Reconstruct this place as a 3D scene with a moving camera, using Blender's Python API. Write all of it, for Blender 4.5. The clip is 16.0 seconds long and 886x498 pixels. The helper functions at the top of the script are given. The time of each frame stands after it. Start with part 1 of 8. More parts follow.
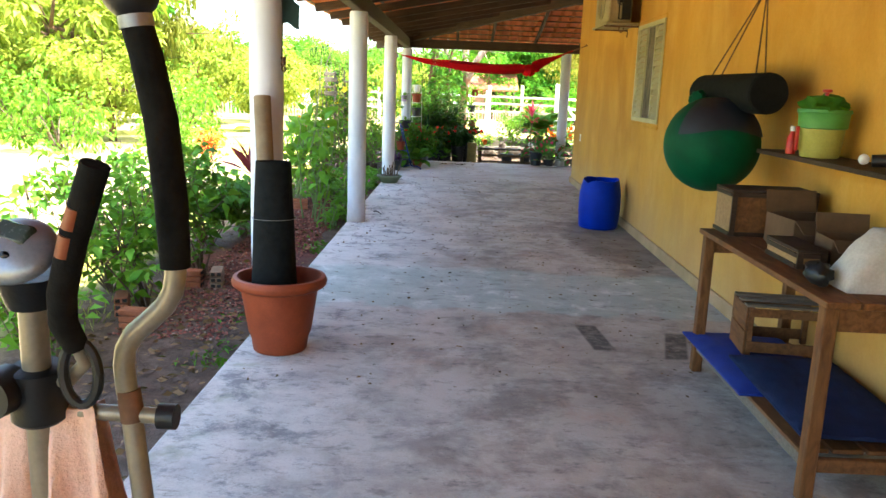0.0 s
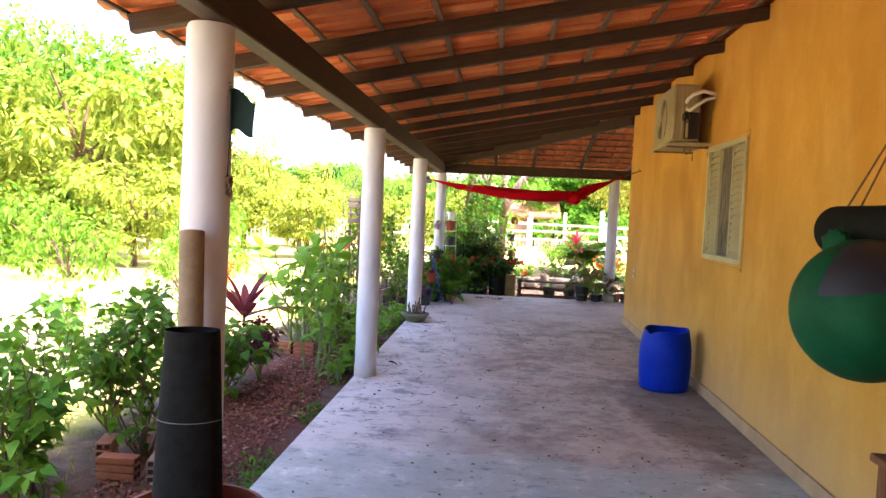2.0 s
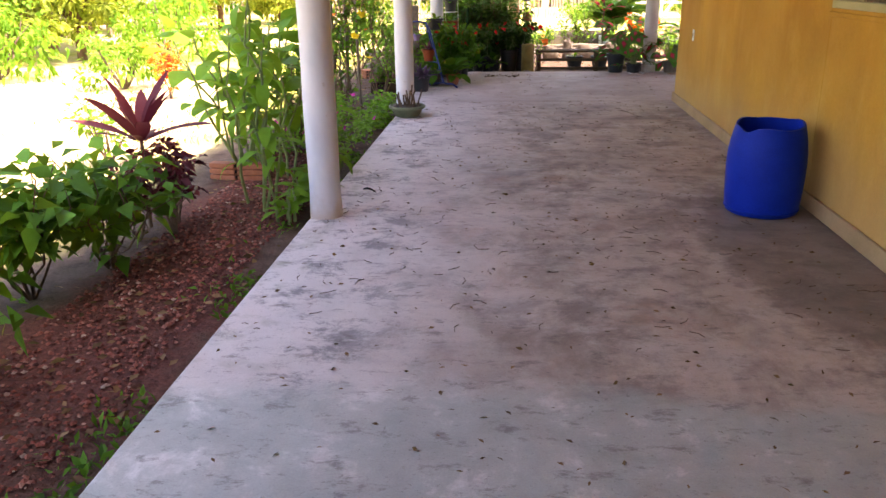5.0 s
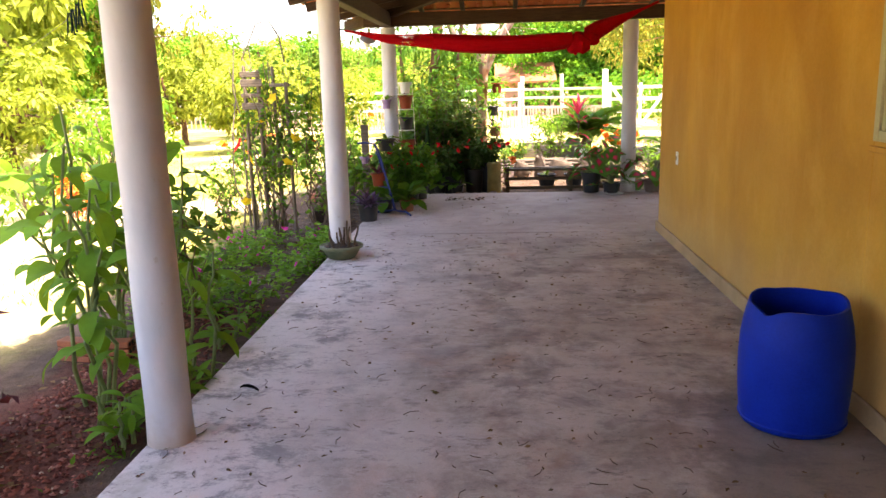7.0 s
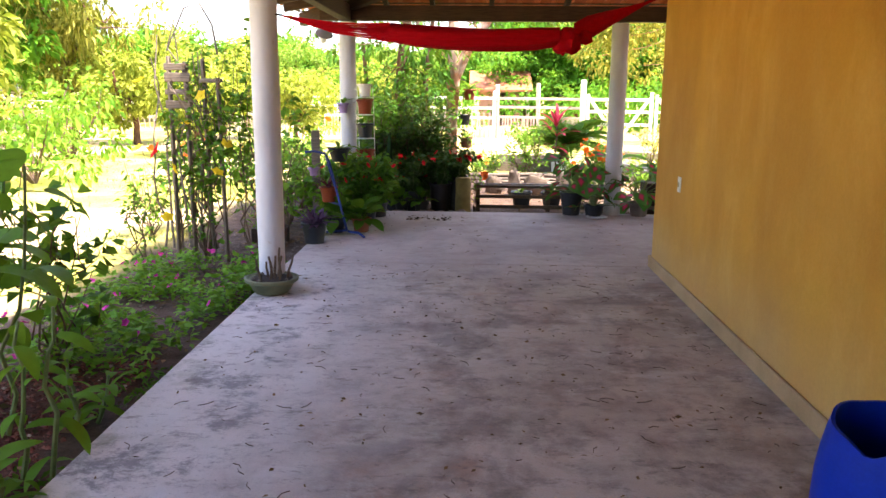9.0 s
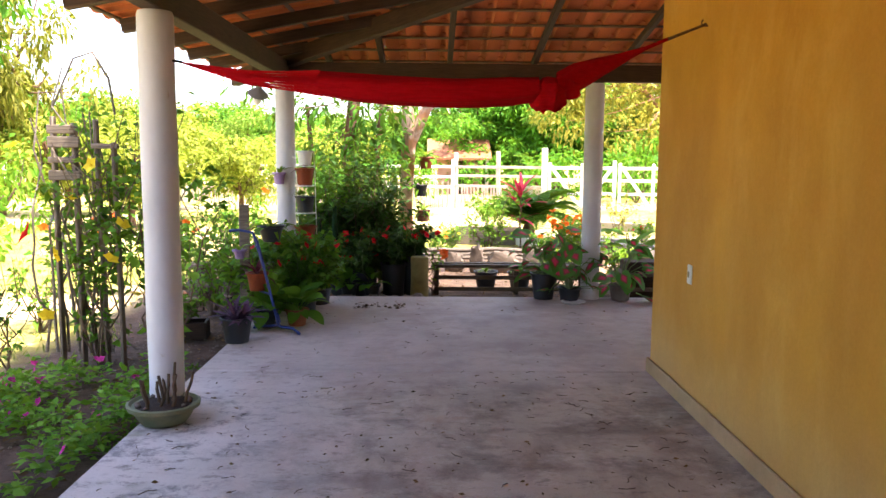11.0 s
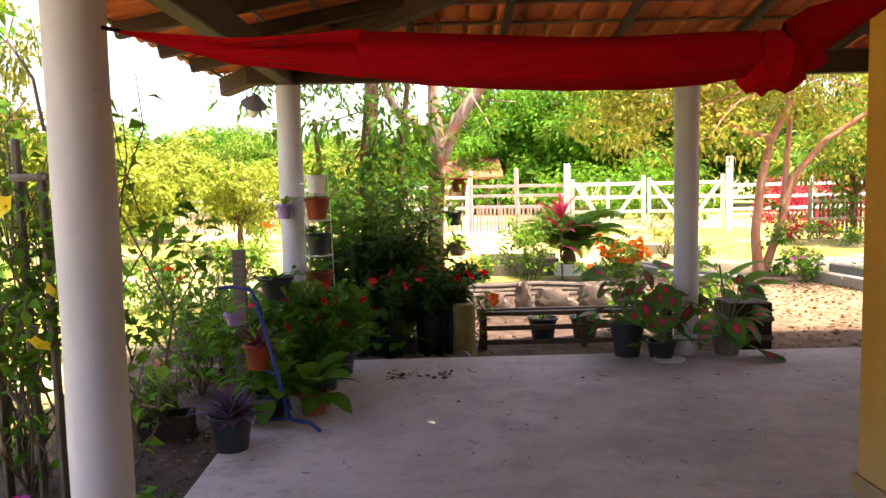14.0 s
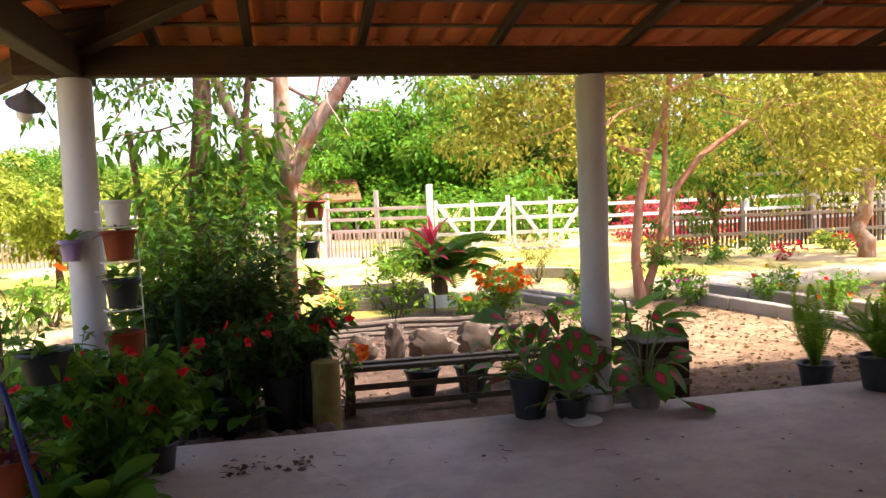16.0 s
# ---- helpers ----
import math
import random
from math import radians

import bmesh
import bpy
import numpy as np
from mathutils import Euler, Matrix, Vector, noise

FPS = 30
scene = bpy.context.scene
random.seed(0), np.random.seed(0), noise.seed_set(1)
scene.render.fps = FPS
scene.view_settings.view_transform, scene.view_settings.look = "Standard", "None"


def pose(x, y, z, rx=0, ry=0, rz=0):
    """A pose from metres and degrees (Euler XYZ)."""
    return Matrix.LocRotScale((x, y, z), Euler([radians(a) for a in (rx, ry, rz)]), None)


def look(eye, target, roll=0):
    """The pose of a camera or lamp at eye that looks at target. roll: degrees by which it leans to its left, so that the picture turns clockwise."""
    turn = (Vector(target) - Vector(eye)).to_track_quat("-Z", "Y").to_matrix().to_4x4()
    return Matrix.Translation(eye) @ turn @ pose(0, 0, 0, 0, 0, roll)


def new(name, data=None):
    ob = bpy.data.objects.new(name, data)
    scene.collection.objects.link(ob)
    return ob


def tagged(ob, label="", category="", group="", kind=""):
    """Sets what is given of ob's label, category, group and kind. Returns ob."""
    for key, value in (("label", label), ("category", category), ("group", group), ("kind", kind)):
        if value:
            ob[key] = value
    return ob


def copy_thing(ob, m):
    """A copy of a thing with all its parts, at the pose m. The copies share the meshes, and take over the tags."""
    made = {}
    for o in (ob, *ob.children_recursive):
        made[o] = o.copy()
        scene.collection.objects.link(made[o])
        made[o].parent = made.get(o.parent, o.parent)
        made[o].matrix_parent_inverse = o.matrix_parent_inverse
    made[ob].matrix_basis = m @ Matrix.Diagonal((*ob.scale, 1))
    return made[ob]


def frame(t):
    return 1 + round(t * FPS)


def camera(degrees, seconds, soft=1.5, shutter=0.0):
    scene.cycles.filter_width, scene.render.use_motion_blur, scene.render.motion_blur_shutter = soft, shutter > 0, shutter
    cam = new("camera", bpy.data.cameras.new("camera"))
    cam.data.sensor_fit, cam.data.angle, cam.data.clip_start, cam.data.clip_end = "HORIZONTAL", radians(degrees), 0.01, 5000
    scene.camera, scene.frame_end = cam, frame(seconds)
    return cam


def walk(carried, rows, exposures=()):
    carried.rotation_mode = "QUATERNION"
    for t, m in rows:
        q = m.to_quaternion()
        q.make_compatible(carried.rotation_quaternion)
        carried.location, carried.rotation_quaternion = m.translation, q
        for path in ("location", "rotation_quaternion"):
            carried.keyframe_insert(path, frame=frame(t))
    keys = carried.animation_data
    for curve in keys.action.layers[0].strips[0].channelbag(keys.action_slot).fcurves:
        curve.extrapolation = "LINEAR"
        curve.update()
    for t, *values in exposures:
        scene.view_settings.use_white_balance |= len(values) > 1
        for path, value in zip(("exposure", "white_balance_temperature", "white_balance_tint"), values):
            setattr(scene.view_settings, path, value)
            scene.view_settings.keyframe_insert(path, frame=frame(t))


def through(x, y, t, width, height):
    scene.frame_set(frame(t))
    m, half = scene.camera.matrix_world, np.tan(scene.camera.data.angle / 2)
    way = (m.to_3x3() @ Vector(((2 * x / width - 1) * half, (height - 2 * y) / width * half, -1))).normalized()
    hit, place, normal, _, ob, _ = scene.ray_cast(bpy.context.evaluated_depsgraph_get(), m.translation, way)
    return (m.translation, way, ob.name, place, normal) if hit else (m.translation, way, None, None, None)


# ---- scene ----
cam = camera(59.2, 16.0)
PATH = [
    (0, (-0.175, 0.023, 1.62), (-0.205, 1.982, 1.216), 2.2),
    (0.5, (-0.158, 0.379, 1.624), (-0.174, 2.356, 1.317), 3.2),
    (1, (-0.097, 0.775, 1.611), (-0.105, 2.757, 1.342), 2.8),
    (1.5, (-0.043, 1.232, 1.648), (-0.146, 3.221, 1.461), 2.9),
    (2, (-0.089, 1.72, 1.661), (-0.24, 3.712, 1.566), 2.7),
    (2.5, (-0.067, 2.172, 1.622), (-0.225, 4.161, 1.494), 2.0),
    (3, (-0.126, 2.622, 1.599), (-0.272, 4.602, 1.359), 2.1),
    (3.5, (-0.259, 3.102, 1.592), (-0.388, 5.058, 1.196), 1.5),
    (3.7, (-0.253, 3.267, 1.571), (-0.391, 5.21, 1.121), 1.1),
    (5.8, (-0.044, 5.021, 1.559), (-0.2, 6.889, 0.862), -1.5),
    (6, (-0.03, 5.224, 1.569), (-0.17, 7.106, 0.904), -1.4),
    (6.5, (0.064, 5.617, 1.6), (-0.059, 7.547, 1.091), -1.9),
    (7, (0.194, 5.981, 1.636), (0.049, 7.932, 1.221), -1.6),
    (7.5, (0.168, 6.373, 1.631), (0.022, 8.326, 1.229), -1.7),
    (8, (0.158, 6.719, 1.615), (0.05, 8.675, 1.213), -1.7),
    (8.5, (0.244, 7.032, 1.625), (0.135, 8.988, 1.224), -0.5),
    (9, (0.241, 7.333, 1.599), (0.17, 9.291, 1.2), 0.5),
    (9.5, (0.215, 7.675, 1.602), (0.207, 9.634, 1.198), 0.0),
    (10, (0.295, 8.041, 1.603), (0.289, 10.015, 1.28), 0.5),
    (10.2, (0.329, 8.219, 1.59), (0.313, 10.199, 1.308), 0.7),
    (12.3, (-0.008, 9.528, 1.596), (0.176, 11.51, 1.401), -1.3),
    (12.5, (-0.045, 9.697, 1.613), (0.151, 11.679, 1.433), -1.6),
    (13, (-0.084, 10.04, 1.614), (0.103, 12.024, 1.444), -1.4),
    (13.5, (-0.099, 10.414, 1.623), (-0.007, 12.404, 1.446), -0.8),
    (14, (-0.168, 10.758, 1.616), (-0.14, 12.749, 1.436), -1.3),
    (14.5, (-0.181, 11.097, 1.608), (-0.124, 13.089, 1.434), -2.0),
    (15, (-0.118, 11.492, 1.615), (0.001, 13.483, 1.457), -1.6),
    (15.5, (-0.146, 11.871, 1.617), (0.108, 13.849, 1.474), -1.8),
    (16, (-0.108, 12.267, 1.613), (0.282, 14.224, 1.479), -2.2),
]
EXPOSURES = [(0, 3.25, 6200, 3), (0.6, 3.27, 6300, 13)]
EXPOSURES += [(1.5, 3.28, 6200, 23), (2.5, 3.08, 6500, 26), (3.5, 3.02, 6750, 28), (6, 3.1, 7800, 25), (7.5, 2.9, 7150, 24), (9, 2.88, 6700, 24), (10.2, 2.83, 6650, 23)]
EXPOSURES += [(13, 2.74, 6850, 22), (14.5, 2.12, 7350, 29), (15, 2.08, 7050, 30), (16, 1.97, 6900, 28)]
walk(cam, [(t, look(eye, target, roll)) for t, eye, target, roll in PATH], EXPOSURES)

# ---- world, sun ----
SUN_DIR = Vector((-0.95, 0.45, -2.7)).normalized()
world = bpy.data.worlds.new("world")
scene.world = world
world.use_nodes = True
wn = world.node_tree.nodes
sky = wn.new("ShaderNodeTexSky")
sky.sky_type = "NISHITA"
sky.sun_disc = False
sky.sun_elevation = math.asin(-SUN_DIR.z)
sky.sun_rotation = math.atan2(-SUN_DIR.x, -SUN_DIR.y)
sky.dust_density = 3.0
world.node_tree.links.new(sky.outputs[0], wn["Background"].inputs[0])
wn["Background"].inputs[1].default_value = 0.15
sun = new("sun", bpy.data.lights.new("sun", "SUN"))
sun.data.energy = 3.7
sun.data.angle = radians(0.6)
sun.data.color = (1.0, 0.92, 0.78)
sun.matrix_world = look((0, 0, 20), Vector((0, 0, 20)) + SUN_DIR)


# ---- materials ----
class Nodes:
    """Short calls for building one node material."""

    def __init__(self, name):
        self.mat = bpy.data.materials.new(name)
        self.mat.use_nodes = True
        self.tree = self.mat.node_tree
        self.bsdf = self.tree.nodes["Principled BSDF"]
        self.out = self.tree.nodes["Material Output"]
        self.pos = None

    def add(self, kind, **inputs):
        n = self.tree.nodes.new(kind)
        for k, v in inputs.items():
            self.put(n.inputs[k.replace("_", " ")], v)
        return n

    def put(self, socket, v):
        if isinstance(v, bpy.types.NodeSocket):
            self.tree.links.new(v, socket)
        else:
            socket.default_value = (*v, 1) if isinstance(v, tuple) and len(v) == 3 and socket.type == "RGBA" else v

    def place(self):
        if self.pos is None:
            self.pos = self.tree.nodes.new("ShaderNodeNewGeometry").outputs["Position"]
        return self.pos

    def noise(self, scale, detail=4.0, rough=0.55, stretch=None, local=False, distort=0.0):
        v = self.tree.nodes.new("ShaderNodeTexCoord").outputs["Object"] if local else self.place()
        if stretch:
            m = self.add("ShaderNodeMapping")
            m.inputs["Scale"].default_value = stretch
            self.put(m.inputs["Vector"], v)
            v = m.outputs[0]
        n = self.add("ShaderNodeTexNoise", Vector=v, Scale=scale, Detail=detail, Roughness=rough, Distortion=distort)
        return n.outputs["Fac"]

    def ramp(self, fac, *stops):
        r = self.add("ShaderNodeValToRGB", Fac=fac)
        e = r.color_ramp.elements
        while len(e) < len(stops):
            e.new(0.5)
        for s, (p, c) in zip(e, stops):
            s.position, s.color = p, (*c, 1) if isinstance(c, tuple) else (c, c, c, 1)
        return r.outputs[0]

    def mix(self, fac, a, b, how="MIX"):
        m = self.tree.nodes.new("ShaderNodeMix")
        m.data_type, m.blend_type = "RGBA", how
        self.put(m.inputs[0], fac)
        self.put(m.inputs[6], a)
        self.put(m.inputs[7], b)
        return m.outputs[2]

    def math(self, op, a, b=0.0, c=0.0, clamp=False):
        m = self.tree.nodes.new("ShaderNodeMath")
        m.operation, m.use_clamp = op, clamp
        for s, v in zip(m.inputs, (a, b, c)):
            self.put(s, v)
        return m.outputs[0]

    def axis(self, i):
        s = self.add("ShaderNodeSeparateXYZ", Vector=self.place())
        return s.outputs[i]

    def smooth(self, v, lo, hi):
        m = self.tree.nodes.new("ShaderNodeMapRange")
        m.interpolation_type = "SMOOTHSTEP"
        for s, x in zip(m.inputs, (v, lo, hi, 0.0, 1.0)):
            self.put(s, x)
        return m.outputs[0]

    def random(self, island=False):
        if island:
            return self.tree.nodes.new("ShaderNodeNewGeometry").outputs["Random Per Island"]
        return self.tree.nodes.new("ShaderNodeObjectInfo").outputs["Random"]

    def bump(self, height, strength=0.3, dist=0.01):
        b = self.add("ShaderNodeBump", Height=height, Strength=strength, Distance=dist)
        self.put(self.bsdf.inputs["Normal"], b.outputs[0])

    def done(self, color, rough=0.7, metal=0.0, spec=0.4):
        self.put(self.bsdf.inputs["Base Color"], color)
        self.put(self.bsdf.inputs["Roughness"], rough)
        self.put(self.bsdf.inputs["Metallic"], metal)
        self.put(self.bsdf.inputs["Specular IOR Level"], spec)
        return self.mat


def plain(name, a, b, scale=12, rough=0.6, metal=0.0, bump=0.2, stretch=None, spec=0.4, fine=90):
    """Two tones by noise, with grain and a fine relief."""
    n = Nodes(name)
    big = n.noise(scale, 5, 0.6, stretch, local=True)
    col = n.ramp(big, (0.3, a), (0.7, b))
    grain = n.noise(fine, 3, 0.6, stretch, local=True)
    col = n.mix(0.25, col, n.ramp(grain, (0.3, 0.35), (0.7, 1.0)), "MULTIPLY")
    n.bump(n.math("ADD", grain, big), bump, 0.004)
    return n.done(col, n.math("MULTIPLY_ADD", grain, 0.2, rough - 0.1), metal, spec)


def leafy(name, dark, light, gloss=0.55, through=0.35, island=True, glow=(0.30, 0.42, 0.03)):
    """Leaf: colour by leaf, a share of light goes through."""
    n = Nodes(name)
    col = n.ramp(n.random(island), (0.0, dark), (0.75, light), (1.0, tuple(min(1, 1.25 * c + 0.012) for c in light)))
    col = n.mix(0.3, col, n.ramp(n.noise(30, 3), (0.35, 0.5), (0.65, 1.0)), "MULTIPLY")
    n.done(col, gloss + 0.05, 0, 0.12)
    t = n.add("ShaderNodeBsdfTranslucent", Color=n.mix(0.5, col, glow, "MIX"))
    m = n.add("ShaderNodeMixShader", Fac=through)
    n.put(m.inputs[1], n.bsdf.outputs[0])
    n.put(m.inputs[2], t.outputs[0])
    n.put(n.out.inputs[0], m.outputs[0])
    return n.mat


def make_ochre():
    n = Nodes("ochre_wall_paint")
    big = n.noise(1.1, 5, 0.6, (1, 1, 0.6))
    streak = n.noise(2.1, 8, 0.72, (1.15, 1.15, 0.6), distort=0.35)
    col = n.ramp(big, (0.3, (0.48, 0.230, 0.029)), (0.7, (0.62, 0.325, 0.048)))
    col = n.mix(n.math("MULTIPLY", n.ramp(streak, (0.46, 0.0), (0.68, 1.0)), 0.5), col, (0.68, 0.40, 0.095))
    low = n.math("MULTIPLY", n.smooth(n.math("ADD", n.axis(2), n.math("MULTIPLY", big, 0.9)), 1.3, 0.35), 0.55)
    col = n.mix(low, col, (0.50, 0.335, 0.165))
    blot = n.noise(0.75, 3, 0.5, distort=0.6)
    col = n.mix(n.math("MULTIPLY", n.ramp(blot, (0.50, 0.0), (0.68, 1.0)), 0.45), col, (0.35, 0.155, 0.024))
    fine = n.noise(55, 4, 0.65)
    col = n.mix(0.2, col, n.ramp(fine, (0.3, 0.55), (0.7, 1.0)), "MULTIPLY")
    n.bump(n.math("ADD", fine, n.math("MULTIPLY", n.noise(7, 3), 2.0)), 0.25, 0.006)
    return n.done(col, 0.8, 0, 0.25)


def make_concrete():
    n = Nodes("worn_concrete")
    a = n.noise(0.8, 6, 0.62, distort=0.4)
    b = n.noise(2.6, 8, 0.7, (1, 0.8, 1), distort=0.2)
    col = n.ramp(a, (0.32, (0.36, 0.305, 0.25)), (0.5, (0.47, 0.405, 0.335)), (0.68, (0.54, 0.49, 0.42)))
    col = n.mix(n.math("MULTIPLY", n.ramp(b, (0.47, 0.0), (0.64, 1.0)), 0.65), col, (0.21, 0.165, 0.135))
    drag = n.noise(1.9, 9, 0.74, (0.85, 1.05, 1), distort=0.25)
    col = n.mix(n.math("MULTIPLY", n.ramp(drag, (0.50, 0.0), (0.60, 1.0)), 0.6), col, (0.19, 0.16, 0.145))
    lime = n.noise(2.4, 9, 0.74, (0.8, 1.1, 1), distort=0.3)
    col = n.mix(n.math("MULTIPLY", n.ramp(lime, (0.53, 0.0), (0.64, 1.0)), 0.6), col, (0.57, 0.52, 0.46))
    rust = n.noise(1.5, 7, 0.68, distort=0.3)
    col = n.mix(n.math("MULTIPLY", n.ramp(rust, (0.56, 0.0), (0.70, 1.0)), 0.5), col, (0.42, 0.26, 0.17))
    # cement repair across the floor
    wob = n.math("MULTIPLY", n.math("SUBTRACT", n.noise(1.6, 4, 0.6), 0.5), 0.9)
    yy = n.math("ADD", n.axis(1), wob)
    band = n.math("MULTIPLY", n.smooth(yy, 5.60, 5.74), n.smooth(yy, 7.15, 6.85))
    fresh = n.ramp(n.noise(3.5, 7, 0.68, distort=0.3), (0.35, (0.36, 0.41, 0.375)), (0.56, (0.46, 0.51, 0.47)), (0.66, (0.72, 0.74, 0.70)))
    # sky light painted in as a paler garden edge, then green growth
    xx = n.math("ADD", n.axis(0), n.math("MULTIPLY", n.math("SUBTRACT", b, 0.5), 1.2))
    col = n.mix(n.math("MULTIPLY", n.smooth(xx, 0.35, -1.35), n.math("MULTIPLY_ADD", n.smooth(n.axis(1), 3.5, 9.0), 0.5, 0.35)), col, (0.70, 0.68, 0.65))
    moss = n.math("MULTIPLY", n.smooth(xx, -0.9, -1.55), n.ramp(n.noise(4, 5, 0.6), (0.52, 0.0), (0.68, 1.0)))
    col = n.mix(n.math("MULTIPLY", moss, 0.6), col, (0.17, 0.19, 0.10))
    grime = n.math("MULTIPLY", n.smooth(n.axis(0), -0.35, -1.0), n.ramp(n.noise(3.0, 10, 0.8, (0.9, 1.1, 1), distort=0.2), (0.51, 0.0), (0.60, 1.0)))
    col = n.mix(n.math("MULTIPLY", grime, 0.7), col, (0.13, 0.13, 0.14))
    col = n.mix(n.math("MULTIPLY", band, 0.8), col, fresh)
    spots = n.noise(8, 8, 0.77, (0.65, 1.3, 1), distort=0.15)
    col = n.mix(n.math("MULTIPLY", n.ramp(spots, (0.55, 0.0), (0.64, 1.0)), 0.6), col, (0.16, 0.14, 0.125))
    col = n.mix(n.math("MULTIPLY", n.ramp(n.noise(34, 4, 0.7), (0.62, 0.0), (0.70, 1.0)), 0.55), col, (0.12, 0.10, 0.095))
    # damp stain round the drum, with a ragged rim
    ragged = n.math("MULTIPLY", n.math("SUBTRACT", n.noise(3.2, 6, 0.68), 0.5), 0.9)
    du = n.math("MULTIPLY", n.math("SUBTRACT", n.axis(0), 1.75), 1.25)
    dv = n.math("MULTIPLY", n.math("SUBTRACT", n.axis(1), 8.85), 0.56)
    away = n.math("ADD", n.math("SQRT", n.math("ADD", n.math("MULTIPLY", du, du), n.math("MULTIPLY", dv, dv))), ragged)
    col = n.mix(n.math("MULTIPLY", n.smooth(away, 0.95, 0.72), 0.62), col, (0.15, 0.125, 0.10))
    # smoother newer slab beyond the joint
    col = n.mix(n.math("MULTIPLY", n.smooth(n.axis(1), 13.6, 14.5), 0.6), col, n.ramp(a, (0.35, (0.41, 0.335, 0.305)), (0.65, (0.51, 0.43, 0.39))))
    # two long rubbed marks
    for cx, cy, lean in ((0.80, 5.12, 0.10), (1.32, 5.0, -0.25)):
        u = n.math("ABSOLUTE", n.math("SUBTRACT", n.math("ADD", n.axis(0), n.math("MULTIPLY", n.math("SUBTRACT", n.axis(1), cy), lean)), cx))
        v = n.math("ABSOLUTE", n.math("SUBTRACT", n.axis(1), cy))
        mark = n.math("MULTIPLY", n.smooth(u, 0.085, 0.06), n.smooth(v, 0.30, 0.24))
        col = n.mix(n.math("MULTIPLY", mark, n.ramp(n.noise(11, 5, 0.7), (0.3, 0.35), (0.55, 0.95))), col, (0.085, 0.07, 0.06))
    grain = n.noise(120, 3, 0.6)
    col = n.mix(0.25, col, n.ramp(grain, (0.3, 0.5), (0.7, 1.0)), "MULTIPLY")
    n.bump(n.math("ADD", n.math("MULTIPLY", b, 1.5), n.math("MULTIPLY", grain, 0.5)), 0.22, 0.008)
    return n.done(col, n.ramp(b, (0.3, 0.62), (0.7, 0.85)), 0, 0.2)


def make_ground():
    n = Nodes("garden_ground")
    a = n.noise(0.5, 6, 0.6)
    b = n.noise(6, 5, 0.65)
    fine = n.noise(45, 4, 0.7)
    x, y = n.axis(0), n.axis(1)
    soil = n.ramp(b, (0.3, (0.062, 0.042, 0.031)), (0.7, (0.175, 0.12, 0.088)))
    lawn = n.ramp(n.noise(1.7, 5, 0.65), (0.3, (0.24, 0.29, 0.035)), (0.55, (0.45, 0.40, 0.085)), (0.75, (0.56, 0.45, 0.17)))
    sand = n.ramp(a, (0.3, (0.48, 0.37, 0.20)), (0.7, (0.60, 0.48, 0.30)))
    wob = n.math("MULTIPLY", n.math("SUBTRACT", n.noise(0.9, 5, 0.6), 0.5), 2.2)
    side = n.math("ADD", x, n.math("MULTIPLY", wob, 0.5))
    front = n.math("ADD", y, wob)
    west_lawn = n.smooth(side, -2.9, -3.5)
    north_lawn = n.smooth(front, 23.2, 24.2)
    grass = n.math("MAXIMUM", west_lawn, north_lawn)
    patch = n.ramp(n.noise(0.22, 4, 0.55), (0.45, 0.0), (0.6, 1.0))
    turf = n.mix(patch, lawn, sand)
    # sandy drive along the west garden
    drive = n.math("MULTIPLY", n.smooth(side, -3.6, -4.3), n.smooth(side, -9.5, -7.5))
    turf = n.mix(n.math("MULTIPLY", drive, n.smooth(front, 19.0, 15.0)), turf, sand)
    trail = n.math("MULTIPLY", n.math("MULTIPLY", n.smooth(front, 24.0, 24.6), n.smooth(front, 26.6, 25.8)), n.smooth(x, 5.5, 7.0))
    turf = n.mix(trail, turf, (0.50, 0.43, 0.33))
    col = n.mix(grass, soil, turf)
    # dry litter in front of the house; eave shade and sun put into its tones
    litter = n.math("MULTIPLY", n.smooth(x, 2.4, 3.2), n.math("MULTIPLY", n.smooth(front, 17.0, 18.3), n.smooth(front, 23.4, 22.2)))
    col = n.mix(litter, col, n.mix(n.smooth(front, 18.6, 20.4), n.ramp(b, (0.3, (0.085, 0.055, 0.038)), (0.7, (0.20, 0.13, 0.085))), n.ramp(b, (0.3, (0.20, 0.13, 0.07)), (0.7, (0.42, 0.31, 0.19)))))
    red = n.math("MULTIPLY", n.smooth(side, -2.75, -2.45), n.math("MULTIPLY", n.smooth(side, -1.55, -1.75), n.math("MULTIPLY", n.smooth(front, 5.2, 7.4), n.smooth(front, 12.5, 11.0))))
    col = n.mix(n.math("MULTIPLY", red, 0.85), col, n.ramp(n.noise(28, 4, 0.7), (0.3, (0.07, 0.025, 0.02)), (0.7, (0.21, 0.075, 0.055))))
    col = n.mix(0.5, col, n.ramp(fine, (0.3, 0.4), (0.7, 1.05)), "MULTIPLY")
    n.bump(n.math("ADD", n.math("MULTIPLY", b, 2.0), fine), 0.7, 0.03)
    return n.done(col, 0.95, 0, 0.15)


def make_tile():
    n = Nodes("clay_roof_tile")
    col = n.ramp(n.random(True), (0.0, (0.46, 0.105, 0.035)), (0.5, (0.64, 0.175, 0.058)), (1.0, (0.74, 0.26, 0.095)))
    col = n.mix(n.ramp(n.noise(3, 5, 0.6), (0.52, 0.0), (0.78, 0.5)), col, (0.20, 0.085, 0.05))
    fine = n.noise(60, 4, 0.6)
    col = n.mix(0.3, col, n.ramp(fine, (0.3, 0.5), (0.7, 1.0)), "MULTIPLY")
    n.bump(fine, 0.3, 0.004)
    return n.done(col, 0.85, 0, 0.25)


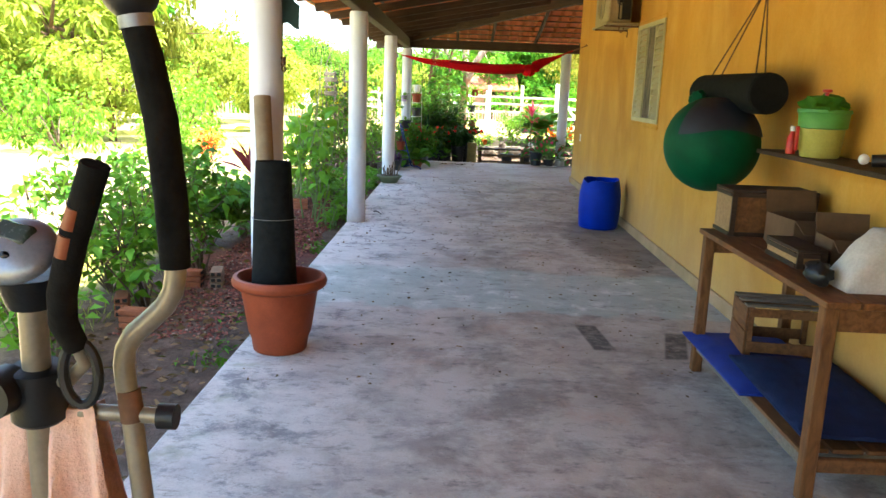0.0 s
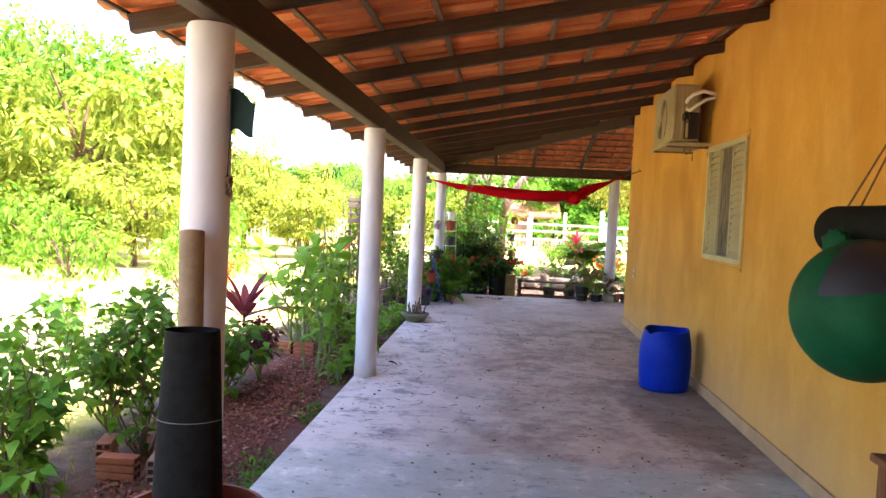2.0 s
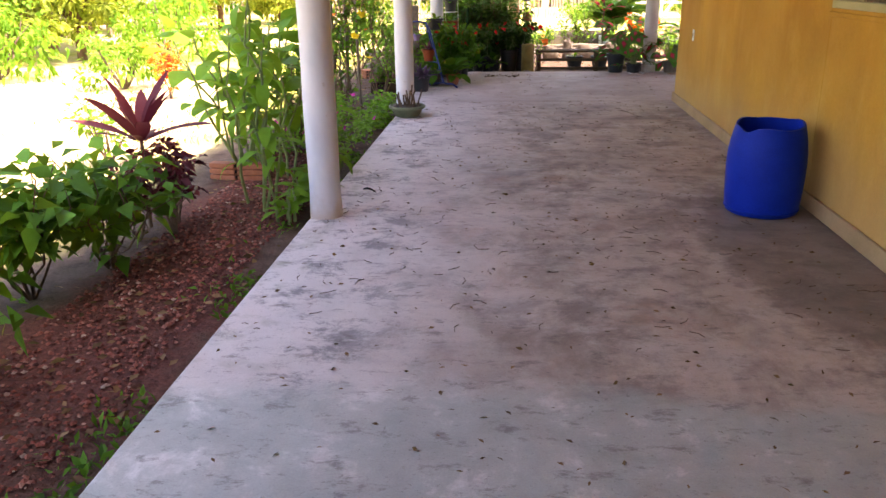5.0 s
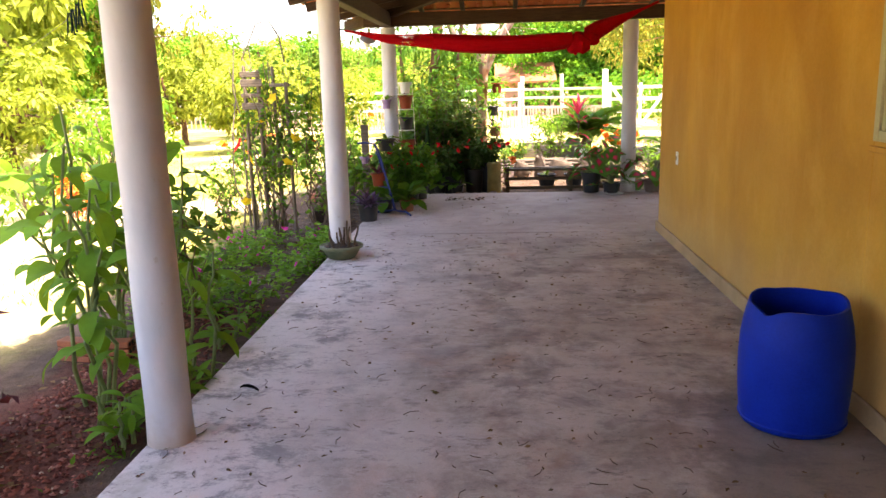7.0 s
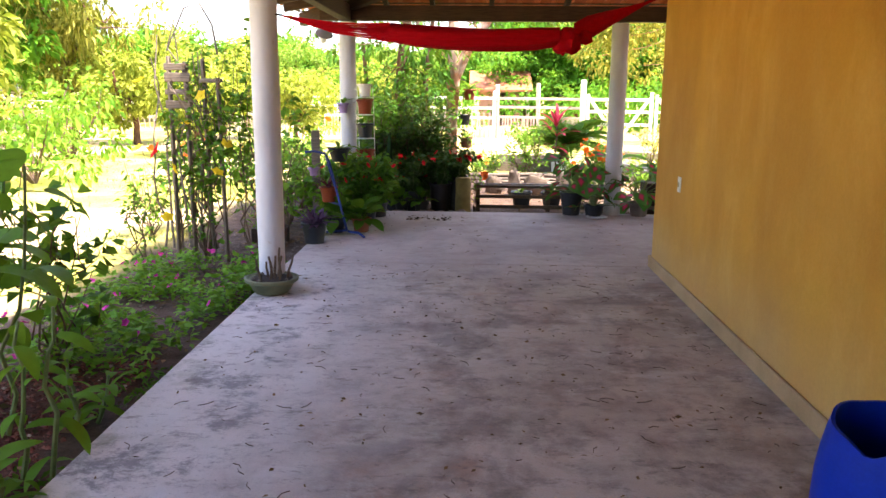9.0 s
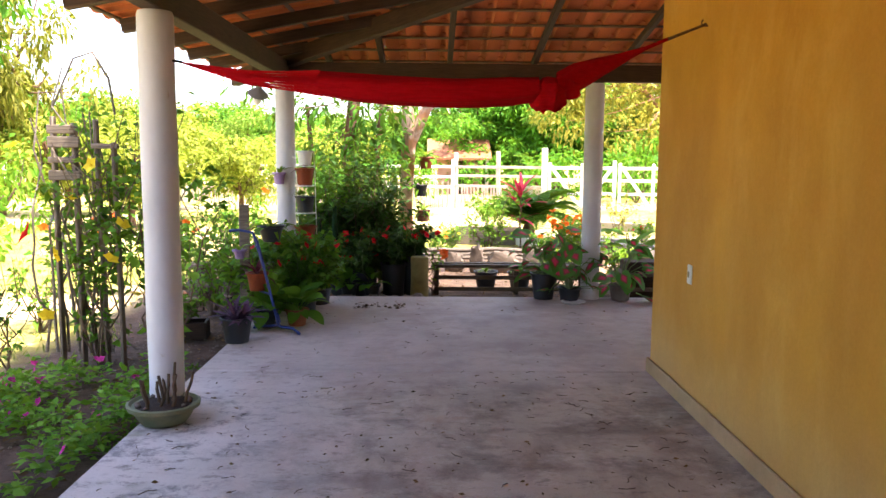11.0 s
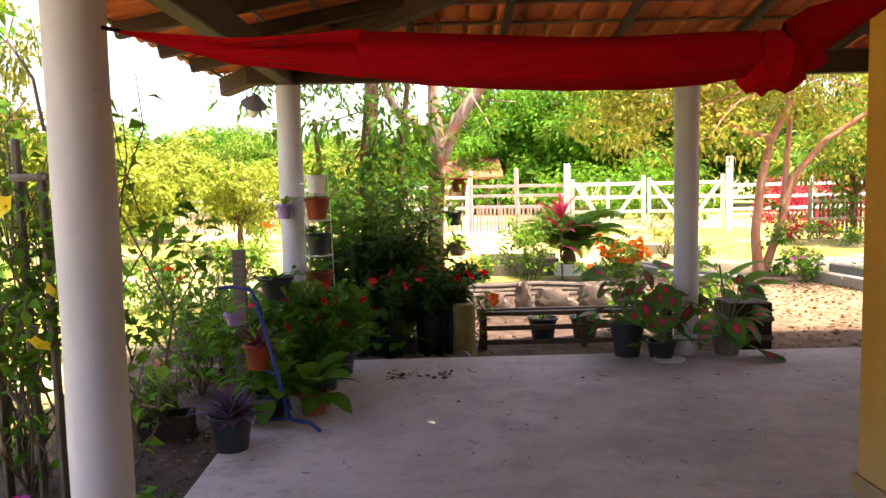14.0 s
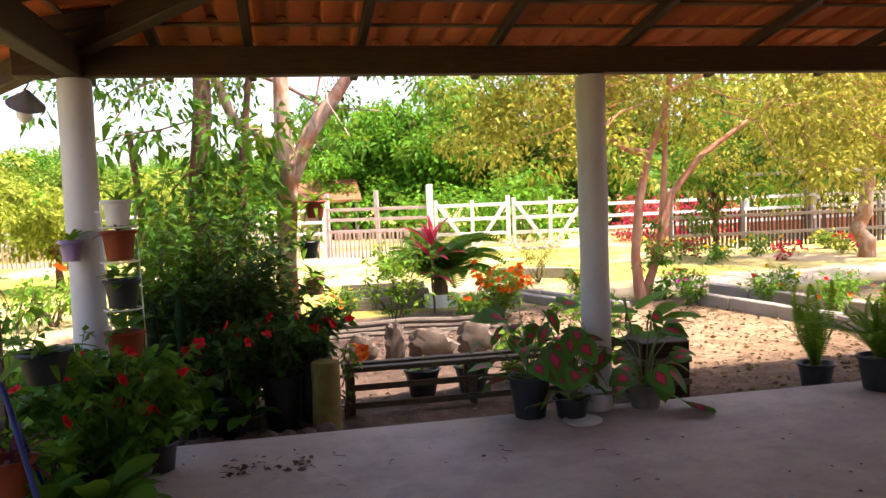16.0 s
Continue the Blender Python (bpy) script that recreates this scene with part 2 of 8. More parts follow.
def make_wood(name, a, b, rough=0.7, along=(1, 14, 14)):
    n = Nodes(name)
    g = n.noise(6, 6, 0.6, along, local=True, distort=0.6)
    col = n.ramp(g, (0.3, a), (0.68, b))
    col = n.mix(0.45, col, n.ramp(n.noise(2.2, 5, 0.6), (0.35, 0.5), (0.65, 1.0)), "MULTIPLY")
    col = n.mix(0.2, col, n.ramp(n.random(), (0.0, 0.6), (1.0, 1.0)), "MULTIPLY")
    n.bump(g, 0.4, 0.004)
    return n.done(col, rough, 0, 0.3)


def make_column():
    n = Nodes("white_column_paint")
    dirt = n.noise(5, 5, 0.6, (1, 1, 0.4))
    col = n.ramp(dirt, (0.3, (0.49, 0.505, 0.53)), (0.7, (0.62, 0.63, 0.65)))
    low = n.smooth(n.math("ADD", n.axis(2), n.math("MULTIPLY", n.noise(8, 5, 0.6), 0.3)), 0.32, 0.12)
    col = n.mix(n.math("MULTIPLY", low, 0.7), col, (0.40, 0.33, 0.26))
    spot = n.noise(14, 4, 0.7, (1, 1, 0.6))
    col = n.mix(n.math("MULTIPLY", n.ramp(spot, (0.66, 0.0), (0.74, 1.0)), 0.5), col, (0.36, 0.30, 0.22))
    fine = n.noise(70, 3)
    n.bump(n.math("ADD", fine, n.noise(9, 3)), 0.2, 0.004)
    return n.done(col, 0.6, 0, 0.35)


def make_bark(name, a, b, patch):
    n = Nodes(name)
    g = n.noise(9, 6, 0.65, (1, 1, 0.35), local=True, distort=0.8)
    col = n.ramp(g, (0.32, a), (0.68, b))
    col = n.mix(n.ramp(n.noise(2.3, 4, 0.6), (0.5, 0.0), (0.6, 1.0)), col, patch)
    n.bump(g, 0.6, 0.02)
    return n.done(col, 0.85, 0, 0.2)


M = {
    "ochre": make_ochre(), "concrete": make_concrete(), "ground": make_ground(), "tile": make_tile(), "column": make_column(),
    "stake": make_wood("grey_stake_wood", (0.085, 0.068, 0.05), (0.22, 0.18, 0.135)),
    "beam": make_wood("dark_roof_timber", (0.030, 0.016, 0.009), (0.080, 0.044, 0.025)),
    "batten": make_wood("pale_batten_wood", (0.112, 0.063, 0.035), (0.21, 0.126, 0.07)),
    "wood": make_wood("stained_table_wood", (0.085, 0.032, 0.009), (0.21, 0.088, 0.027), along=(5, 1.2, 5)),
    "wood_up": make_wood("stained_leg_wood", (0.085, 0.032, 0.009), (0.22, 0.092, 0.027), along=(5, 5, 1.2)),
    "ply": make_wood("light_box_wood", (0.25, 0.145, 0.058), (0.36, 0.225, 0.10), along=(2, 5, 9)),
    "bench_wood": make_wood("weathered_bench_wood", (0.045, 0.033, 0.018), (0.13, 0.096, 0.055), along=(1.5, 9, 9)),
    "grey_wood": make_wood("weathered_wood", (0.091, 0.0735, 0.056), (0.224, 0.189, 0.147)),
    "dark_wood": make_wood("dark_wood", (0.0225, 0.013, 0.008), (0.06, 0.035, 0.02)),
    "base": plain("baseboard_plaster", (0.36, 0.225, 0.105), (0.50, 0.325, 0.165), 3, 0.75),
    "blue": plain("blue_drum_plastic", (0.001, 0.020, 0.29), (0.002, 0.032, 0.40), 4, 0.45, bump=0.1, spec=0.1),
    "terracotta": plain("terracotta_plastic", (0.21, 0.042, 0.015), (0.29, 0.064, 0.024), 5, 0.55, bump=0.1, spec=0.2),
    "clay": plain("fired_clay", (0.248, 0.0806, 0.0372), (0.3472, 0.1302, 0.062), 9, 0.8),
    "clay_old": plain("weathered_brick", (0.18, 0.12, 0.0825), (0.315, 0.2025, 0.135), 9, 0.85),
    "rubber": plain("black_rubber_mat", (0.0048, 0.0056, 0.0052), (0.0112, 0.012, 0.0112), 20, 0.9, bump=0.4, spec=0.12),
    "black": plain("black_plastic", (0.0054, 0.0054, 0.00585), (0.0135, 0.0135, 0.0144), 10, 0.45),
    "card": plain("cardboard_tube", (0.19, 0.135, 0.072), (0.27, 0.195, 0.108), 6, 0.8),
    "carton": plain("brown_cardboard", (0.080, 0.042, 0.018), (0.14, 0.076, 0.035), 5, 0.85),
    "string": plain("pale_string", (0.16, 0.155, 0.13), (0.28, 0.26, 0.22), 30, 0.8),
    "rope": plain("brown_cord", (0.10, 0.055, 0.03), (0.2, 0.11, 0.06), 30, 0.85),
    "red": plain("red_hammock_cloth", (0.33, 0.0012, 0.004), (0.47, 0.003, 0.009), 14, 0.9, bump=0.8, stretch=(0.4, 6, 6), spec=0.1),
    "ball": plain("green_ball_vinyl", (0.001, 0.045, 0.018), (0.002, 0.085, 0.032), 4, 0.6, bump=0.15, spec=0.12),
    "ball_dark": plain("dark_ball_vinyl", (0.008, 0.012, 0.018), (0.02, 0.024, 0.032), 4, 0.5),
    "navy": plain("navy_cushion_cloth", (0.006, 0.012, 0.040), (0.013, 0.024, 0.072), 7, 0.9, bump=0.9, spec=0.15),
    "royal": plain("royal_blue_cloth", (0.004, 0.022, 0.19), (0.008, 0.034, 0.26), 7, 0.85, bump=0.3),
    "bag": plain("white_cloth_bag", (0.391, 0.357, 0.306), (0.561, 0.527, 0.4675), 6, 0.85, bump=0.5),
    "towel": plain("peach_towel", (0.72, 0.42, 0.30), (0.82, 0.54, 0.42), 8, 0.95, bump=0.8, fine=160),
    "steel": plain("champagne_painted_steel", (0.2475, 0.21, 0.15), (0.315, 0.27, 0.2025), 6, 0.38, 0.35, bump=0.05),
    "silver": plain("silver_plastic", (0.20, 0.21, 0.235), (0.30, 0.31, 0.34), 6, 0.32, 0.4, bump=0.05),
    "foam": plain("black_grip_foam", (0.0064, 0.006, 0.0056), (0.014, 0.0132, 0.012), 25, 0.95, bump=0.5, spec=0.12),
    "lcd": plain("grey_lcd", (0.025, 0.042, 0.032), (0.045, 0.065, 0.05), 5, 0.25, bump=0.02),
    "orange": plain("orange_marker", (0.20, 0.055, 0.02), (0.30, 0.085, 0.03), 8, 0.5),
    "rust": plain("rusty_collar", (0.10, 0.047, 0.025), (0.21, 0.10, 0.052), 15, 0.8),
    "white": plain("white_enamel", (0.70, 0.69, 0.64), (0.80, 0.79, 0.75), 5, 0.45, bump=0.08),
    "cream": plain("cream_appliance_metal", (0.27, 0.215, 0.105), (0.37, 0.30, 0.165), 4, 0.5, bump=0.08),
    "alu": plain("cream_window_metal", (0.40, 0.345, 0.19), (0.50, 0.44, 0.265), 4, 0.45, 0.1, bump=0.05),
    "grey": plain("grey_wavy_curtain", (0.065, 0.055, 0.035), (0.24, 0.20, 0.13), 7, 0.7, stretch=(9, 9, 0.8)),
    # near-black that paints the shade inside openings and hollows
    "dark": plain("shade_black", (0.012, 0.011, 0.010), (0.02, 0.018, 0.016), 5, 0.9),
    "lime": plain("green_bucket_plastic", (0.065, 0.234, 0.039), (0.104, 0.299, 0.065), 5, 0.45),
    "yellow": plain("yellow_contents", (0.3, 0.276, 0.036), (0.384, 0.36, 0.084), 8, 0.6),
    "red_plastic": plain("red_plastic", (0.42, 0.014, 0.0105), (0.504, 0.028, 0.021), 8, 0.4),
    "bluetube": plain("blue_painted_tube", (0.004, 0.018, 0.13), (0.010, 0.034, 0.21), 8, 0.5),
    "bowl": plain("green_glazed_bowl", (0.119, 0.147, 0.07), (0.21, 0.224, 0.126), 6, 0.6),
    "mauve": plain("mauve_plastic", (0.30, 0.20, 0.42), (0.42, 0.30, 0.55), 8, 0.5),
    "teal": plain("teal_plastic", (0.10, 0.36, 0.30), (0.16, 0.46, 0.38), 8, 0.5),
    "charcoal": plain("charcoal_plastic", (0.015, 0.018, 0.021), (0.0275, 0.031, 0.035), 8, 0.5),
    "stone": plain("garden_stone", (0.085, 0.066, 0.05), (0.235, 0.19, 0.15), 4, 0.9, bump=0.8),
    "kerb": plain("kerb_concrete", (0.25, 0.23, 0.19), (0.36, 0.33, 0.28), 3, 0.9, bump=0.5),
    "gravel": None, "soil": plain("potting_soil", (0.018, 0.012, 0.0084), (0.048, 0.033, 0.024), 30, 0.95, bump=0.9),
    "fence": plain("whitewashed_timber", (0.62, 0.60, 0.58), (0.78, 0.76, 0.74), 5, 0.8),
    "fence_pink": plain("faded_pinkish_timber", (0.42, 0.31, 0.29), (0.60, 0.47, 0.44), 5, 0.85),
    "yellow_stump": plain("mossy_yellow_stump", (0.15, 0.115, 0.03), (0.27, 0.21, 0.06), 6, 0.9, bump=0.6),
    "shed": plain("rose_shed_plaster", (0.42, 0.22, 0.17), (0.55, 0.31, 0.24), 2, 0.9),
    "cloth_green": plain("dark_green_cloth", (0.0036, 0.018, 0.0168), (0.0084, 0.033, 0.03), 10, 0.9),
    "stem": plain("green_stem", (0.10, 0.17, 0.05), (0.20, 0.26, 0.09), 14, 0.7),
    "twig": plain("brown_twig", (0.07, 0.0455, 0.028), (0.154, 0.105, 0.063), 20, 0.85),
    "bark_pink": make_bark("smooth_pink_bark", (0.33, 0.15, 0.085), (0.56, 0.31, 0.20), (0.42, 0.18, 0.10)),
    "bark_pale": make_bark("mottled_pale_bark", (0.16, 0.085, 0.05), (0.62, 0.45, 0.33), (0.33, 0.15, 0.075)),
    "bark": make_bark("brown_bark", (0.055, 0.034, 0.022), (0.20, 0.115, 0.065), (0.13, 0.065, 0.035)),
    "cactus": plain("dark_cactus_skin", (0.008, 0.026, 0.009), (0.02, 0.05, 0.016), 14, 0.85, spec=0.1),
    "l_shrub": leafy("shrub_leaf", (0.013, 0.062, 0.007), (0.065, 0.215, 0.018)),
    "l_light": leafy("light_green_leaf", (0.042, 0.155, 0.009), (0.15, 0.31, 0.027)),
    "l_big": leafy("broad_green_leaf", (0.04, 0.17, 0.012), (0.14, 0.33, 0.03)),
    "l_dark": leafy("dark_green_leaf", (0.012, 0.042, 0.010), (0.036, 0.105, 0.02), through=0.2),
    "l_tree": leafy("tree_leaf", (0.05, 0.135, 0.012), (0.18, 0.30, 0.035)),
    "l_olive": leafy("olive_tree_leaf", (0.12, 0.135, 0.018), (0.37, 0.345, 0.06)),
    "l_guava": leafy("sunlit_yellowish_leaf", (0.125, 0.16, 0.018), (0.44, 0.43, 0.065), through=0.4, glow=(0.42, 0.40, 0.04)),
    "l_far": leafy("far_leaf", (0.02, 0.12, 0.006), (0.10, 0.31, 0.016)),
    "l_yellow": leafy("yellowish_leaf", (0.13, 0.19, 0.018), (0.38, 0.43, 0.06)),
    "l_wine": leafy("wine_red_leaf", (0.032, 0.008, 0.012), (0.115, 0.026, 0.034), through=0.2, glow=(0.3, 0.03, 0.05)),
    "l_crimson": leafy("crimson_leaf", (0.30, 0.012, 0.03), (0.55, 0.05, 0.09), glow=(0.6, 0.04, 0.08)),
    "l_purple": leafy("purple_leaf", (0.045, 0.022, 0.055), (0.15, 0.09, 0.16), through=0.15, glow=(0.2, 0.1, 0.2)),
    "l_grass": leafy("grass_blade", (0.10, 0.14, 0.03), (0.32, 0.30, 0.09)),
    "l_dry": leafy("dry_leaf", (0.06, 0.032, 0.018), (0.21, 0.125, 0.065), 0.8, 0.1),
    "f_red": leafy("red_petal", (0.60, 0.006, 0.010), (0.78, 0.02, 0.025), glow=(0.7, 0.01, 0.02)),
    "f_magenta": leafy("magenta_petal", (0.42, 0.02, 0.20), (0.62, 0.06, 0.32), glow=(0.6, 0.03, 0.3)),
    "f_yellow": leafy("yellow_petal", (0.72, 0.50, 0.01), (0.82, 0.64, 0.04), glow=(0.8, 0.6, 0.02)),
    "f_orange": leafy("orange_petal", (0.70, 0.06, 0.01), (0.82, 0.20, 0.02), glow=(0.8, 0.15, 0.01)),
}


def make_gravel():
    n = Nodes("red_gravel_stone")
    col = n.ramp(n.random(True), (0.0, (0.06, 0.02, 0.016)), (0.6, (0.22, 0.072, 0.052)), (0.95, (0.26, 0.12, 0.09)), (1.0, (0.34, 0.28, 0.22)))
    n.bump(n.noise(80), 0.4, 0.004)
    return n.done(col, 0.9, 0, 0.2)


def make_caladium():
    n = Nodes("caladium_leaf")
    uv = n.tree.nodes.new("ShaderNodeTexCoord").outputs["Object"]
    s = n.add("ShaderNodeSeparateXYZ", Vector=uv)
    dx = n.math("ABSOLUTE", s.outputs[0])
    dy = n.math("ABSOLUTE", n.math("SUBTRACT", s.outputs[1], 0.07))
    d = n.math("ADD", n.math("MULTIPLY", dx, 1.6), n.math("ADD", dy, n.math("MULTIPLY", n.noise(40, 3, local=True), 0.03)))
    col = n.ramp(n.math("MULTIPLY", d, 5.2), (0.28, (0.62, 0.05, 0.11)), (0.44, (0.20, 0.06, 0.04)), (0.54, (0.07, 0.21, 0.03)))
    n.done(col, 0.6, 0, 0.15)
    t = n.add("ShaderNodeBsdfTranslucent", Color=col)
    m = n.add("ShaderNodeMixShader", Fac=0.25)
    n.put(m.inputs[1], n.bsdf.outputs[0])
    n.put(m.inputs[2], t.outputs[0])
    n.put(n.out.inputs[0], m.outputs[0])
    return n.mat


M["gravel"] = make_gravel()
M["caladium"] = make_caladium()


# ---- geometry helpers ----
class Geo:
    """Collects vertices and faces of one mesh."""

    def __init__(self):
        self.v, self.f = [], []

    def add(self, verts, faces):
        o = len(self.v)
        self.v.extend([tuple(p) for p in verts])
        self.f.extend([tuple(i + o for i in q) for q in faces])
        return self

    def box(self, lo, hi, bevel=0.004, m=None):
        """A box with chamfered edges."""
        (x0, y0, z0), (x1, y1, z1) = lo, hi
        b = min(bevel, 0.45 * min(x1 - x0, y1 - y0, z1 - z0))
        X, Y, Z = (x0, x1), (y0, y1), (z0, z1)
        pts, idx = [], {}
        for i in (0, 1):
            for j in (0, 1):
                for k in (0, 1):
                    s = [(b if q == 0 else -b) for q in (i, j, k)]
                    c = (X[i], Y[j], Z[k])
                    for a in range(3):
                        idx[i, j, k, a] = len(pts)
                        pts.append([c[n] + (s[n] if n != a else 0) for n in range(3)])
        fs = []
        for a in range(3):
            u, w = (a + 1) % 3, (a + 2) % 3
            for side in (0, 1):
                q = []
                for p, r in ((0, 0), (1, 0), (1, 1), (0, 1)):
                    key = [0, 0, 0]
                    key[a], key[u], key[w] = side, p, r
                    q.append(idx[(*key, a)])
                fs.append(q if side else q[::-1])
            for p in (0, 1):
                for r in (0, 1):
                    k0, k1 = [0, 0, 0], [0, 0, 0]
                    k0[u] = k1[u] = p
                    k0[w] = k1[w] = r
                    k1[a] = 1
                    q = [idx[(*k0, u)], idx[(*k0, w)], idx[(*k1, w)], idx[(*k1, u)]]
                    fs.append(q if p == r else q[::-1])
        for i in (0, 1):
            for j in (0, 1):
                for k in (0, 1):
                    q = [idx[i, j, k, a] for a in range(3)]
                    fs.append(q if (i + j + k) % 2 else q[::-1])
        if m is not None:
            pts = [m @ Vector(p) for p in pts]
        return self.add(pts, fs)

    def tube(self, path, radii, seg=10, caps=True):
        """A tube along points with a radius at each."""
        path = [Vector(p) for p in path]
        if not isinstance(radii, (list, tuple)):
            radii = [radii] * len(path)
        n, vs, fs = len(path), [], []
        side = None
        for i, p in enumerate(path):
            d = (path[min(i + 1, n - 1)] - path[max(i - 1, 0)]).normalized()
            if side is None:
                side = d.orthogonal().normalized()
            side = (side - d * side.dot(d)).normalized()
            up = d.cross(side)
            for k in range(seg):
                a = 2 * math.pi * k / seg
                vs.append(p + (side * math.cos(a) + up * math.sin(a)) * radii[i])
        for i in range(n - 1):
            for k in range(seg):
                a, b = i * seg + k, i * seg + (k + 1) % seg
                fs.append((a, b, b + seg, a + seg))
        if caps:
            fs.append(tuple(range(seg))[::-1])
            fs.append(tuple(range((n - 1) * seg, n * seg)))
        return self.add(vs, fs)

    def lathe(self, profile, seg=28, at=(0, 0, 0), wobble=0.0, closed=False):
        """Turns (radius, z) points about z."""
        vs, fs = [], []
        for r, z in profile:
            for k in range(seg):
                a = 2 * math.pi * k / seg
                w = 1 + wobble * math.sin(3 * a + 5 * z) if wobble else 1
                vs.append((at[0] + r * w * math.cos(a), at[1] + r * w * math.sin(a), at[2] + z))
        m = len(profile)
        for i in range(m - 1 + closed):
            for k in range(seg):
                a, b = (i % m) * seg + k, (i % m) * seg + (k + 1) % seg
                c, d = ((i + 1) % m) * seg + (k + 1) % seg, ((i + 1) % m) * seg + k
                fs.append((a, b, c, d))
        if not closed:
            fs.append(tuple(range(seg))[::-1])
            fs.append(tuple(range((m - 1) * seg, m * seg)))
        return self.add(vs, fs)

    def ball(self, c, r, squash=(1, 1, 1), seg=14, rings=8, lump=0.0):
        vs, fs = [], []
        for i in range(rings + 1):
            t = math.pi * i / rings
            for k in range(seg):
                a = 2 * math.pi * k / seg
                p = Vector((math.sin(t) * math.cos(a), math.sin(t) * math.sin(a), math.cos(t)))
                q = 1 + (lump * noise.noise(p * 2.3 + Vector(c) * 3) if lump else 0)
                vs.append([c[n] + p[n] * r * squash[n] * q for n in range(3)])
        for i in range(rings):
            for k in range(seg):
                a, b = i * seg + k, i * seg + (k + 1) % seg
                fs.append((a, a + seg, b + seg, b))
        return self.add(vs, fs)

    def mesh(self, name, mat, smooth=40):
        me = bpy.data.meshes.new(name)
        me.from_pydata(self.v, [], self.f)
        me.materials.append(mat)
        if smooth:
            me.shade_smooth()
            me.set_sharp_from_angle(angle=radians(smooth))
        me.update()
        return me


def part(name, geo, mat, parent=None, label="", smooth=40, at=None):
    """One mesh object, under a thing or a part."""
    data = geo.mesh(name, mat, smooth) if isinstance(geo, Geo) else geo
    ob = new(name, data)
    if parent is not None:
        ob.parent = parent
    if at is not None:
        ob.matrix_basis = at
    return tagged(ob, label)


def thing(name, label, category, at=(0, 0, 0), turn=0, group="", kind=""):
    """The Empty at a thing's base."""
    ob = new(name)
    ob.empty_display_size = 0.1
    ob.matrix_basis = pose(*at, 0, 0, turn)
    return tagged(ob, label, category, group, kind)


def setting(name, geo, mat, label, category, smooth=40):
    return tagged(part(name, geo, mat, None, "", smooth), label, category, "", "structure")


rng = np.random.default_rng(7)


def leaf_cloud(name, points, dirs, length, width, mat, parent, fold=0.25, droop=0.3, label="", kind=""):
    """Many folded, pointed leaves in one mesh: base points, directions and lengths."""
    p, d = np.asarray(points, float), np.asarray(dirs, float)
    n = len(p)
    d = d / (np.linalg.norm(d, axis=1, keepdims=True) + 1e-9)
    L = length * rng.uniform(0.65, 1.25, (n, 1))
    W = width / length * L * rng.uniform(0.8, 1.2, (n, 1))
    r = rng.normal(size=(n, 3)) * 0.55 + np.array([0, 0, 1.0])
    side = np.cross(d, r)
    side /= np.linalg.norm(side, axis=1, keepdims=True) + 1e-9
    up = np.cross(side, d)
    down = np.array([0, 0, -1.0]) * droop * L
    mid = p + d * L * 0.45
    a = mid + side * W * 0.5 + up * W * fold + down * 0.25
    b = mid - side * W * 0.5 + up * W * fold + down * 0.25
    mid = mid + down * 0.2
    tip = p + d * L + down
    v = np.stack([p, a, mid, b, tip], 1).reshape(-1, 3)
    i = np.arange(n)[:, None] * 5
    f = np.concatenate([i + [0, 1, 2], i + [0, 2, 3], i + [1, 4, 2], i + [2, 4, 3]], 0)
    me = bpy.data.meshes.new(name)
    me.from_pydata(v.tolist(), [], f.tolist())
    me.materials.append(mat)
    me.shade_smooth()
    me.update()
    ob = new(name, me)
    if parent is not None:
        ob.parent = parent
    return tagged(ob, label, "", "", kind)


def limb(start, end, bend=0.1, n=5):
    """Points of a slightly crooked line."""
    s, e = Vector(start), Vector(end)
    size = (e - s).length * bend
    pts = []
    for i in range(n + 1):
        t = i / n
        off = Vector(rng.normal(size=3)) * size * 0.5 * math.sin(math.pi * t)
        pts.append(s.lerp(e, t) + off)
    return pts


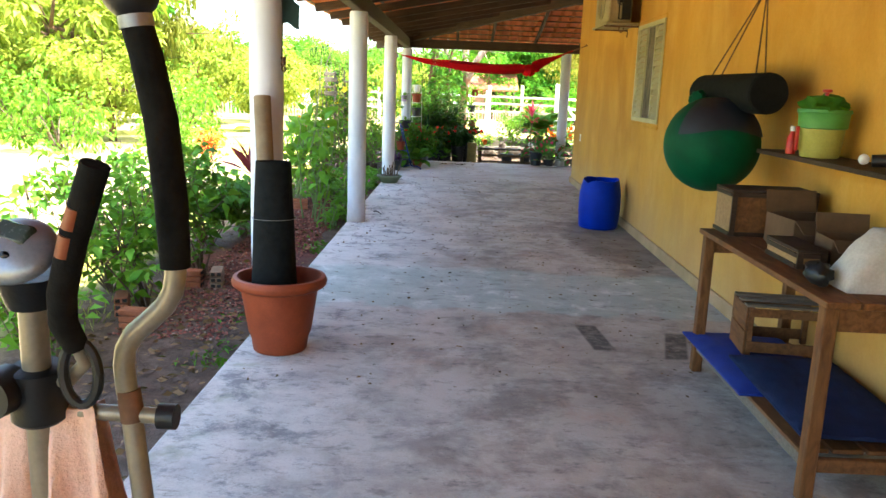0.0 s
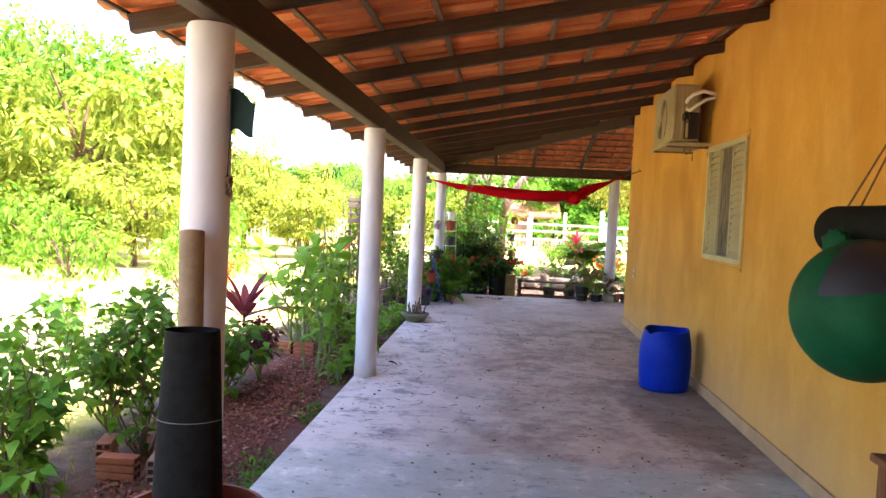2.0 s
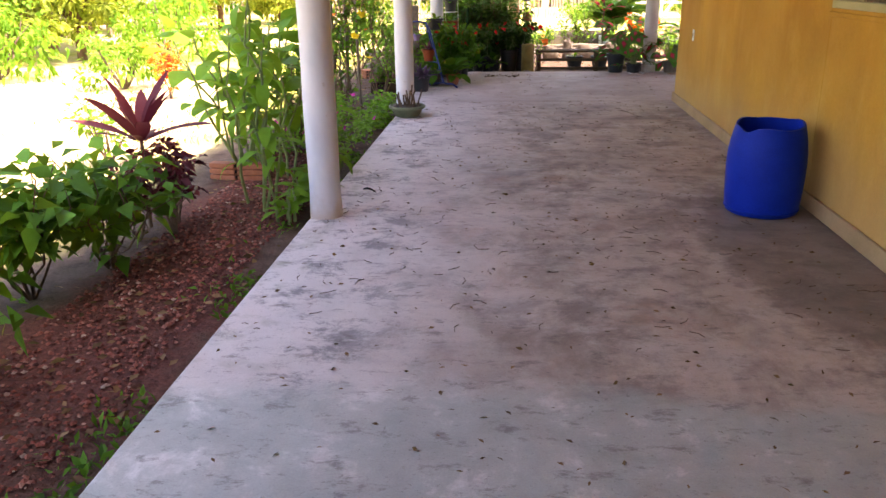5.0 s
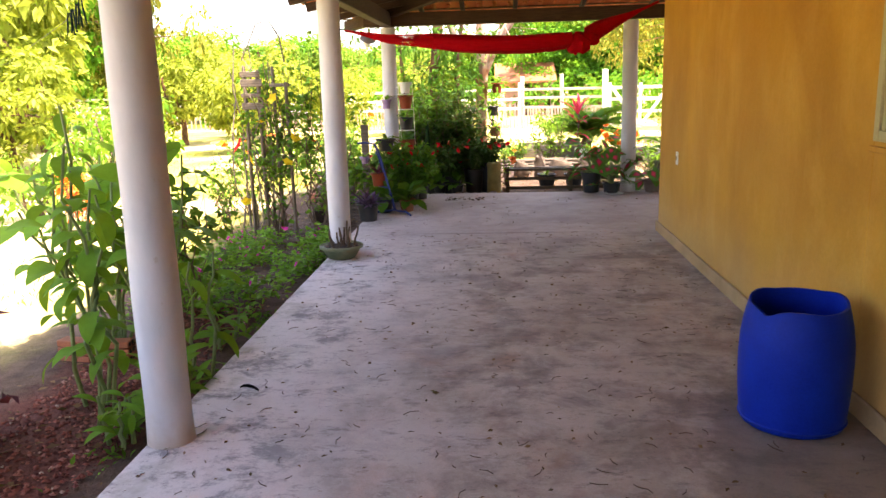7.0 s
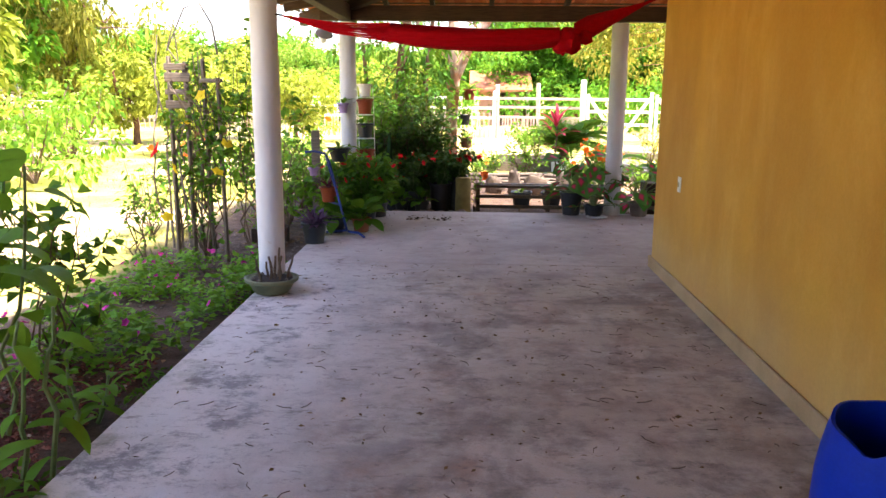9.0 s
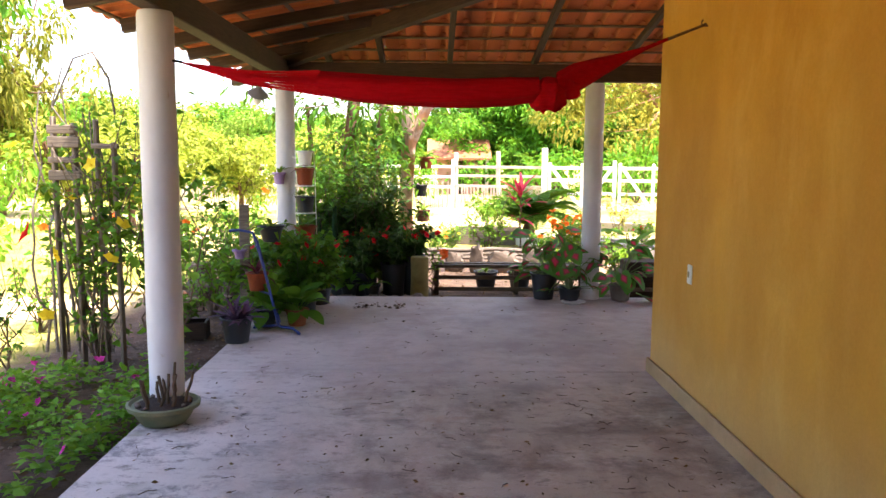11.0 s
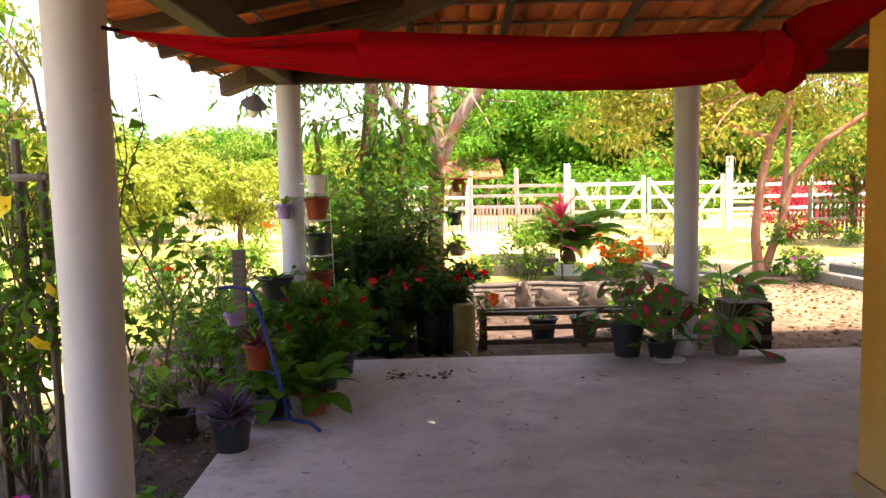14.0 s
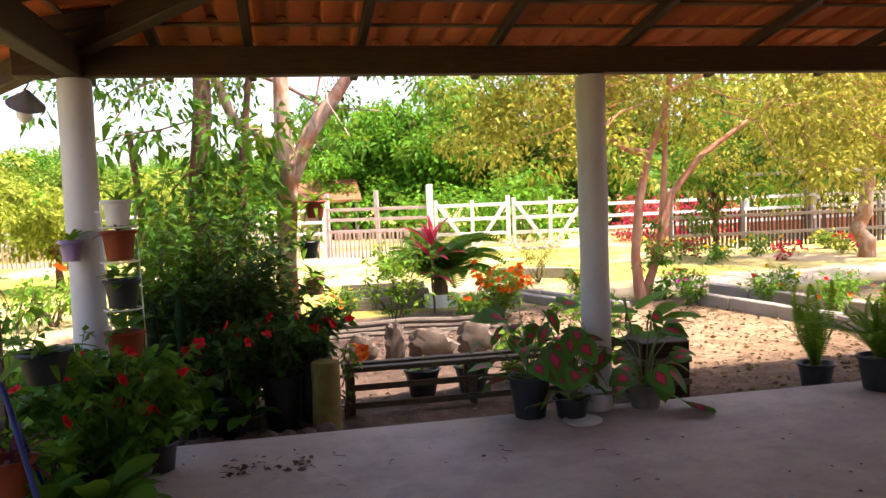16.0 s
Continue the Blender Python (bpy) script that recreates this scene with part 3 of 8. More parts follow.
def shrub(name, label, at, height, spread, stems, leaf, width, count, mat, stem_mat="twig", low=0.2, group="", category="shrub",
          flowers=None, fold=0.25, droop=0.3, thick=0.009, under=None, lean=(0, 0)):
    """Stems from one base, leaves along them, and flowers near the tips."""
    t = under if under is not None else thing(name, label, category, at, 0, group)
    wood, pts, dirs, tips = Geo(), [], [], []
    base = Vector(at) if under is not None else Vector()
    per = max(1, count // (stems * 3))
    for s in range(stems):
        a = 2 * math.pi * (s + rng.uniform(0, 0.7)) / stems
        rad = spread * rng.uniform(0.35, 1.0)
        top = base + Vector((rad * math.cos(a) + lean[0], rad * math.sin(a) + lean[1], height * rng.uniform(0.72, 1.0)))
        start = base + Vector((0.05 * spread * math.cos(a), 0.05 * spread * math.sin(a), 0))
        main = limb(start, top, 0.16, 6)
        wood.tube(main, [thick * (1 - 0.7 * i / 6) for i in range(7)], 5)
        lines = [main]
        for _ in range(2):
            k = int(rng.integers(2, 5))
            e = main[k] + Vector((rng.normal() * spread * 0.45, rng.normal() * spread * 0.45, height * rng.uniform(0.08, 0.35)))
            e.z = min(e.z, base.z + height * 1.02)
            side = limb(main[k], e, 0.15, 3)
            wood.tube(side, [thick * 0.5 * (1 - 0.6 * i / 3) for i in range(4)], 4)
            lines.append(side)
        for line in lines:
            for _ in range(per):
                u = rng.uniform(low if line is main else 0.15, 1.0) * (len(line) - 1)
                i = min(int(u), len(line) - 2)
                q = line[i].lerp(line[i + 1], u - i)
                d = Vector((rng.normal(), rng.normal(), rng.normal() * 0.45 + 0.15)).normalized()
                pts.append(q + d * leaf * 0.3)
                dirs.append(d)
            tips.append(line[-1])
    part("woody_stem", wood, M[stem_mat], t)
    leaf_cloud("foliage", pts, dirs, leaf, width, M[mat], t, fold, droop)
    if flowers:
        fmat, number, size = flowers
        for _ in range(number):
            k = int(rng.integers(len(pts)))
            while pts[k].z < base.z + height * 0.42:
                k = int(rng.integers(len(pts)))
            off = pts[k] - base
            q = pts[k] + Vector((off.x, off.y, 0)).normalized() * leaf * 0.7 + Vector((0, 0, leaf * 0.5))
            blossom(q, size, fmat, t)
    return t


FLOWER = {}


def blossom(at, size, mat, parent):
    """A five-petalled flower, turned at random."""
    key = (mat, size)
    if key not in FLOWER:
        g = Geo()
        for k in range(5):
            a = 2 * math.pi * k / 5
            c, s = math.cos(a), math.sin(a)
            vs = [(0, 0, 0)] + [(x * c - y * s, x * s + y * c, z) for x, y, z in
                                ((size * 0.3, -size * 0.24, size * 0.12), (size * 0.55, 0, size * 0.16), (size * 0.3, size * 0.24, size * 0.12))]
            g.add(vs, [(0, 1, 2), (0, 2, 3)])
        g.ball((0, 0, size * 0.08), size * 0.09, (1, 1, 1.2), 6, 4)
        FLOWER[key] = g.mesh("flower", M[mat])
    ob = new("flower", FLOWER[key])
    ob.parent = parent
    ob.matrix_basis = pose(*at, rng.uniform(10, 75), rng.uniform(-30, 30), rng.uniform(0, 360))
    return ob


def blade_mesh(name, length, width, mat, curl=0.5, fold=0.15, petiole=0.0, heart=False):
    """One leaf on its own, growing along +y, rising and curling over."""
    g = Geo()
    n = 7
    vs, fs = [], []
    for i in range(n + 1):
        u = i / n
        w = width * 0.5 * (math.sin(math.pi * min(1, u * 0.92 + 0.08)) ** 0.75)
        if heart:
            w = width * 0.5 * (1 - u) ** 0.6 * (1.0 if u > 0.02 else 0.6) * (1 + 0.4 * math.sin(math.pi * u))
        y = petiole + length * (math.sin(curl * u) / curl if curl else u)
        z = -length * ((1 - math.cos(curl * u)) / curl if curl else 0)
        ripple = 0.03 * width * math.sin(9 * u)
        vs += [(-w, y - (0.14 * length * (1 - u) ** 3 if heart else 0), z + w * fold + ripple), (0, y, z), (w, y - (0.14 * length * (1 - u) ** 3 if heart else 0), z + w * fold - ripple)]
    for i in range(n):
        a = 3 * i
        fs += [(a, a + 1, a + 4, a + 3), (a + 1, a + 2, a + 5, a + 4)]
    g.add(vs, fs)
    if petiole:
        g.tube([(0, 0, -petiole * 0.15), (0, petiole, 0)], [width * 0.03, width * 0.02], 4)
    return g.mesh(name, M[mat])


def rosette(t, at, leaf_mesh, count, rise=(20, 70), scale=(0.7, 1.1), name="leaf"):
    """Leaves round one point, each an object."""
    for k in range(count):
        ob = new(name, leaf_mesh)
        ob.parent = t
        s = rng.uniform(*scale)
        ob.matrix_basis = pose(*at, 0, 0, 360 * k * 0.382 + rng.uniform(-15, 15)) @ pose(0, 0, 0, rng.uniform(*rise), rng.uniform(-15, 15), 0) @ Matrix.Scale(s, 4)


def pot_profile(r0, r1, h, rim=0.02, wall=0.012):
    return [(r0, 0), (r0 + (r1 - r0) * 0.5, h * 0.5), (r1, h - rim * 1.6), (r1 + rim * 0.7, h - rim * 1.5), (r1 + rim, h - rim * 0.6), (r1 + rim * 0.6, h),
            (r1 - wall * 0.4, h - 0.002), (r1 - wall, h - 0.02), (r1 - wall - 0.01, h - 0.05)]


def pot(name, label, at, r0, r1, h, mat, rim=0.015, group="", parent=None):
    t = thing(name, label, "pot", at, 0, group) if parent is None else parent
    off = (0, 0, 0) if parent is None else at
    part("pot_body" if parent is None else "pot", Geo().lathe(pot_profile(r0, r1, h, rim), 26, off), M[mat], t)
    g = Geo()
    g.lathe([(r1 - 0.014, h - 0.05), (r1 - 0.03, h - 0.035), (r1 * 0.4, h - 0.028), (0.004, h - 0.025)], 16, off)
    part("soil", g, M["soil"], t)
    return t


# ---- floor, walls, columns ----
WX, WY, ROOF0, SLOPE = 1.918, 14.49, 2.68, 0.19
COLX, COLY, EAVE = -1.39, 17.66, 0.82

g = Geo()
g.box((-1.5, -7, -0.16), (WX + 0.1, WY - 0.004, 0), 0.018)
g.box((-1.5, WY + 0.004, -0.16), (11, COLY + 0.06, 0.0), 0.018)
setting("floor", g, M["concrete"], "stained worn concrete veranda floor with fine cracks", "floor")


def ground_sheet():
    vs, fs = [], []
    xs = np.concatenate([np.linspace(-260, -14, 16), np.linspace(-12, 14, 53), np.linspace(18, 260, 16)])
    ys = np.concatenate([np.linspace(-200, -8, 10), np.linspace(-6, 30, 73), np.linspace(34, 300, 18)])
    for y in ys:
        for x in xs:
            far = max(0, max(abs(x + 0.5) - 6, y - 24)) / 20
            z = -0.105 + 0.02 * noise.noise((x * 0.9, y * 0.9, 0)) + min(1, far) * 0.12 * noise.noise((x * 0.12, y * 0.12, 3))
            if -1.6 < x < 2.2 and y < 17.9:
                z = -0.13
            vs.append((x, y, z))
    w = len(xs)
    for j in range(len(ys) - 1):
        for i in range(w - 1):
            fs.append((j * w + i, j * w + i + 1, (j + 1) * w + i + 1, (j + 1) * w + i))
    return Geo().add(vs, fs)


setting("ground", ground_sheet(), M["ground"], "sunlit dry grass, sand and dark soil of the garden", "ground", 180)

# house walls with the window opening
WIN = (8.46, 9.71, 1.325, 2.425)
g = Geo()
top = 3.42
g.box((WX, -7, -0.1), (WX + 0.15, WIN[0], top), 0.006)
g.box((WX, WIN[1], -0.1), (WX + 0.15, WY, top), 0.012)
g.box((WX, WIN[0], -0.1), (WX + 0.15, WIN[1], WIN[2]), 0.001)
g.box((WX, WIN[0], WIN[3]), (WX + 0.15, WIN[1], top), 0.001)
setting("wall_west", g, M["ochre"], "ochre yellow plastered house wall with faded streaks", "wall")
g = Geo()
g.box((WX + 0.15, WY - 0.15, -0.1), (11, WY, top), 0.006)
setting("wall_north", g, M["ochre"], "ochre yellow plastered front wall of the house", "wall")
g = Geo()
g.box((WX + 0.15, -7, -0.1), (11, -6.85, top), 0.006)
g.box((10.85, -6.85, -0.1), (11, WY - 0.15, top), 0.006)
setting("wall_rear", g, M["ochre"], "plain ochre outer walls closing the house", "wall")
g = Geo()
g.box((WX - 0.024, -7, 0.001), (WX - 0.001, WY + 0.024, 0.115), 0.008)
g.box((WX + 0.001, WY + 0.001, 0.001), (11, WY + 0.024, 0.115), 0.008)
setting("baseboard", g, M["base"], "low tan plaster skirting along the wall foot", "baseboard")


def column(at, name):
    t = thing(name, "round white painted concrete veranda column, grimy at the foot", "column", (*at, 0), 0, "veranda columns", "structure")
    g = Geo()
    prof = []
    for i in range(15):
        z = 2.44 * i / 14
        prof.append((0.107 - 0.002 * math.sin(7 * z), z))
    prof[0] = (0.112, 0.0)
    prof[-1] = (0.106, 2.425)
    prof.append((0.098, 2.447))
    g.lathe(prof, 40, wobble=0.006)
    part("shaft", g, M["column"], t)
    g = Geo().ball((0.104, 0.0, 1.7), 0.009, (0.6, 1, 1), 8, 6)
    part("nail_plug", g, M["rust"], t)
    return t


for x, y in ((COLX - 0.04, 0.98), (COLX - 0.05, 5.17), (COLX, 9.36), (COLX, 13.54)):
    column((x, y), "column")
for x in (COLX, 2.10, 5.6, 9.1):
    column((x, COLY), "column")

# ---- roof ----
roof = thing("veranda_roof", "dark timber veranda roof carrying red clay tiles", "roof", kind="structure")


def beam_geo(a, b, w, h, sag=0.0, bevel=0.008):
    """A squared timber between two points; its length runs along local x."""
    a, b = Vector(a), Vector(b)
    L = (b - a).length
    q = (b - a).to_track_quat("X", "Z").to_matrix().to_4x4()
    m = Matrix.Translation(a) @ q
    return Geo().box((0, -w / 2, -h / 2), (L, w / 2, h / 2), bevel), m


def timber(name, a, b, w, h, mat="beam", label=""):
    g, m = beam_geo(a, b, w, h)
    return part(name, g, M[mat], roof, label, at=m)


BZ = 2.45
timber("wall_plate", (COLX, -7, BZ + 0.1), (COLX, COLY + 0.35, BZ + 0.1), 0.12, 0.2, label="thick dark beam on the columns")
timber("wall_plate", (COLX - 0.35, COLY, BZ + 0.105), (11, COLY, BZ + 0.105), 0.12, 0.19, label="thick dark beam on the columns")
timber("fascia_strip", (COLX - 0.10, -7, BZ + 0.125), (COLX - 0.10, COLY - 0.3, BZ + 0.125), 0.03, 0.06, "grey_wood", "grey strip beside the beam")


def zr(x):
    return ROOF0 + SLOPE * (x - COLX)


# rafters of the west slope, each cut at the hip where it meets it
for y in [-6.2, -5, -3.8, -2.6, -1.4, -0.2, 1.0, 2.2, 3.4, 4.6, 5.8, 7.0, 8.15, 9.4, 10.62, 11.8, 12.95, 14.0, 14.95, 15.8, 16.6, 17.35]:
    x1 = WX + 0.02 if y < WY - 0.1 else min(WX, COLX + (COLY - y) * (WX - COLX) / (COLY - WY))
    x1 = max(x1, COLX + 0.1)
    x0 = COLX - EAVE + 0.08
    timber("rafter", (x0, y, zr(x0) + 0.045), (x1, y, zr(x1) + 0.045), 0.065, 0.105)
for x in [-0.9, -0.3, 0.46, 1.42, 2.42, 3.45, 4.5, 5.5, 6.5, 7.5, 8.5, 9.5]:
    y1 = WY - 0.02 if x > WX + 0.1 else COLY - (x - COLX) * (COLY - WY) / (WX - COLX)
    y1 = min(y1, COLY - 0.1)
    y0 = COLY + EAVE - 0.08
    z = lambda y: ROOF0 + SLOPE * (COLY - y)
    timber("rafter", (x, y0, z(y0) + 0.03), (x, y1, z(y1) + 0.03), 0.06, 0.075)
hipdir = Vector((WX - COLX, WY - COLY, 0))
a = Vector((COLX, COLY, ROOF0 - 0.02)) - hipdir * 0.22 - Vector((0, 0, 0.22 * SLOPE * 3.2))
b = Vector((WX, WY, ROOF0 + SLOPE * 3.23 - 0.02))
timber("hip_beam", a, b, 0.11, 0.17, label="heavy diagonal hip beam with a paler underside")

# battens on the rafters
PITCH = 0.395
rows = 10
for k in range(rows + 1):
    d = -EAVE + 0.06 + k * PITCH
    if d > 3.3:
        break
    z = ROOF0 + SLOPE * d + 0.105
    yend = COLY - d if d < 3.18 else WY
    timber("batten", (COLX + d, -7, z), (COLX + d, yend - 0.02, z), 0.045, 0.022, "batten")
    timber("batten", (COLX + d + 0.02, COLY - d, z), (11, COLY - d, z), 0.045, 0.022, "batten")


def tile_geo():
    """An S-shaped clay tile: 0.45 long, flat pan and round hump; local y runs up the slope."""
    top = []
    for i in range(9):
        u = i / 8
        top.append((-0.12 + 0.145 * u, 0.012 * (2 * u - 1) ** 2))
    for i in range(1, 8):
        a = math.pi * i / 7
        top.append((0.075 - 0.05 * math.cos(a), 0.012 + 0.052 * math.sin(a)))
    vs, fs = [], []
    m = len(top)
    for y, lift in ((-0.015, 0.0), (0.435, -0.004)):
        for x, z in top:
            vs.append((x, y, z + lift + 0.012))
        for x, z in top:
            vs.append((x, y, z + lift))
    for i in range(m - 1):
        fs.append((i, i + 1, 2 * m + i + 1, 2 * m + i))
        fs.append((m + i + 1, m + i, 3 * m + i, 3 * m + i + 1))
        fs.append((i + 1, i, m + i, m + i + 1))
        fs.append((2 * m + i, 2 * m + i + 1, 3 * m + i + 1, 3 * m + i))
    return vs, fs


TV, TF = tile_geo()
TILE = Geo().add(TV, TF).mesh("tile", M["tile"], 50)
tilt = math.degrees(math.atan(SLOPE))
near_tiles, rest = [], Geo()
slopes = []
for k in range(rows):
    d = -EAVE - 0.02 + k * PITCH
    z = ROOF0 + SLOPE * d + 0.117 + 0.012
    n0 = int((COLY - d + 7) / 0.225)
    for i in range(n0):
        y = -6.9 + 0.225 * i
        slopes.append((pose(COLX + d, y, z, 0, 0, 0) @ pose(0, 0, 0, 0, -tilt, 0) @ pose(0, 0, 0, 0, 0, -90) @ pose(rng.normal() * 0.003, rng.normal() * 0.004, 0, -tilt * 0.085 + rng.normal() * 0.25, rng.normal() * 0.4, rng.normal() * 0.6), 12.6 < y < 18.6))
    for i in range(math.ceil((COLX + d + 0.02) / 0.225), 49):
        x = 0.225 * i
        slopes.append((pose(x, COLY - d, z, 0, 0, 180) @ pose(0, 0, 0, tilt + -tilt * 0.085 + rng.normal() * 0.25, rng.normal() * 0.4, rng.normal() * 0.6), x < 3.6))
TV4 = [Vector(v) for v in TV]
count = 0
for m, near in slopes:
    if near and count < 300:
        ob = new("tile", TILE)
        ob.parent = roof
        ob.matrix_basis = m
        count += 1
    else:
        rest.add([m @ v for v in TV4], TF)
part("tiles", rest, M["tile"], roof, "", 50)["kind"] = "stuff"
CAP = Geo()
cap_v, cap_f = [], []
for y, r in ((0.0, 0.10), (0.44, 0.085)):
    for i in range(9):
        a = math.pi * i / 8
        cap_v.append((r * math.cos(a), y, r * 0.8 * math.sin(a)))
        cap_v.append(((r - 0.014) * math.cos(a), y, (r - 0.014) * 0.8 * math.sin(a)))
for i in range(8):
    a = 2 * i
    cap_f += [(a, a + 2, a + 20, a + 18), (a + 1, a + 19, a + 21, a + 3), (a, a + 1, a + 3, a + 2), (a + 18, a + 20, a + 21, a + 19)]
HIPTILE = CAP.add(cap_v, cap_f).mesh("hip_tile", M["tile"], 50)
hip_a = Vector((COLX - EAVE - 0.02, COLY + EAVE + 0.02, ROOF0 - SLOPE * EAVE + 0.15))
hip_b = Vector((WX, WY, ROOF0 + SLOPE * 3.23 + 0.15))
hq = (hip_b - hip_a).to_track_quat("Y", "Z").to_matrix().to_4x4()
for k in range(int((hip_b - hip_a).length / 0.39) + 1):
    part("hip_tile", HIPTILE, None, roof, at=Matrix.Translation(hip_a + (hip_b - hip_a).normalized() * 0.39 * k) @ hq)
# plain roof sheet over the house, out of view, added to block the sun
g = Geo()
h0 = ROOF0 + SLOPE * 3.1 + 0.13
xa, ya = COLX + 3.1, COLY - 3.1
g.add([(xa, -7.2, h0), (xa, ya, h0), (11.2, ya, h0), (11.2, -7.2, h0), (xa + 3, -5, h0 + 0.9), (xa + 3, ya - 3, h0 + 0.9), (9, ya - 3, h0 + 0.9), (9, -5, h0 + 0.9)],
      [(0, 4, 5, 1), (1, 5, 6, 2), (2, 6, 7, 3), (3, 7, 4, 0), (4, 7, 6, 5)])
setting("house_roof", g, M["tile"], "plain unseen roof sheet added over the house against the sun", "roof", 0)
g = Geo().box((WX + 0.16, -6.84, 2.9), (10.84, WY - 0.16, 2.95), 0.002)
setting("ceiling", g, M["white"], "plain ceiling of the closed house", "ceiling")


# ---- wall fittings ----
def window():
    t = thing("window_1", "cream metal window with louvred shutters and a grey curtain", "window", (WX, 0, 0), kind="structure")
    y0, y1, z0, z1 = WIN
    g = Geo()
    w = 0.05
    for lo, hi in (((-0.012, y0, z0), (0.06, y0 + w, z1)), ((-0.012, y1 - w, z0), (0.06, y1, z1)),
                   ((-0.012, y0 + w, z1 - w), (0.06, y1 - w, z1)), ((-0.012, y0 + w, z0), (0.06, y1 - w, z0 + w))):
        g.box(lo, hi, 0.004)
    part("window_frame", g, M["alu"], t)
    g = Geo().box((-0.016, y0 - 0.05, z0 - 0.052), (-0.001, y1 + 0.03, z0 - 0.022), 0.004)
    g.box((-0.010, y0 - 0.052, z1 + 0.035), (-0.001, y1 + 0.01, z1 + 0.048), 0.003)
    g.box((-0.008, y0 - 0.052, z0 - 0.02), (-0.001, y0 - 0.04, z1 + 0.034), 0.003)
    part("window_sill", g, M["ochre"], t, "raised ochre plaster band round the frame")
    third = (y1 - y0 - 2 * w) / 3
    for a in (y0 + w, y0 + w + 2 * third):
        g = Geo()
        for lo, hi in (((0.0, a, z0 + w), (0.03, a + 0.035, z1 - w)), ((0.0, a + third - 0.035, z0 + w), (0.03, a + third, z1 - w))):
            g.box(lo, hi, 0.003)
        shutter = part("shutter", g, M["alu"], t, "cream louvred shutter leaf")
        part("backing", Geo().box((0.034, a + 0.034, z0 + w), (0.04, a + third - 0.034, z1 - w), 0.001), M["base"], shutter)
        slat = Geo().box((-0.004, 0, -0.033), (0.004, third - 0.07, 0.033), 0.002).mesh("slat", M["alu"])
        for k in range(16):
            z = z0 + w + 0.033 + k * (z1 - z0 - 2 * w - 0.066) / 15
            part("slat", slat, None, shutter, at=pose(0.014, a + 0.035, z, 0, 24, 0))
    g = Geo()
    vs, fs = [], []
    n = 40
    for i in range(n + 1):
        y = y0 + w + third + third * i / n
        x = 0.035 + 0.012 * math.sin(i * 1.7) + 0.006 * math.sin(i * 0.6)
        vs += [(x, y, z0 + w), (x + 0.01 * math.sin(i), y, z1 - w)]
    for i in range(n):
        fs.append((2 * i, 2 * i + 2, 2 * i + 3, 2 * i + 1))
    part("curtain", g.add(vs, fs), M["grey"], t, "grey pleated cloth", 60)
    # near-black sheet paints the unlit room behind the window
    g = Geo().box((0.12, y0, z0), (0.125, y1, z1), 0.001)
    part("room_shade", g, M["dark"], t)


window()


def air_conditioner():
    t = thing("air_conditioner", "cream outdoor air conditioner unit on brackets on the ochre wall", "air conditioner", (1.525, 9.62, 2.43))
    L, D, H = 0.95, 0.27, 0.60
    g = Geo().box((0, 0, 0.03), (D, L, H), 0.02)
    body = part("body", g, M["cream"], t)
    grille = Geo().lathe([(0.21, 0), (0.22, 0.008), (0.20, 0.014), (0.19, 0.004)], 30, closed=True)
    ring = part("fan_grille", grille, M["cream"], body, at=pose(-0.002, 0.50, 0.30, 0, -90, 0))
    for k in range(7):
        r = 0.03 + 0.024 * k
        c = Geo().lathe([(r, 0), (r + 0.004, 0.004), (r, 0.008), (r - 0.004, 0.004)], 24, closed=True)
        part("grille_ring", c, M["cream"], ring, at=pose(0, 0, 0.002))
    # black disc on the solid casing paints the shaded fan opening
    part("fan_opening", Geo().lathe([(0.19, 0), (0.19, 0.003)], 30), M["black"], body, at=pose(-0.001, 0.50, 0.30, 0, -90, 0))
    for x in (0.0, 0.075):
        part("front_rib", Geo().box((x + 0.004, -0.014, 0.05), (x + 0.03, 0.002, H - 0.03), 0.005), M["cream"], body)
    part("service_cover", Geo().box((0.125, -0.016, 0.33), (0.235, 0.002, H - 0.04), 0.006), M["cream"], body)
    # near-black plate on the flat side paints the shade of a recess
    part("valve_recess", Geo().box((0.11, -0.006, 0.06), (0.255, 0.001, 0.325), 0.003), M["dark"], body)
    part("valve_guard", Geo().box((0.125, -0.02, 0.07), (0.15, -0.007, 0.25), 0.004), M["cream"], body)
    g = Geo().box((-0.03, -0.03, 0.0), (D + 0.09, L + 0.03, 0.028), 0.006)
    part("tray", g, M["cream"], t)
    for y in (0.12, 0.78):
        g = Geo().tube([(-0.02, y, -0.005), (0.39, y, -0.005), (0.39, y, -0.09)], 0.012, 6)
        part("bracket", g, M["rust"], t)
    g = Geo().tube([(0.12, -0.015, 0.42), (0.12, -0.09, 0.44), (0.16, -0.12, 0.48), (0.26, -0.09, 0.52), (0.39, -0.05, 0.50)], 0.018, 8)
    part("pipe", g, M["white"], t, "white insulated pipe")
    g = Geo().tube([(0.13, -0.012, 0.36), (0.14, -0.07, 0.33), (0.20, -0.10, 0.38), (0.29, -0.07, 0.44), (0.39, -0.02, 0.47)], 0.016, 8)
    part("pipe", g, M["white"], t, "white insulated pipe")
    pts = [(0.12 + 0.035 * math.cos(a), -0.02 - 0.004 * a, 0.27 + 0.05 * math.sin(a)) for a in np.linspace(0, 12, 40)]
    part("cable_coil", Geo().tube(pts, 0.006, 5), M["black"], t)
    g = Geo().tube([(0.16, 0.15, 0.0), (0.16, 0.15, -0.05), (0.18, 0.14, -0.08), (0.21, 0.14, -0.06), (0.21, 0.14, -0.02)], 0.007, 5)
    part("drain_hose", g, M["rust"], t)


air_conditioner()


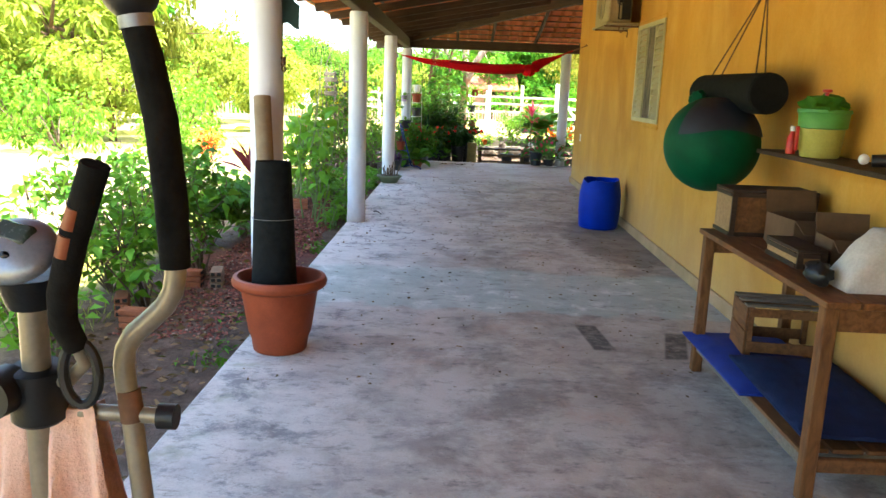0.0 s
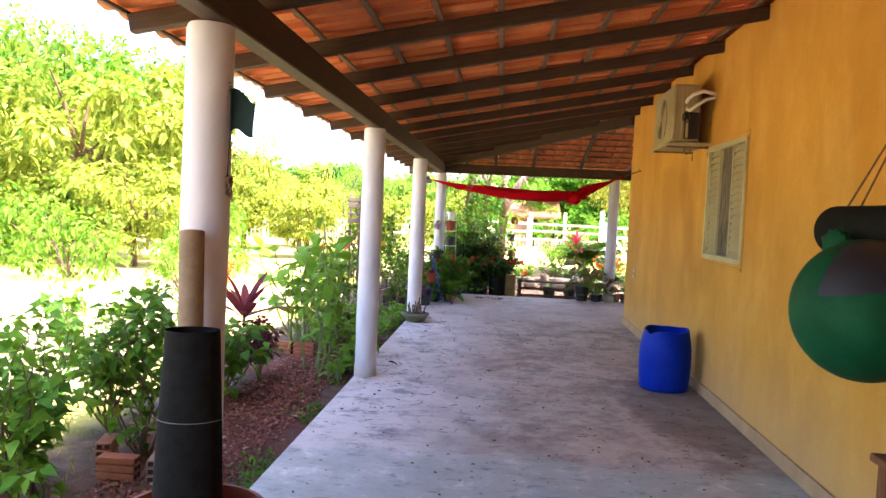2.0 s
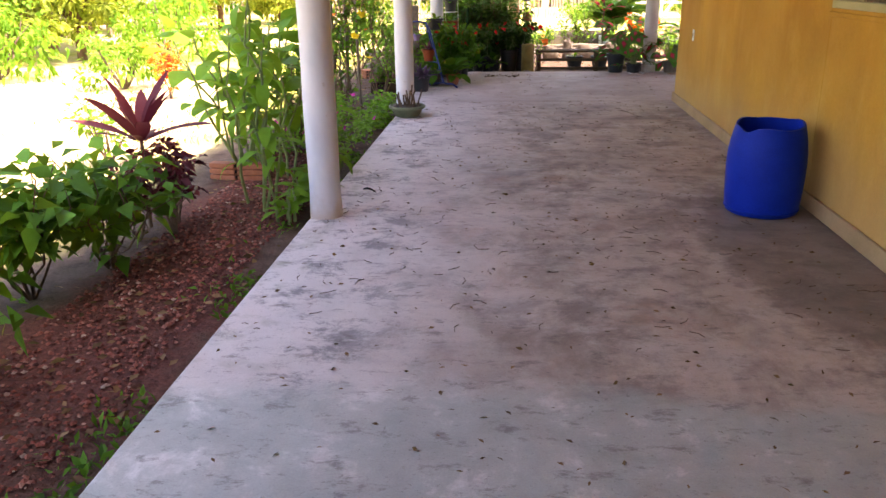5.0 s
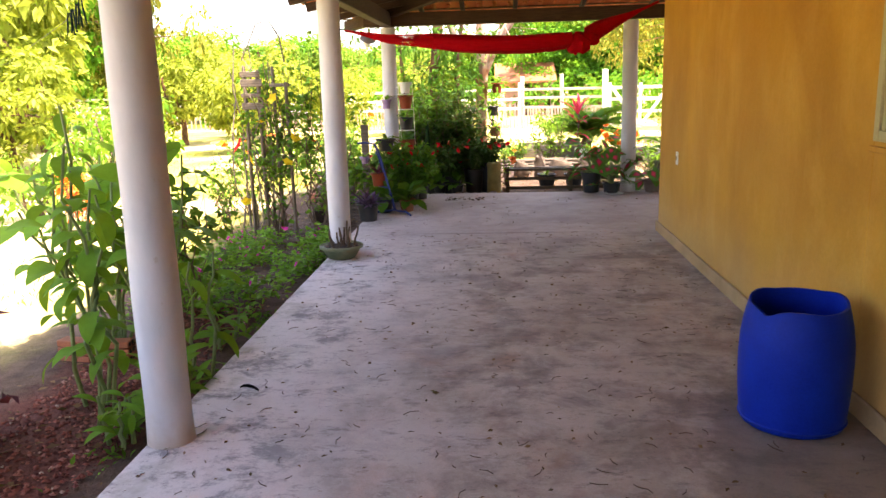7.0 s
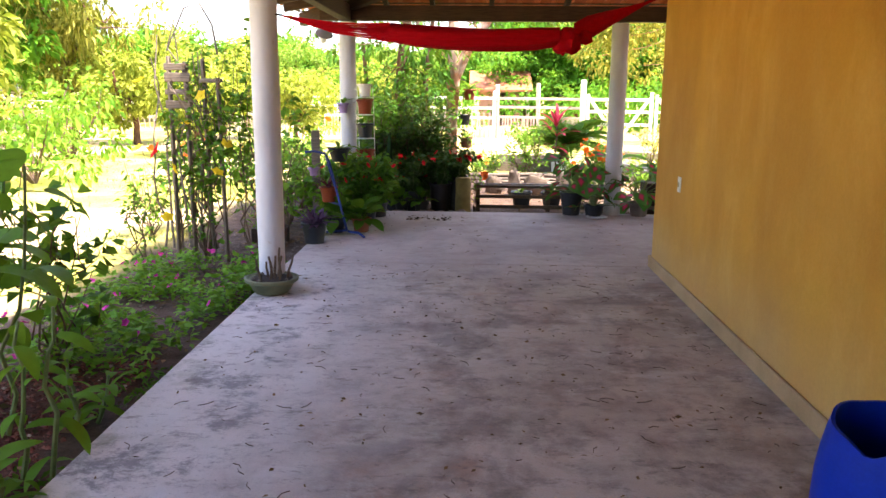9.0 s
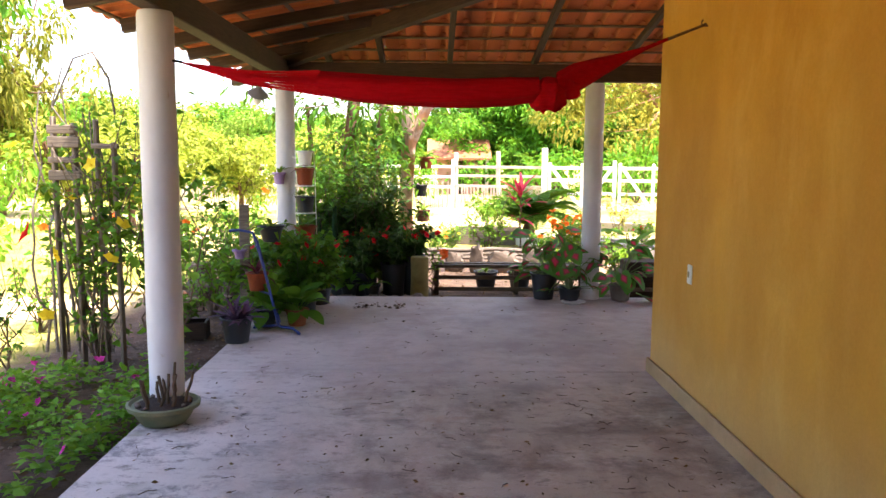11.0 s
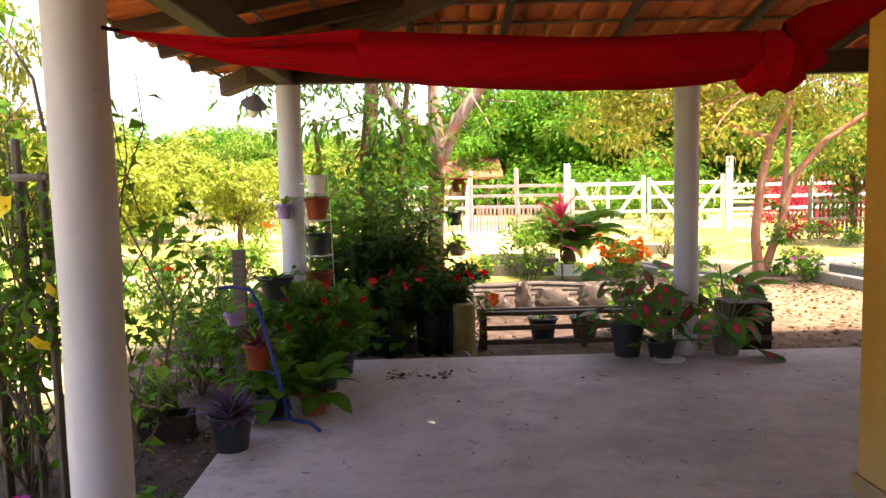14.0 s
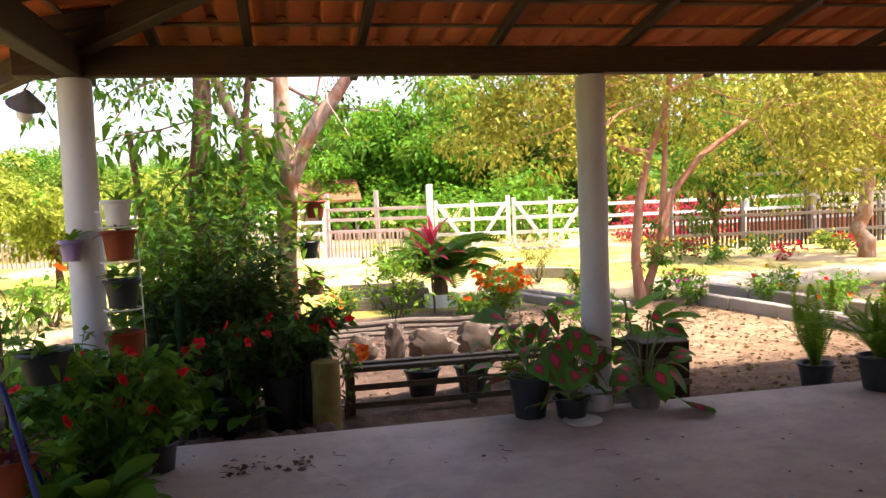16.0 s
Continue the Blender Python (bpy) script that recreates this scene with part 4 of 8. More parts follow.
def switch():
    t = thing("light_switch", "cream plastic light switch plate on the ochre wall", "switch", (WX - 0.001, 13.66, 0.87))
    part("plate", Geo().box((-0.010, -0.038, -0.062), (0, 0.038, 0.062), 0.004), M["white"], t)
    part("rocker", Geo().box((-0.017, -0.012, -0.02), (-0.010, 0.012, 0.02), 0.003), M["cream"], t)


switch()


# ---- hammock ----
def hammock():
    L, R = Vector((-1.27, 13.58, 2.16)), Vector((WX - 0.01, 13.55, 2.40))
    t = thing("hammock", "red cloth hammock rolled up and tied between column and wall", "hammock", (0, 13.58, 0))
    o = Vector((0, 13.58, 0))
    body = [Vector((x, y, z)) for x, y, z in ((-0.38, -0.33, 2.01), (-0.18, -0.36, 1.985), (0.05, -0.38, 1.97), (0.28, -0.38, 1.96), (0.5, -0.38, 1.962), (0.7, -0.36, 1.975), (0.86, -0.33, 1.99))]
    g = Geo()
    seg = 36
    vs, fs = [], []
    for i, p in enumerate(body):
        for k in range(seg):
            a = 2 * math.pi * k / seg
            fold = 1 + 0.10 * math.sin(5 * a + i * 0.5) + 0.05 * math.sin(11 * a + i)
            end = 1.0 if 0 < i < len(body) - 1 else 0.86
            vs.append((p.x, p.y + 0.066 * math.cos(a) * fold, p.z + 0.076 * math.sin(a) * fold * end))
    for i in range(len(body) - 1):
        for k in range(seg):
            a, b = i * seg + k, i * seg + (k + 1) % seg
            fs.append((a, b, b + seg, a + seg))
    fs.append(tuple(range(seg))[::-1])
    fs.append(tuple(range((len(body) - 1) * seg, len(body) * seg)))
    part("rolled_cloth", g.add(vs, fs), M["red"], t, "", 60)
    g = Geo().ball((0.92, -0.32, 1.955), 0.095, (1.05, 0.9, 1.0), 24, 14, 0.35)
    g.ball((1.02, -0.28, 2.0), 0.075, (1.2, 0.9, 0.9), 20, 12, 0.35)
    part("knot", g, M["red"], t, "tied bunch of red cloth", 60)
    tail = [(0.97, -0.30, 1.99), (1.07, -0.26, 2.05), (1.22, -0.21, 2.12), (1.38, -0.17, 2.19), (1.52, -0.12, 2.25), (1.66, -0.09, 2.31)]
    g = Geo()
    vs, fs = [], []
    rad = [0.085, 0.085, 0.06, 0.032, 0.012, 0.010]
    for i, p in enumerate(tail):
        for k in range(24):
            a = 2 * math.pi * k / 24
            f = 1 + 0.15 * math.sin(5 * a + i)
            vs.append((p[0], p[1] + rad[i] * 0.7 * math.cos(a) * f, p[2] + rad[i] * math.sin(a) * f))
    for i in range(len(tail) - 1):
        for k in range(24):
            a, b = i * 24 + k, i * 24 + (k + 1) % 24
            fs.append((a, b, b + 24, a + 24))
    part("gathered_end", g.add(vs, fs), M["red"], t, "", 60)
    g = Geo().tube([(1.58, -0.10, 2.28), (1.70, -0.07, 2.325), (WX - 0.012, -0.03, 2.41)], [0.014, 0.010, 0.008], 6)
    part("rope", g, M["rope"], t, "brown rope to the wall hook")
    g = Geo().tube([(WX, -0.03, 2.40), (WX - 0.03, -0.03, 2.40), (WX - 0.04, -0.03, 2.42), (WX - 0.03, -0.03, 2.435)], 0.005, 6)
    part("wall_hook", g, M["rust"], t)
    for k in range(40):
        u = k / 39
        e = (-0.37, -0.33 + 0.055 * math.cos(u * 9), 1.945 + 0.13 * u)
        m = ((e[0] + L.x) / 2, -0.17 + 0.02 * math.cos(u * 9), (e[2] + L.z) / 2 - 0.03 - 0.01 * math.sin(k))
        part("string", Geo().tube([(L.x, 0, L.z), m, e], 0.0042, 4, False), M["red"], t)
    g = Geo().tube([(-1.45, -0.1, 2.16), (-1.35, -0.115, 2.16), (-1.28, -0.05, 2.16), (-1.25, 0, 2.16), (-1.28, 0.07, 2.165)], 0.008, 6)
    part("tie_cord", g, M["black"], t)


hammock()


# ---- drum, big pot ----
def drum():
    t = thing("plastic_drum", "blue plastic drum with a cut open top by the wall", "drum", (1.585, 9.60, 0))
    seg = 48
    prof = [(0.215, 0.0), (0.232, 0.012), (0.238, 0.03), (0.246, 0.12), (0.252, 0.22), (0.254, 0.32), (0.250, 0.42), (0.238, 0.50), (0.226, 0.545), (0.216, 0.575)]
    vs, fs = [], []

    def rim(a):
        return 0.012 * math.sin(a + 0.5) + 0.014 * max(0, math.sin(3 * a + 1.0)) - 0.026 * math.exp(-((a - 3.7) / 0.2) ** 2) + 0.02

    outer = prof
    inner = [(r - 0.012, z) for r, z in prof[::-1]][:-1]
    inner[-1] = (0.2, 0.02)
    ring = outer + inner
    for r, z in ring:
        for k in range(seg):
            a = 2 * math.pi * k / seg
            zz = z + (rim(a) * max(0, (z - 0.48) / 0.095) if z > 0.48 else 0)
            vs.append((r * math.cos(a), r * math.sin(a), zz))
    m = len(ring)
    for i in range(m - 1):
        for k in range(seg):
            a, b = i * seg + k, i * seg + (k + 1) % seg
            fs.append((a, b, b + seg, a + seg))
    fs.append(tuple(range(seg))[::-1])
    fs.append(tuple(range((m - 1) * seg, m * seg)))
    part("barrel", Geo().add(vs, fs), M["blue"], t, "", 50)
    for z, r in ((0.035, 0.241),):
        g = Geo().lathe([(r - 0.006, -0.012), (r + 0.004, 0), (r - 0.006, 0.012)], 40, closed=True)
        part("hoop", g, M["blue"], t, at=pose(0, 0, z))


drum()


def big_pot():
    t = thing("planter_pot", "large terracotta plastic planter pot on the concrete floor", "pot", (-1.235, 4.63, 0))
    prof = [(0.155, 0), (0.163, 0.008), (0.185, 0.15), (0.213, 0.30), (0.235, 0.395), (0.262, 0.40), (0.282, 0.415), (0.288, 0.44), (0.276, 0.465), (0.255, 0.468),
            (0.243, 0.45), (0.228, 0.36), (0.19, 0.12), (0.16, 0.05)]
    part("pot_body", Geo().lathe(prof, 56), M["terracotta"], t, "", 50)
    part("rim_lip", Geo().lathe([(0.236, 0.396), (0.244, 0.39), (0.262, 0.398)], 56, closed=True), M["terracotta"], t)
    part("soil", Geo().lathe([(0.19, 0.12), (0.1, 0.128), (0.01, 0.125)], 24), M["soil"], t)


big_pot()


def mat_roll():
    t = thing("mat_roll", "rolled black rubber mat tied with string standing in the pot", "mat", (-1.268, 4.66, 0.127))
    d = Vector((-0.012, 0.03, 1.05)).normalized()
    q = d.to_track_quat("Z", "Y").to_matrix().to_4x4()
    g = Geo()
    pts = []
    n = 150
    H = 1.015
    vs, fs = [], []
    for i in range(n + 1):
        a = i * 0.42 / 3
        for z, s in ((0, 1.22), (H * 0.33, 1.09), (H * 0.66, 0.98), (H, 0.84)):
            r = (0.062 + 0.0036 * a) * s
            vs.append((r * math.cos(a), r * math.sin(a), z + 0.004 * a * (z > 0) * (1 - s)))
    for i in range(n):
        for k in range(3):
            a = i * 4 + k
            fs.append((a, a + 4, a + 5, a + 1))
    roll = part("roll", g.add(vs, fs), M["rubber"], t, "", 60, at=q)
    part("inner_roll", Geo().tube([(0, 0, 0.01), (0, 0, H - 0.01)], [0.085, 0.066], 20), M["rubber"], t, at=q)
    g = Geo().lathe([(0.1335, 0.7025), (0.135, 0.704), (0.1335, 0.7055), (0.132, 0.704)], 40, closed=True)
    part("tie_string", g, M["string"], t, "pale string round the roll", at=q @ pose(0.0, 0, -0.02))


mat_roll()
t = thing("cardboard_tube", "long tan cardboard tube leaning in the pot behind the mat", "tube", (-1.305, 4.755, 0.127))
q = Vector((-0.12, 0.235, 1.40)).normalized().to_track_quat("Z", "Y").to_matrix().to_4x4()
part("tube_wall", Geo().lathe([(0.053, 0), (0.053, 1.42), (0.052, 1.425), (0.046, 1.425), (0.046, 0.02)], 28), M["card"], t, at=q)
# near-black disc paints the shade down inside the tube
part("tube_end", Geo().lathe([(0.046, 1.30), (0.01, 1.30)], 20), M["dark"], t, at=q)

# a dark cloth cap and cords on the first column
t = thing("cloth_hat", "dark green cloth hat hanging by cords from the column", "hat", (-1.36, 5.14, 1.66))
vs, fs = [], []
for i in range(9):
    for j in range(9):
        u, v = i / 8, j / 8
        vs.append((0.015 + 0.125 * u, 0.02 * math.sin(3 * u + 2 * v), 0.50 - 0.19 * v - 0.04 * u * (1 - v) + 0.02 * math.sin(5 * u)))
for i in range(8):
    for j in range(8):
        fs.append((i * 9 + j, i * 9 + j + 1, i * 9 + j + 10, i * 9 + j + 9))
g = Geo().add(vs, fs)
g.add([(x, y + 0.016, z) for x, y, z in vs], [f[::-1] for f in fs])
part("brim", g, M["cloth_green"], t)
for dx in (0.0, 0.022):
    part("cord", Geo().tube([(dx + 0.008, 0, 0.52), (dx + 0.012, 0, 0.3), (dx + 0.004, 0.004, 0.1)], 0.0035, 5), M["black"], t)
pts = [(0.02 + 0.028 * math.cos(a), 0.012 * math.sin(2 * a), 0.07 + 0.045 * math.sin(1.3 * a)) for a in np.linspace(0, 14, 46)]
part("hanging_cord", Geo().tube(pts, 0.007, 5), M["rope"], t)
part("nail", Geo().tube([(-0.02, 0, 0.525), (0.03, 0, 0.53)], 0.004, 6), M["rust"], t)


# ---- work table and its load ----
def table():
    t = thing("work_table", "rough brown wooden table with a low shelf against the wall", "table", (1.285, 3.0, 0))
    L, D, H = 1.58, 0.56, 0.865
    for x in (0.0, D - 0.06):
        for y in (0.0, L - 0.06):
            part("leg", Geo().box((x, y, 0), (x + 0.058, y + 0.06, H - 0.03), 0.005), M["wood_up"], t)
    for y in (-0.002, L - 0.058):
        part("end_rail", Geo().box((0.06, y + 0.012, H - 0.13), (D - 0.06, y + 0.045, H - 0.035), 0.004), M["wood"], t)
        part("end_rail", Geo().box((0.06, y + 0.012, 0.13), (D - 0.06, y + 0.045, 0.19), 0.004), M["wood"], t)
    for x in (0.012, D - 0.045):
        part("side_rail", Geo().box((x, 0.06, 0.13), (x + 0.03, L - 0.06, 0.19), 0.004), M["stake"], t, "bare greyish rail")
    n = 4
    for k in range(n):
        x = -0.012 + (D + 0.01) * k / n
        part("top_board", Geo().box((x, -0.03, H - 0.029), (x + (D + 0.01) / n - 0.008, L + 0.04 - 0.012 * (k % 2), H), 0.004), M["wood"], t)
    for k in range(4):
        x = 0.0 + 0.145 * k
        part("shelf_board", Geo().box((x, 0.065, 0.191), (x + 0.13, L - 0.065, 0.211), 0.003), M["wood"], t)


table()


def drawer_box(name, label, at, size, face, side, turn=0):
    w, d, h = size
    t = thing(name, label, "box", at, turn)
    e = 0.016
    for lo, hi, m in (((0, 0, 0), (e, d, h), side), ((w - e, 0, 0), (w, d, h), side), ((e, d - e, 0), (w - e, d, h), side),
                      ((e, 0.004, 0), (w - e, 0.004 + e, h), face)):
        part("side", Geo().box(lo, hi, 0.002), M[m], t)
    part("bottom", Geo().box((e, e + 0.004, 0.002), (w - e, d - e, e), 0.002), M[side], t)
    part("lid", Geo().box((-0.006, -0.006, h), (w + 0.006, d + 0.006, h + 0.016), 0.003), M["dark_wood"], t, "dark wooden lid")
    for z in (0.0, h - 0.024):
        part("edge_strip", Geo().box((0.027, -0.006, z), (w - 0.027, 0.0035, z + 0.022), 0.002), M["dark_wood"], t)
        part("edge_strip", Geo().box((-0.008, 0.006, z), (-0.0005, d - 0.002, z + 0.022), 0.002), M["dark_wood"], t)
    for x in (0.0, w - 0.022):
        part("corner_post", Geo().box((x - 0.004, -0.008, 0), (x + 0.026, 0.004, h), 0.002), M["dark_wood"], t)
    return t


drawer_box("wooden_box", "wooden box with a pale end panel on the table", (1.365, 4.38, 0.866), (0.47, 0.27, 0.245), "wood", "ply")


def carton(label, at, size, turn, flap=True, mat="carton"):
    w, d, h = size
    t = thing("cardboard_box", label, "box", at, turn)
    e = 0.006
    for lo, hi in (((0, 0, 0), (w, e, h)), ((0, d - e, 0), (w, d, h)), ((0, e, 0), (e, d - e, h)), ((w - e, e, 0), (w, d - e, h))):
        part("side", Geo().box(lo, hi, 0.0015), M[mat], t)
    part("bottom", Geo().box((e, e, 0.001), (w - e, d - e, e), 0.001), M[mat], t)
    if flap:
        g = Geo().box((0, -0.003, 0), (w, 0.003, h * 0.75), 0.001)
        part("flap", g, M[mat], t, at=pose(0, d, h, -14, 0, 0))
        part("flap", g, M[mat], t, at=pose(0, 0.0, h, 118, 0, 0))
    return t


carton("open brown cardboard box with raised flaps on the table", (1.55, 3.98, 0.866), (0.28, 0.32, 0.16), 4)
carton("open brown cardboard box beside another on the table", (1.58, 3.62, 0.866), (0.25, 0.24, 0.13), -6)
drawer_box("wooden_tray", "small pale wooden drawer lying on the table", (1.40, 3.56, 0.866), (0.13, 0.36, 0.075), "ply", "ply", 0)


def cloth_bag():
    t = thing("cloth_bag", "crumpled white cloth bag on the table top", "bag", (1.42, 3.12, 0.866))
    g = Geo()
    vs, fs = [], []
    n, m = 26, 20
    for i in range(n + 1):
        for j in range(m + 1):
            u, v = i / n, j / m
            x, y = 0.36 * u, 0.22 * v
            prof = (math.sin(math.pi * min(1, u * 1.02)) ** 0.45) * (math.sin(math.pi * v) ** 0.35)
            z = 0.265 * prof * (0.82 + 0.25 * u) + 0.035 * noise.noise((x * 11, y * 11, 1)) * prof + 0.012 * noise.noise((x * 34, y * 34, 2)) * prof
            vs.append((x, y, max(0.001, z)))
    for i in range(n):
        for j in range(m):
            a = i * (m + 1) + j
            fs.append((a, a + m + 1, a + m + 2, a + 1))
    part("bag", g.add(vs, fs), M["bag"], t, "", 60)
    part("dark_cloth", Geo().ball((-0.06, 0.13, 0.05), 0.06, (0.9, 1.2, 0.8), 14, 9, 0.4), M["black"], t, "black cloth bundle under it", 60)


cloth_bag()


def cushion(label, at, size, mat, turn=0):
    w, d, h = size
    t = thing("cushion", label, "cushion", at, turn, "cushions on the shelf")
    vs, fs = [], []
    n, m = 24, 30
    for side in (1, 0):
        for i in range(n + 1):
            for j in range(m + 1):
                u, v = i / n, j / m
                e = (1 - abs(2 * u - 1) ** 6) * (1 - abs(2 * v - 1) ** 6)
                tuft = 0.3 * math.exp(-(((u - 0.5) / 0.12) ** 2 + ((v * 3 % 1 - 0.5) / 0.2) ** 2))
                z = h * (0.35 + 0.65 * e * (1 - tuft)) + 0.008 * noise.noise((u * 9, v * 13, 4)) if side else 0.0
                vs.append((w * u, d * v, z))
    k = (n + 1) * (m + 1)
    for s in (0, 1):
        for i in range(n):
            for j in range(m):
                a = s * k + i * (m + 1) + j
                q = (a, a + m + 1, a + m + 2, a + 1)
                fs.append(q if s == 0 else q[::-1])
    edge = [i * (m + 1) for i in range(n + 1)] + [n * (m + 1) + j for j in range(1, m + 1)] + [i * (m + 1) + m for i in range(n - 1, -1, -1)] + [j for j in range(m - 1, 0, -1)]
    for a, b in zip(edge, edge[1:] + edge[:1]):
        fs.append((a, a + k, b + k, b))
    part("pad", Geo().add(vs, fs), M[mat], t, "", 60)
    line = [(0.0, 0.0, h * 0.2), (w, 0, h * 0.2), (w, d, h * 0.2), (0, d, h * 0.2), (0, 0, h * 0.2)]
    part("piping", Geo().tube(line, 0.005, 5), M[mat], t)


cushion("flat royal blue cloth cushion on the low shelf", (1.235, 3.62, 0.212), (0.56, 0.99, 0.035), "royal")
cushion("navy blue quilted cushion on the low shelf", (1.30, 3.08, 0.250), (0.53, 1.0, 0.05), "navy", -2)


def crate():
    t = thing("wooden_crate", "small slatted wooden crate lying on the cushions", "crate", (1.42, 4.13, 0.252), -6)
    w, d, h = 0.42, 0.30, 0.27
    for z in (0.0, 0.138):
        part("slat", Geo().box((0, 0.0, z), (0.012, d, z + 0.13), 0.002), M["wood"], t)
    for x in (0.014, w - 0.03):
        for y in (0.0, d - 0.03):
            part("post", Geo().box((x, y, 0), (x + 0.03, y + 0.03, h), 0.002), M["wood"], t)
    for y in (0.0, 0.13, d - 0.06):
        part("slat", Geo().box((0.0, y, h), (w, y + 0.06, h + 0.012), 0.002), M["grey_wood"], t)
    for y in (-0.012, d):
        part("slat", Geo().box((0.014, y, 0.02), (w, y + 0.012, 0.08), 0.002), M["wood"], t)
        part("slat", Geo().box((0.014, y, h - 0.05), (w, y + 0.012, h - 0.004), 0.002), M["wood"], t)


crate()


def shelf():
    t = thing("wall_shelf", "dark brown wooden board shelf on the ochre wall", "shelf", (1.628, 2.9, 1.308))
    part("board", Geo().box((0, 0, 0), (0.288, 1.92, 0.026), 0.004), M["dark_wood"], t)
    for y in (0.25,):
        part("bracket", Geo().box((0.26, y, -0.16), (0.288, y + 0.03, -0.001), 0.003), M["dark_wood"], t)
        part("bracket", Geo().box((0.05, y, -0.03), (0.26, y + 0.03, -0.001), 0.003), M["dark_wood"], t)


shelf()


def bucket():
    t = thing("lidded_bucket", "green translucent bucket of yellow stuff with a bag over it", "bucket", (1.735, 4.22, 1.335))
    part("bucket_body", Geo().lathe([(0.092, 0), (0.098, 0.01), (0.115, 0.2), (0.117, 0.215), (0.108, 0.215), (0.09, 0.02)], 30), M["yellow"], t)
    part("band", Geo().lathe([(0.113, 0.15), (0.121, 0.155), (0.126, 0.225), (0.134, 0.235), (0.132, 0.25), (0.112, 0.25)], 30), M["lime"], t, "green rim band")
    part("bag_cover", Geo().ball((0, 0, 0.265), 0.115, (1, 1, 0.5), 24, 12, 0.5), M["l_shrub"], t, "crumpled green plastic over the top", 60)
    part("knob", Geo().lathe([(0.012, 0.31), (0.01, 0.335), (0.024, 0.34), (0.024, 0.352), (0.008, 0.355)], 14), M["red_plastic"], t, "red knob")
    part("handle", Geo().box((-0.135, -0.01, 0.03), (-0.12, 0.015, 0.16), 0.004), M["red_plastic"], t, "red handle")


bucket()
t = thing("bottle", "small red plastic bottle on the wall shelf", "bottle", (1.665, 4.42, 1.335))
part("bottle_body", Geo().lathe([(0.024, 0), (0.026, 0.01), (0.026, 0.09), (0.012, 0.115), (0.012, 0.125)], 16), M["red_plastic"], t)
part("cap", Geo().lathe([(0.014, 0.125), (0.014, 0.15), (0.01, 0.153)], 12), M["white"], t)
t = thing("torch", "black torch with a pale round head lying on shelf", "torch", (1.63, 3.52, 1.335))
part("torch_body", Geo().tube([(0.03, 0.02, 0.04), (0.10, -0.01, 0.045), (0.22, -0.06, 0.05)], [0.028, 0.03, 0.04], 12), M["black"], t)
part("torch_head", Geo().ball((0.0, 0.03, 0.045), 0.024, (1, 1, 1), 14, 10), M["white"], t, "white round lens")


# ---- hung ball and roll ----
def ball_and_roll():
    t = thing("exercise_ball", "green and dark exercise ball in a net hung on the wall", "ball", (1.45, 5.12, 1.33))
    part("ball_skin", Geo().ball((0, 0, 0), 0.305, (0.98, 1, 0.99), 44, 26), M["ball"], t)
    g = Geo()
    vs, fs = [], []
    for i in range(9):
        for k in range(25):
            a = math.radians(-150 + 150 * k / 24)
            e = math.radians(16 + 56 * i / 8 + 4 * math.sin(3 * a))
            r = 0.309
            vs.append((r * math.cos(e) * math.cos(a), r * math.cos(e) * math.sin(a), r * math.sin(e)))
    for i in range(8):
        for k in range(24):
            a = i * 25 + k
            fs.append((a, a + 1, a + 26, a + 25))
    part("dark_panel", g.add(vs, fs), M["ball_dark"], t, "dark grey upper panel", 60)
    g = Geo().ball((-0.06, 0.18, 0.27), 0.07, (0.8, 1.2, 1), 16, 10, 0.3)
    part("net_knot", g, M["ball"], t, "gathered green net")
    r = thing("foam_roll", "black foam mat roll hung by cords beside the ball", "roll", (1.625, 4.72, 1.66))
    part("roll", Geo().lathe([(0.02, 0.0), (0.112, 0.0), (0.122, 0.01), (0.122, 1.02), (0.112, 1.03), (0.02, 1.03)], 36), M["rubber"], r, at=pose(0, 0, 0, -90, 0, 3))
    for (x, y, z) in ((0.02, 0.98, 0.10), (-0.06, 0.95, 0.09), (0.02, 0.30, 0.11), (0.06, 0.25, 0.10)):
        part("cord", Geo().tube([(0.275, 0.96, 0.73), (x, y, z)], 0.0055, 5), M["rope"], r)
    part("hook", Geo().tube([(0.29, 0.96, 0.74), (0.265, 0.96, 0.735), (0.26, 0.96, 0.76), (0.275, 0.96, 0.82)], 0.006, 6), M["rust"], r)


ball_and_roll()


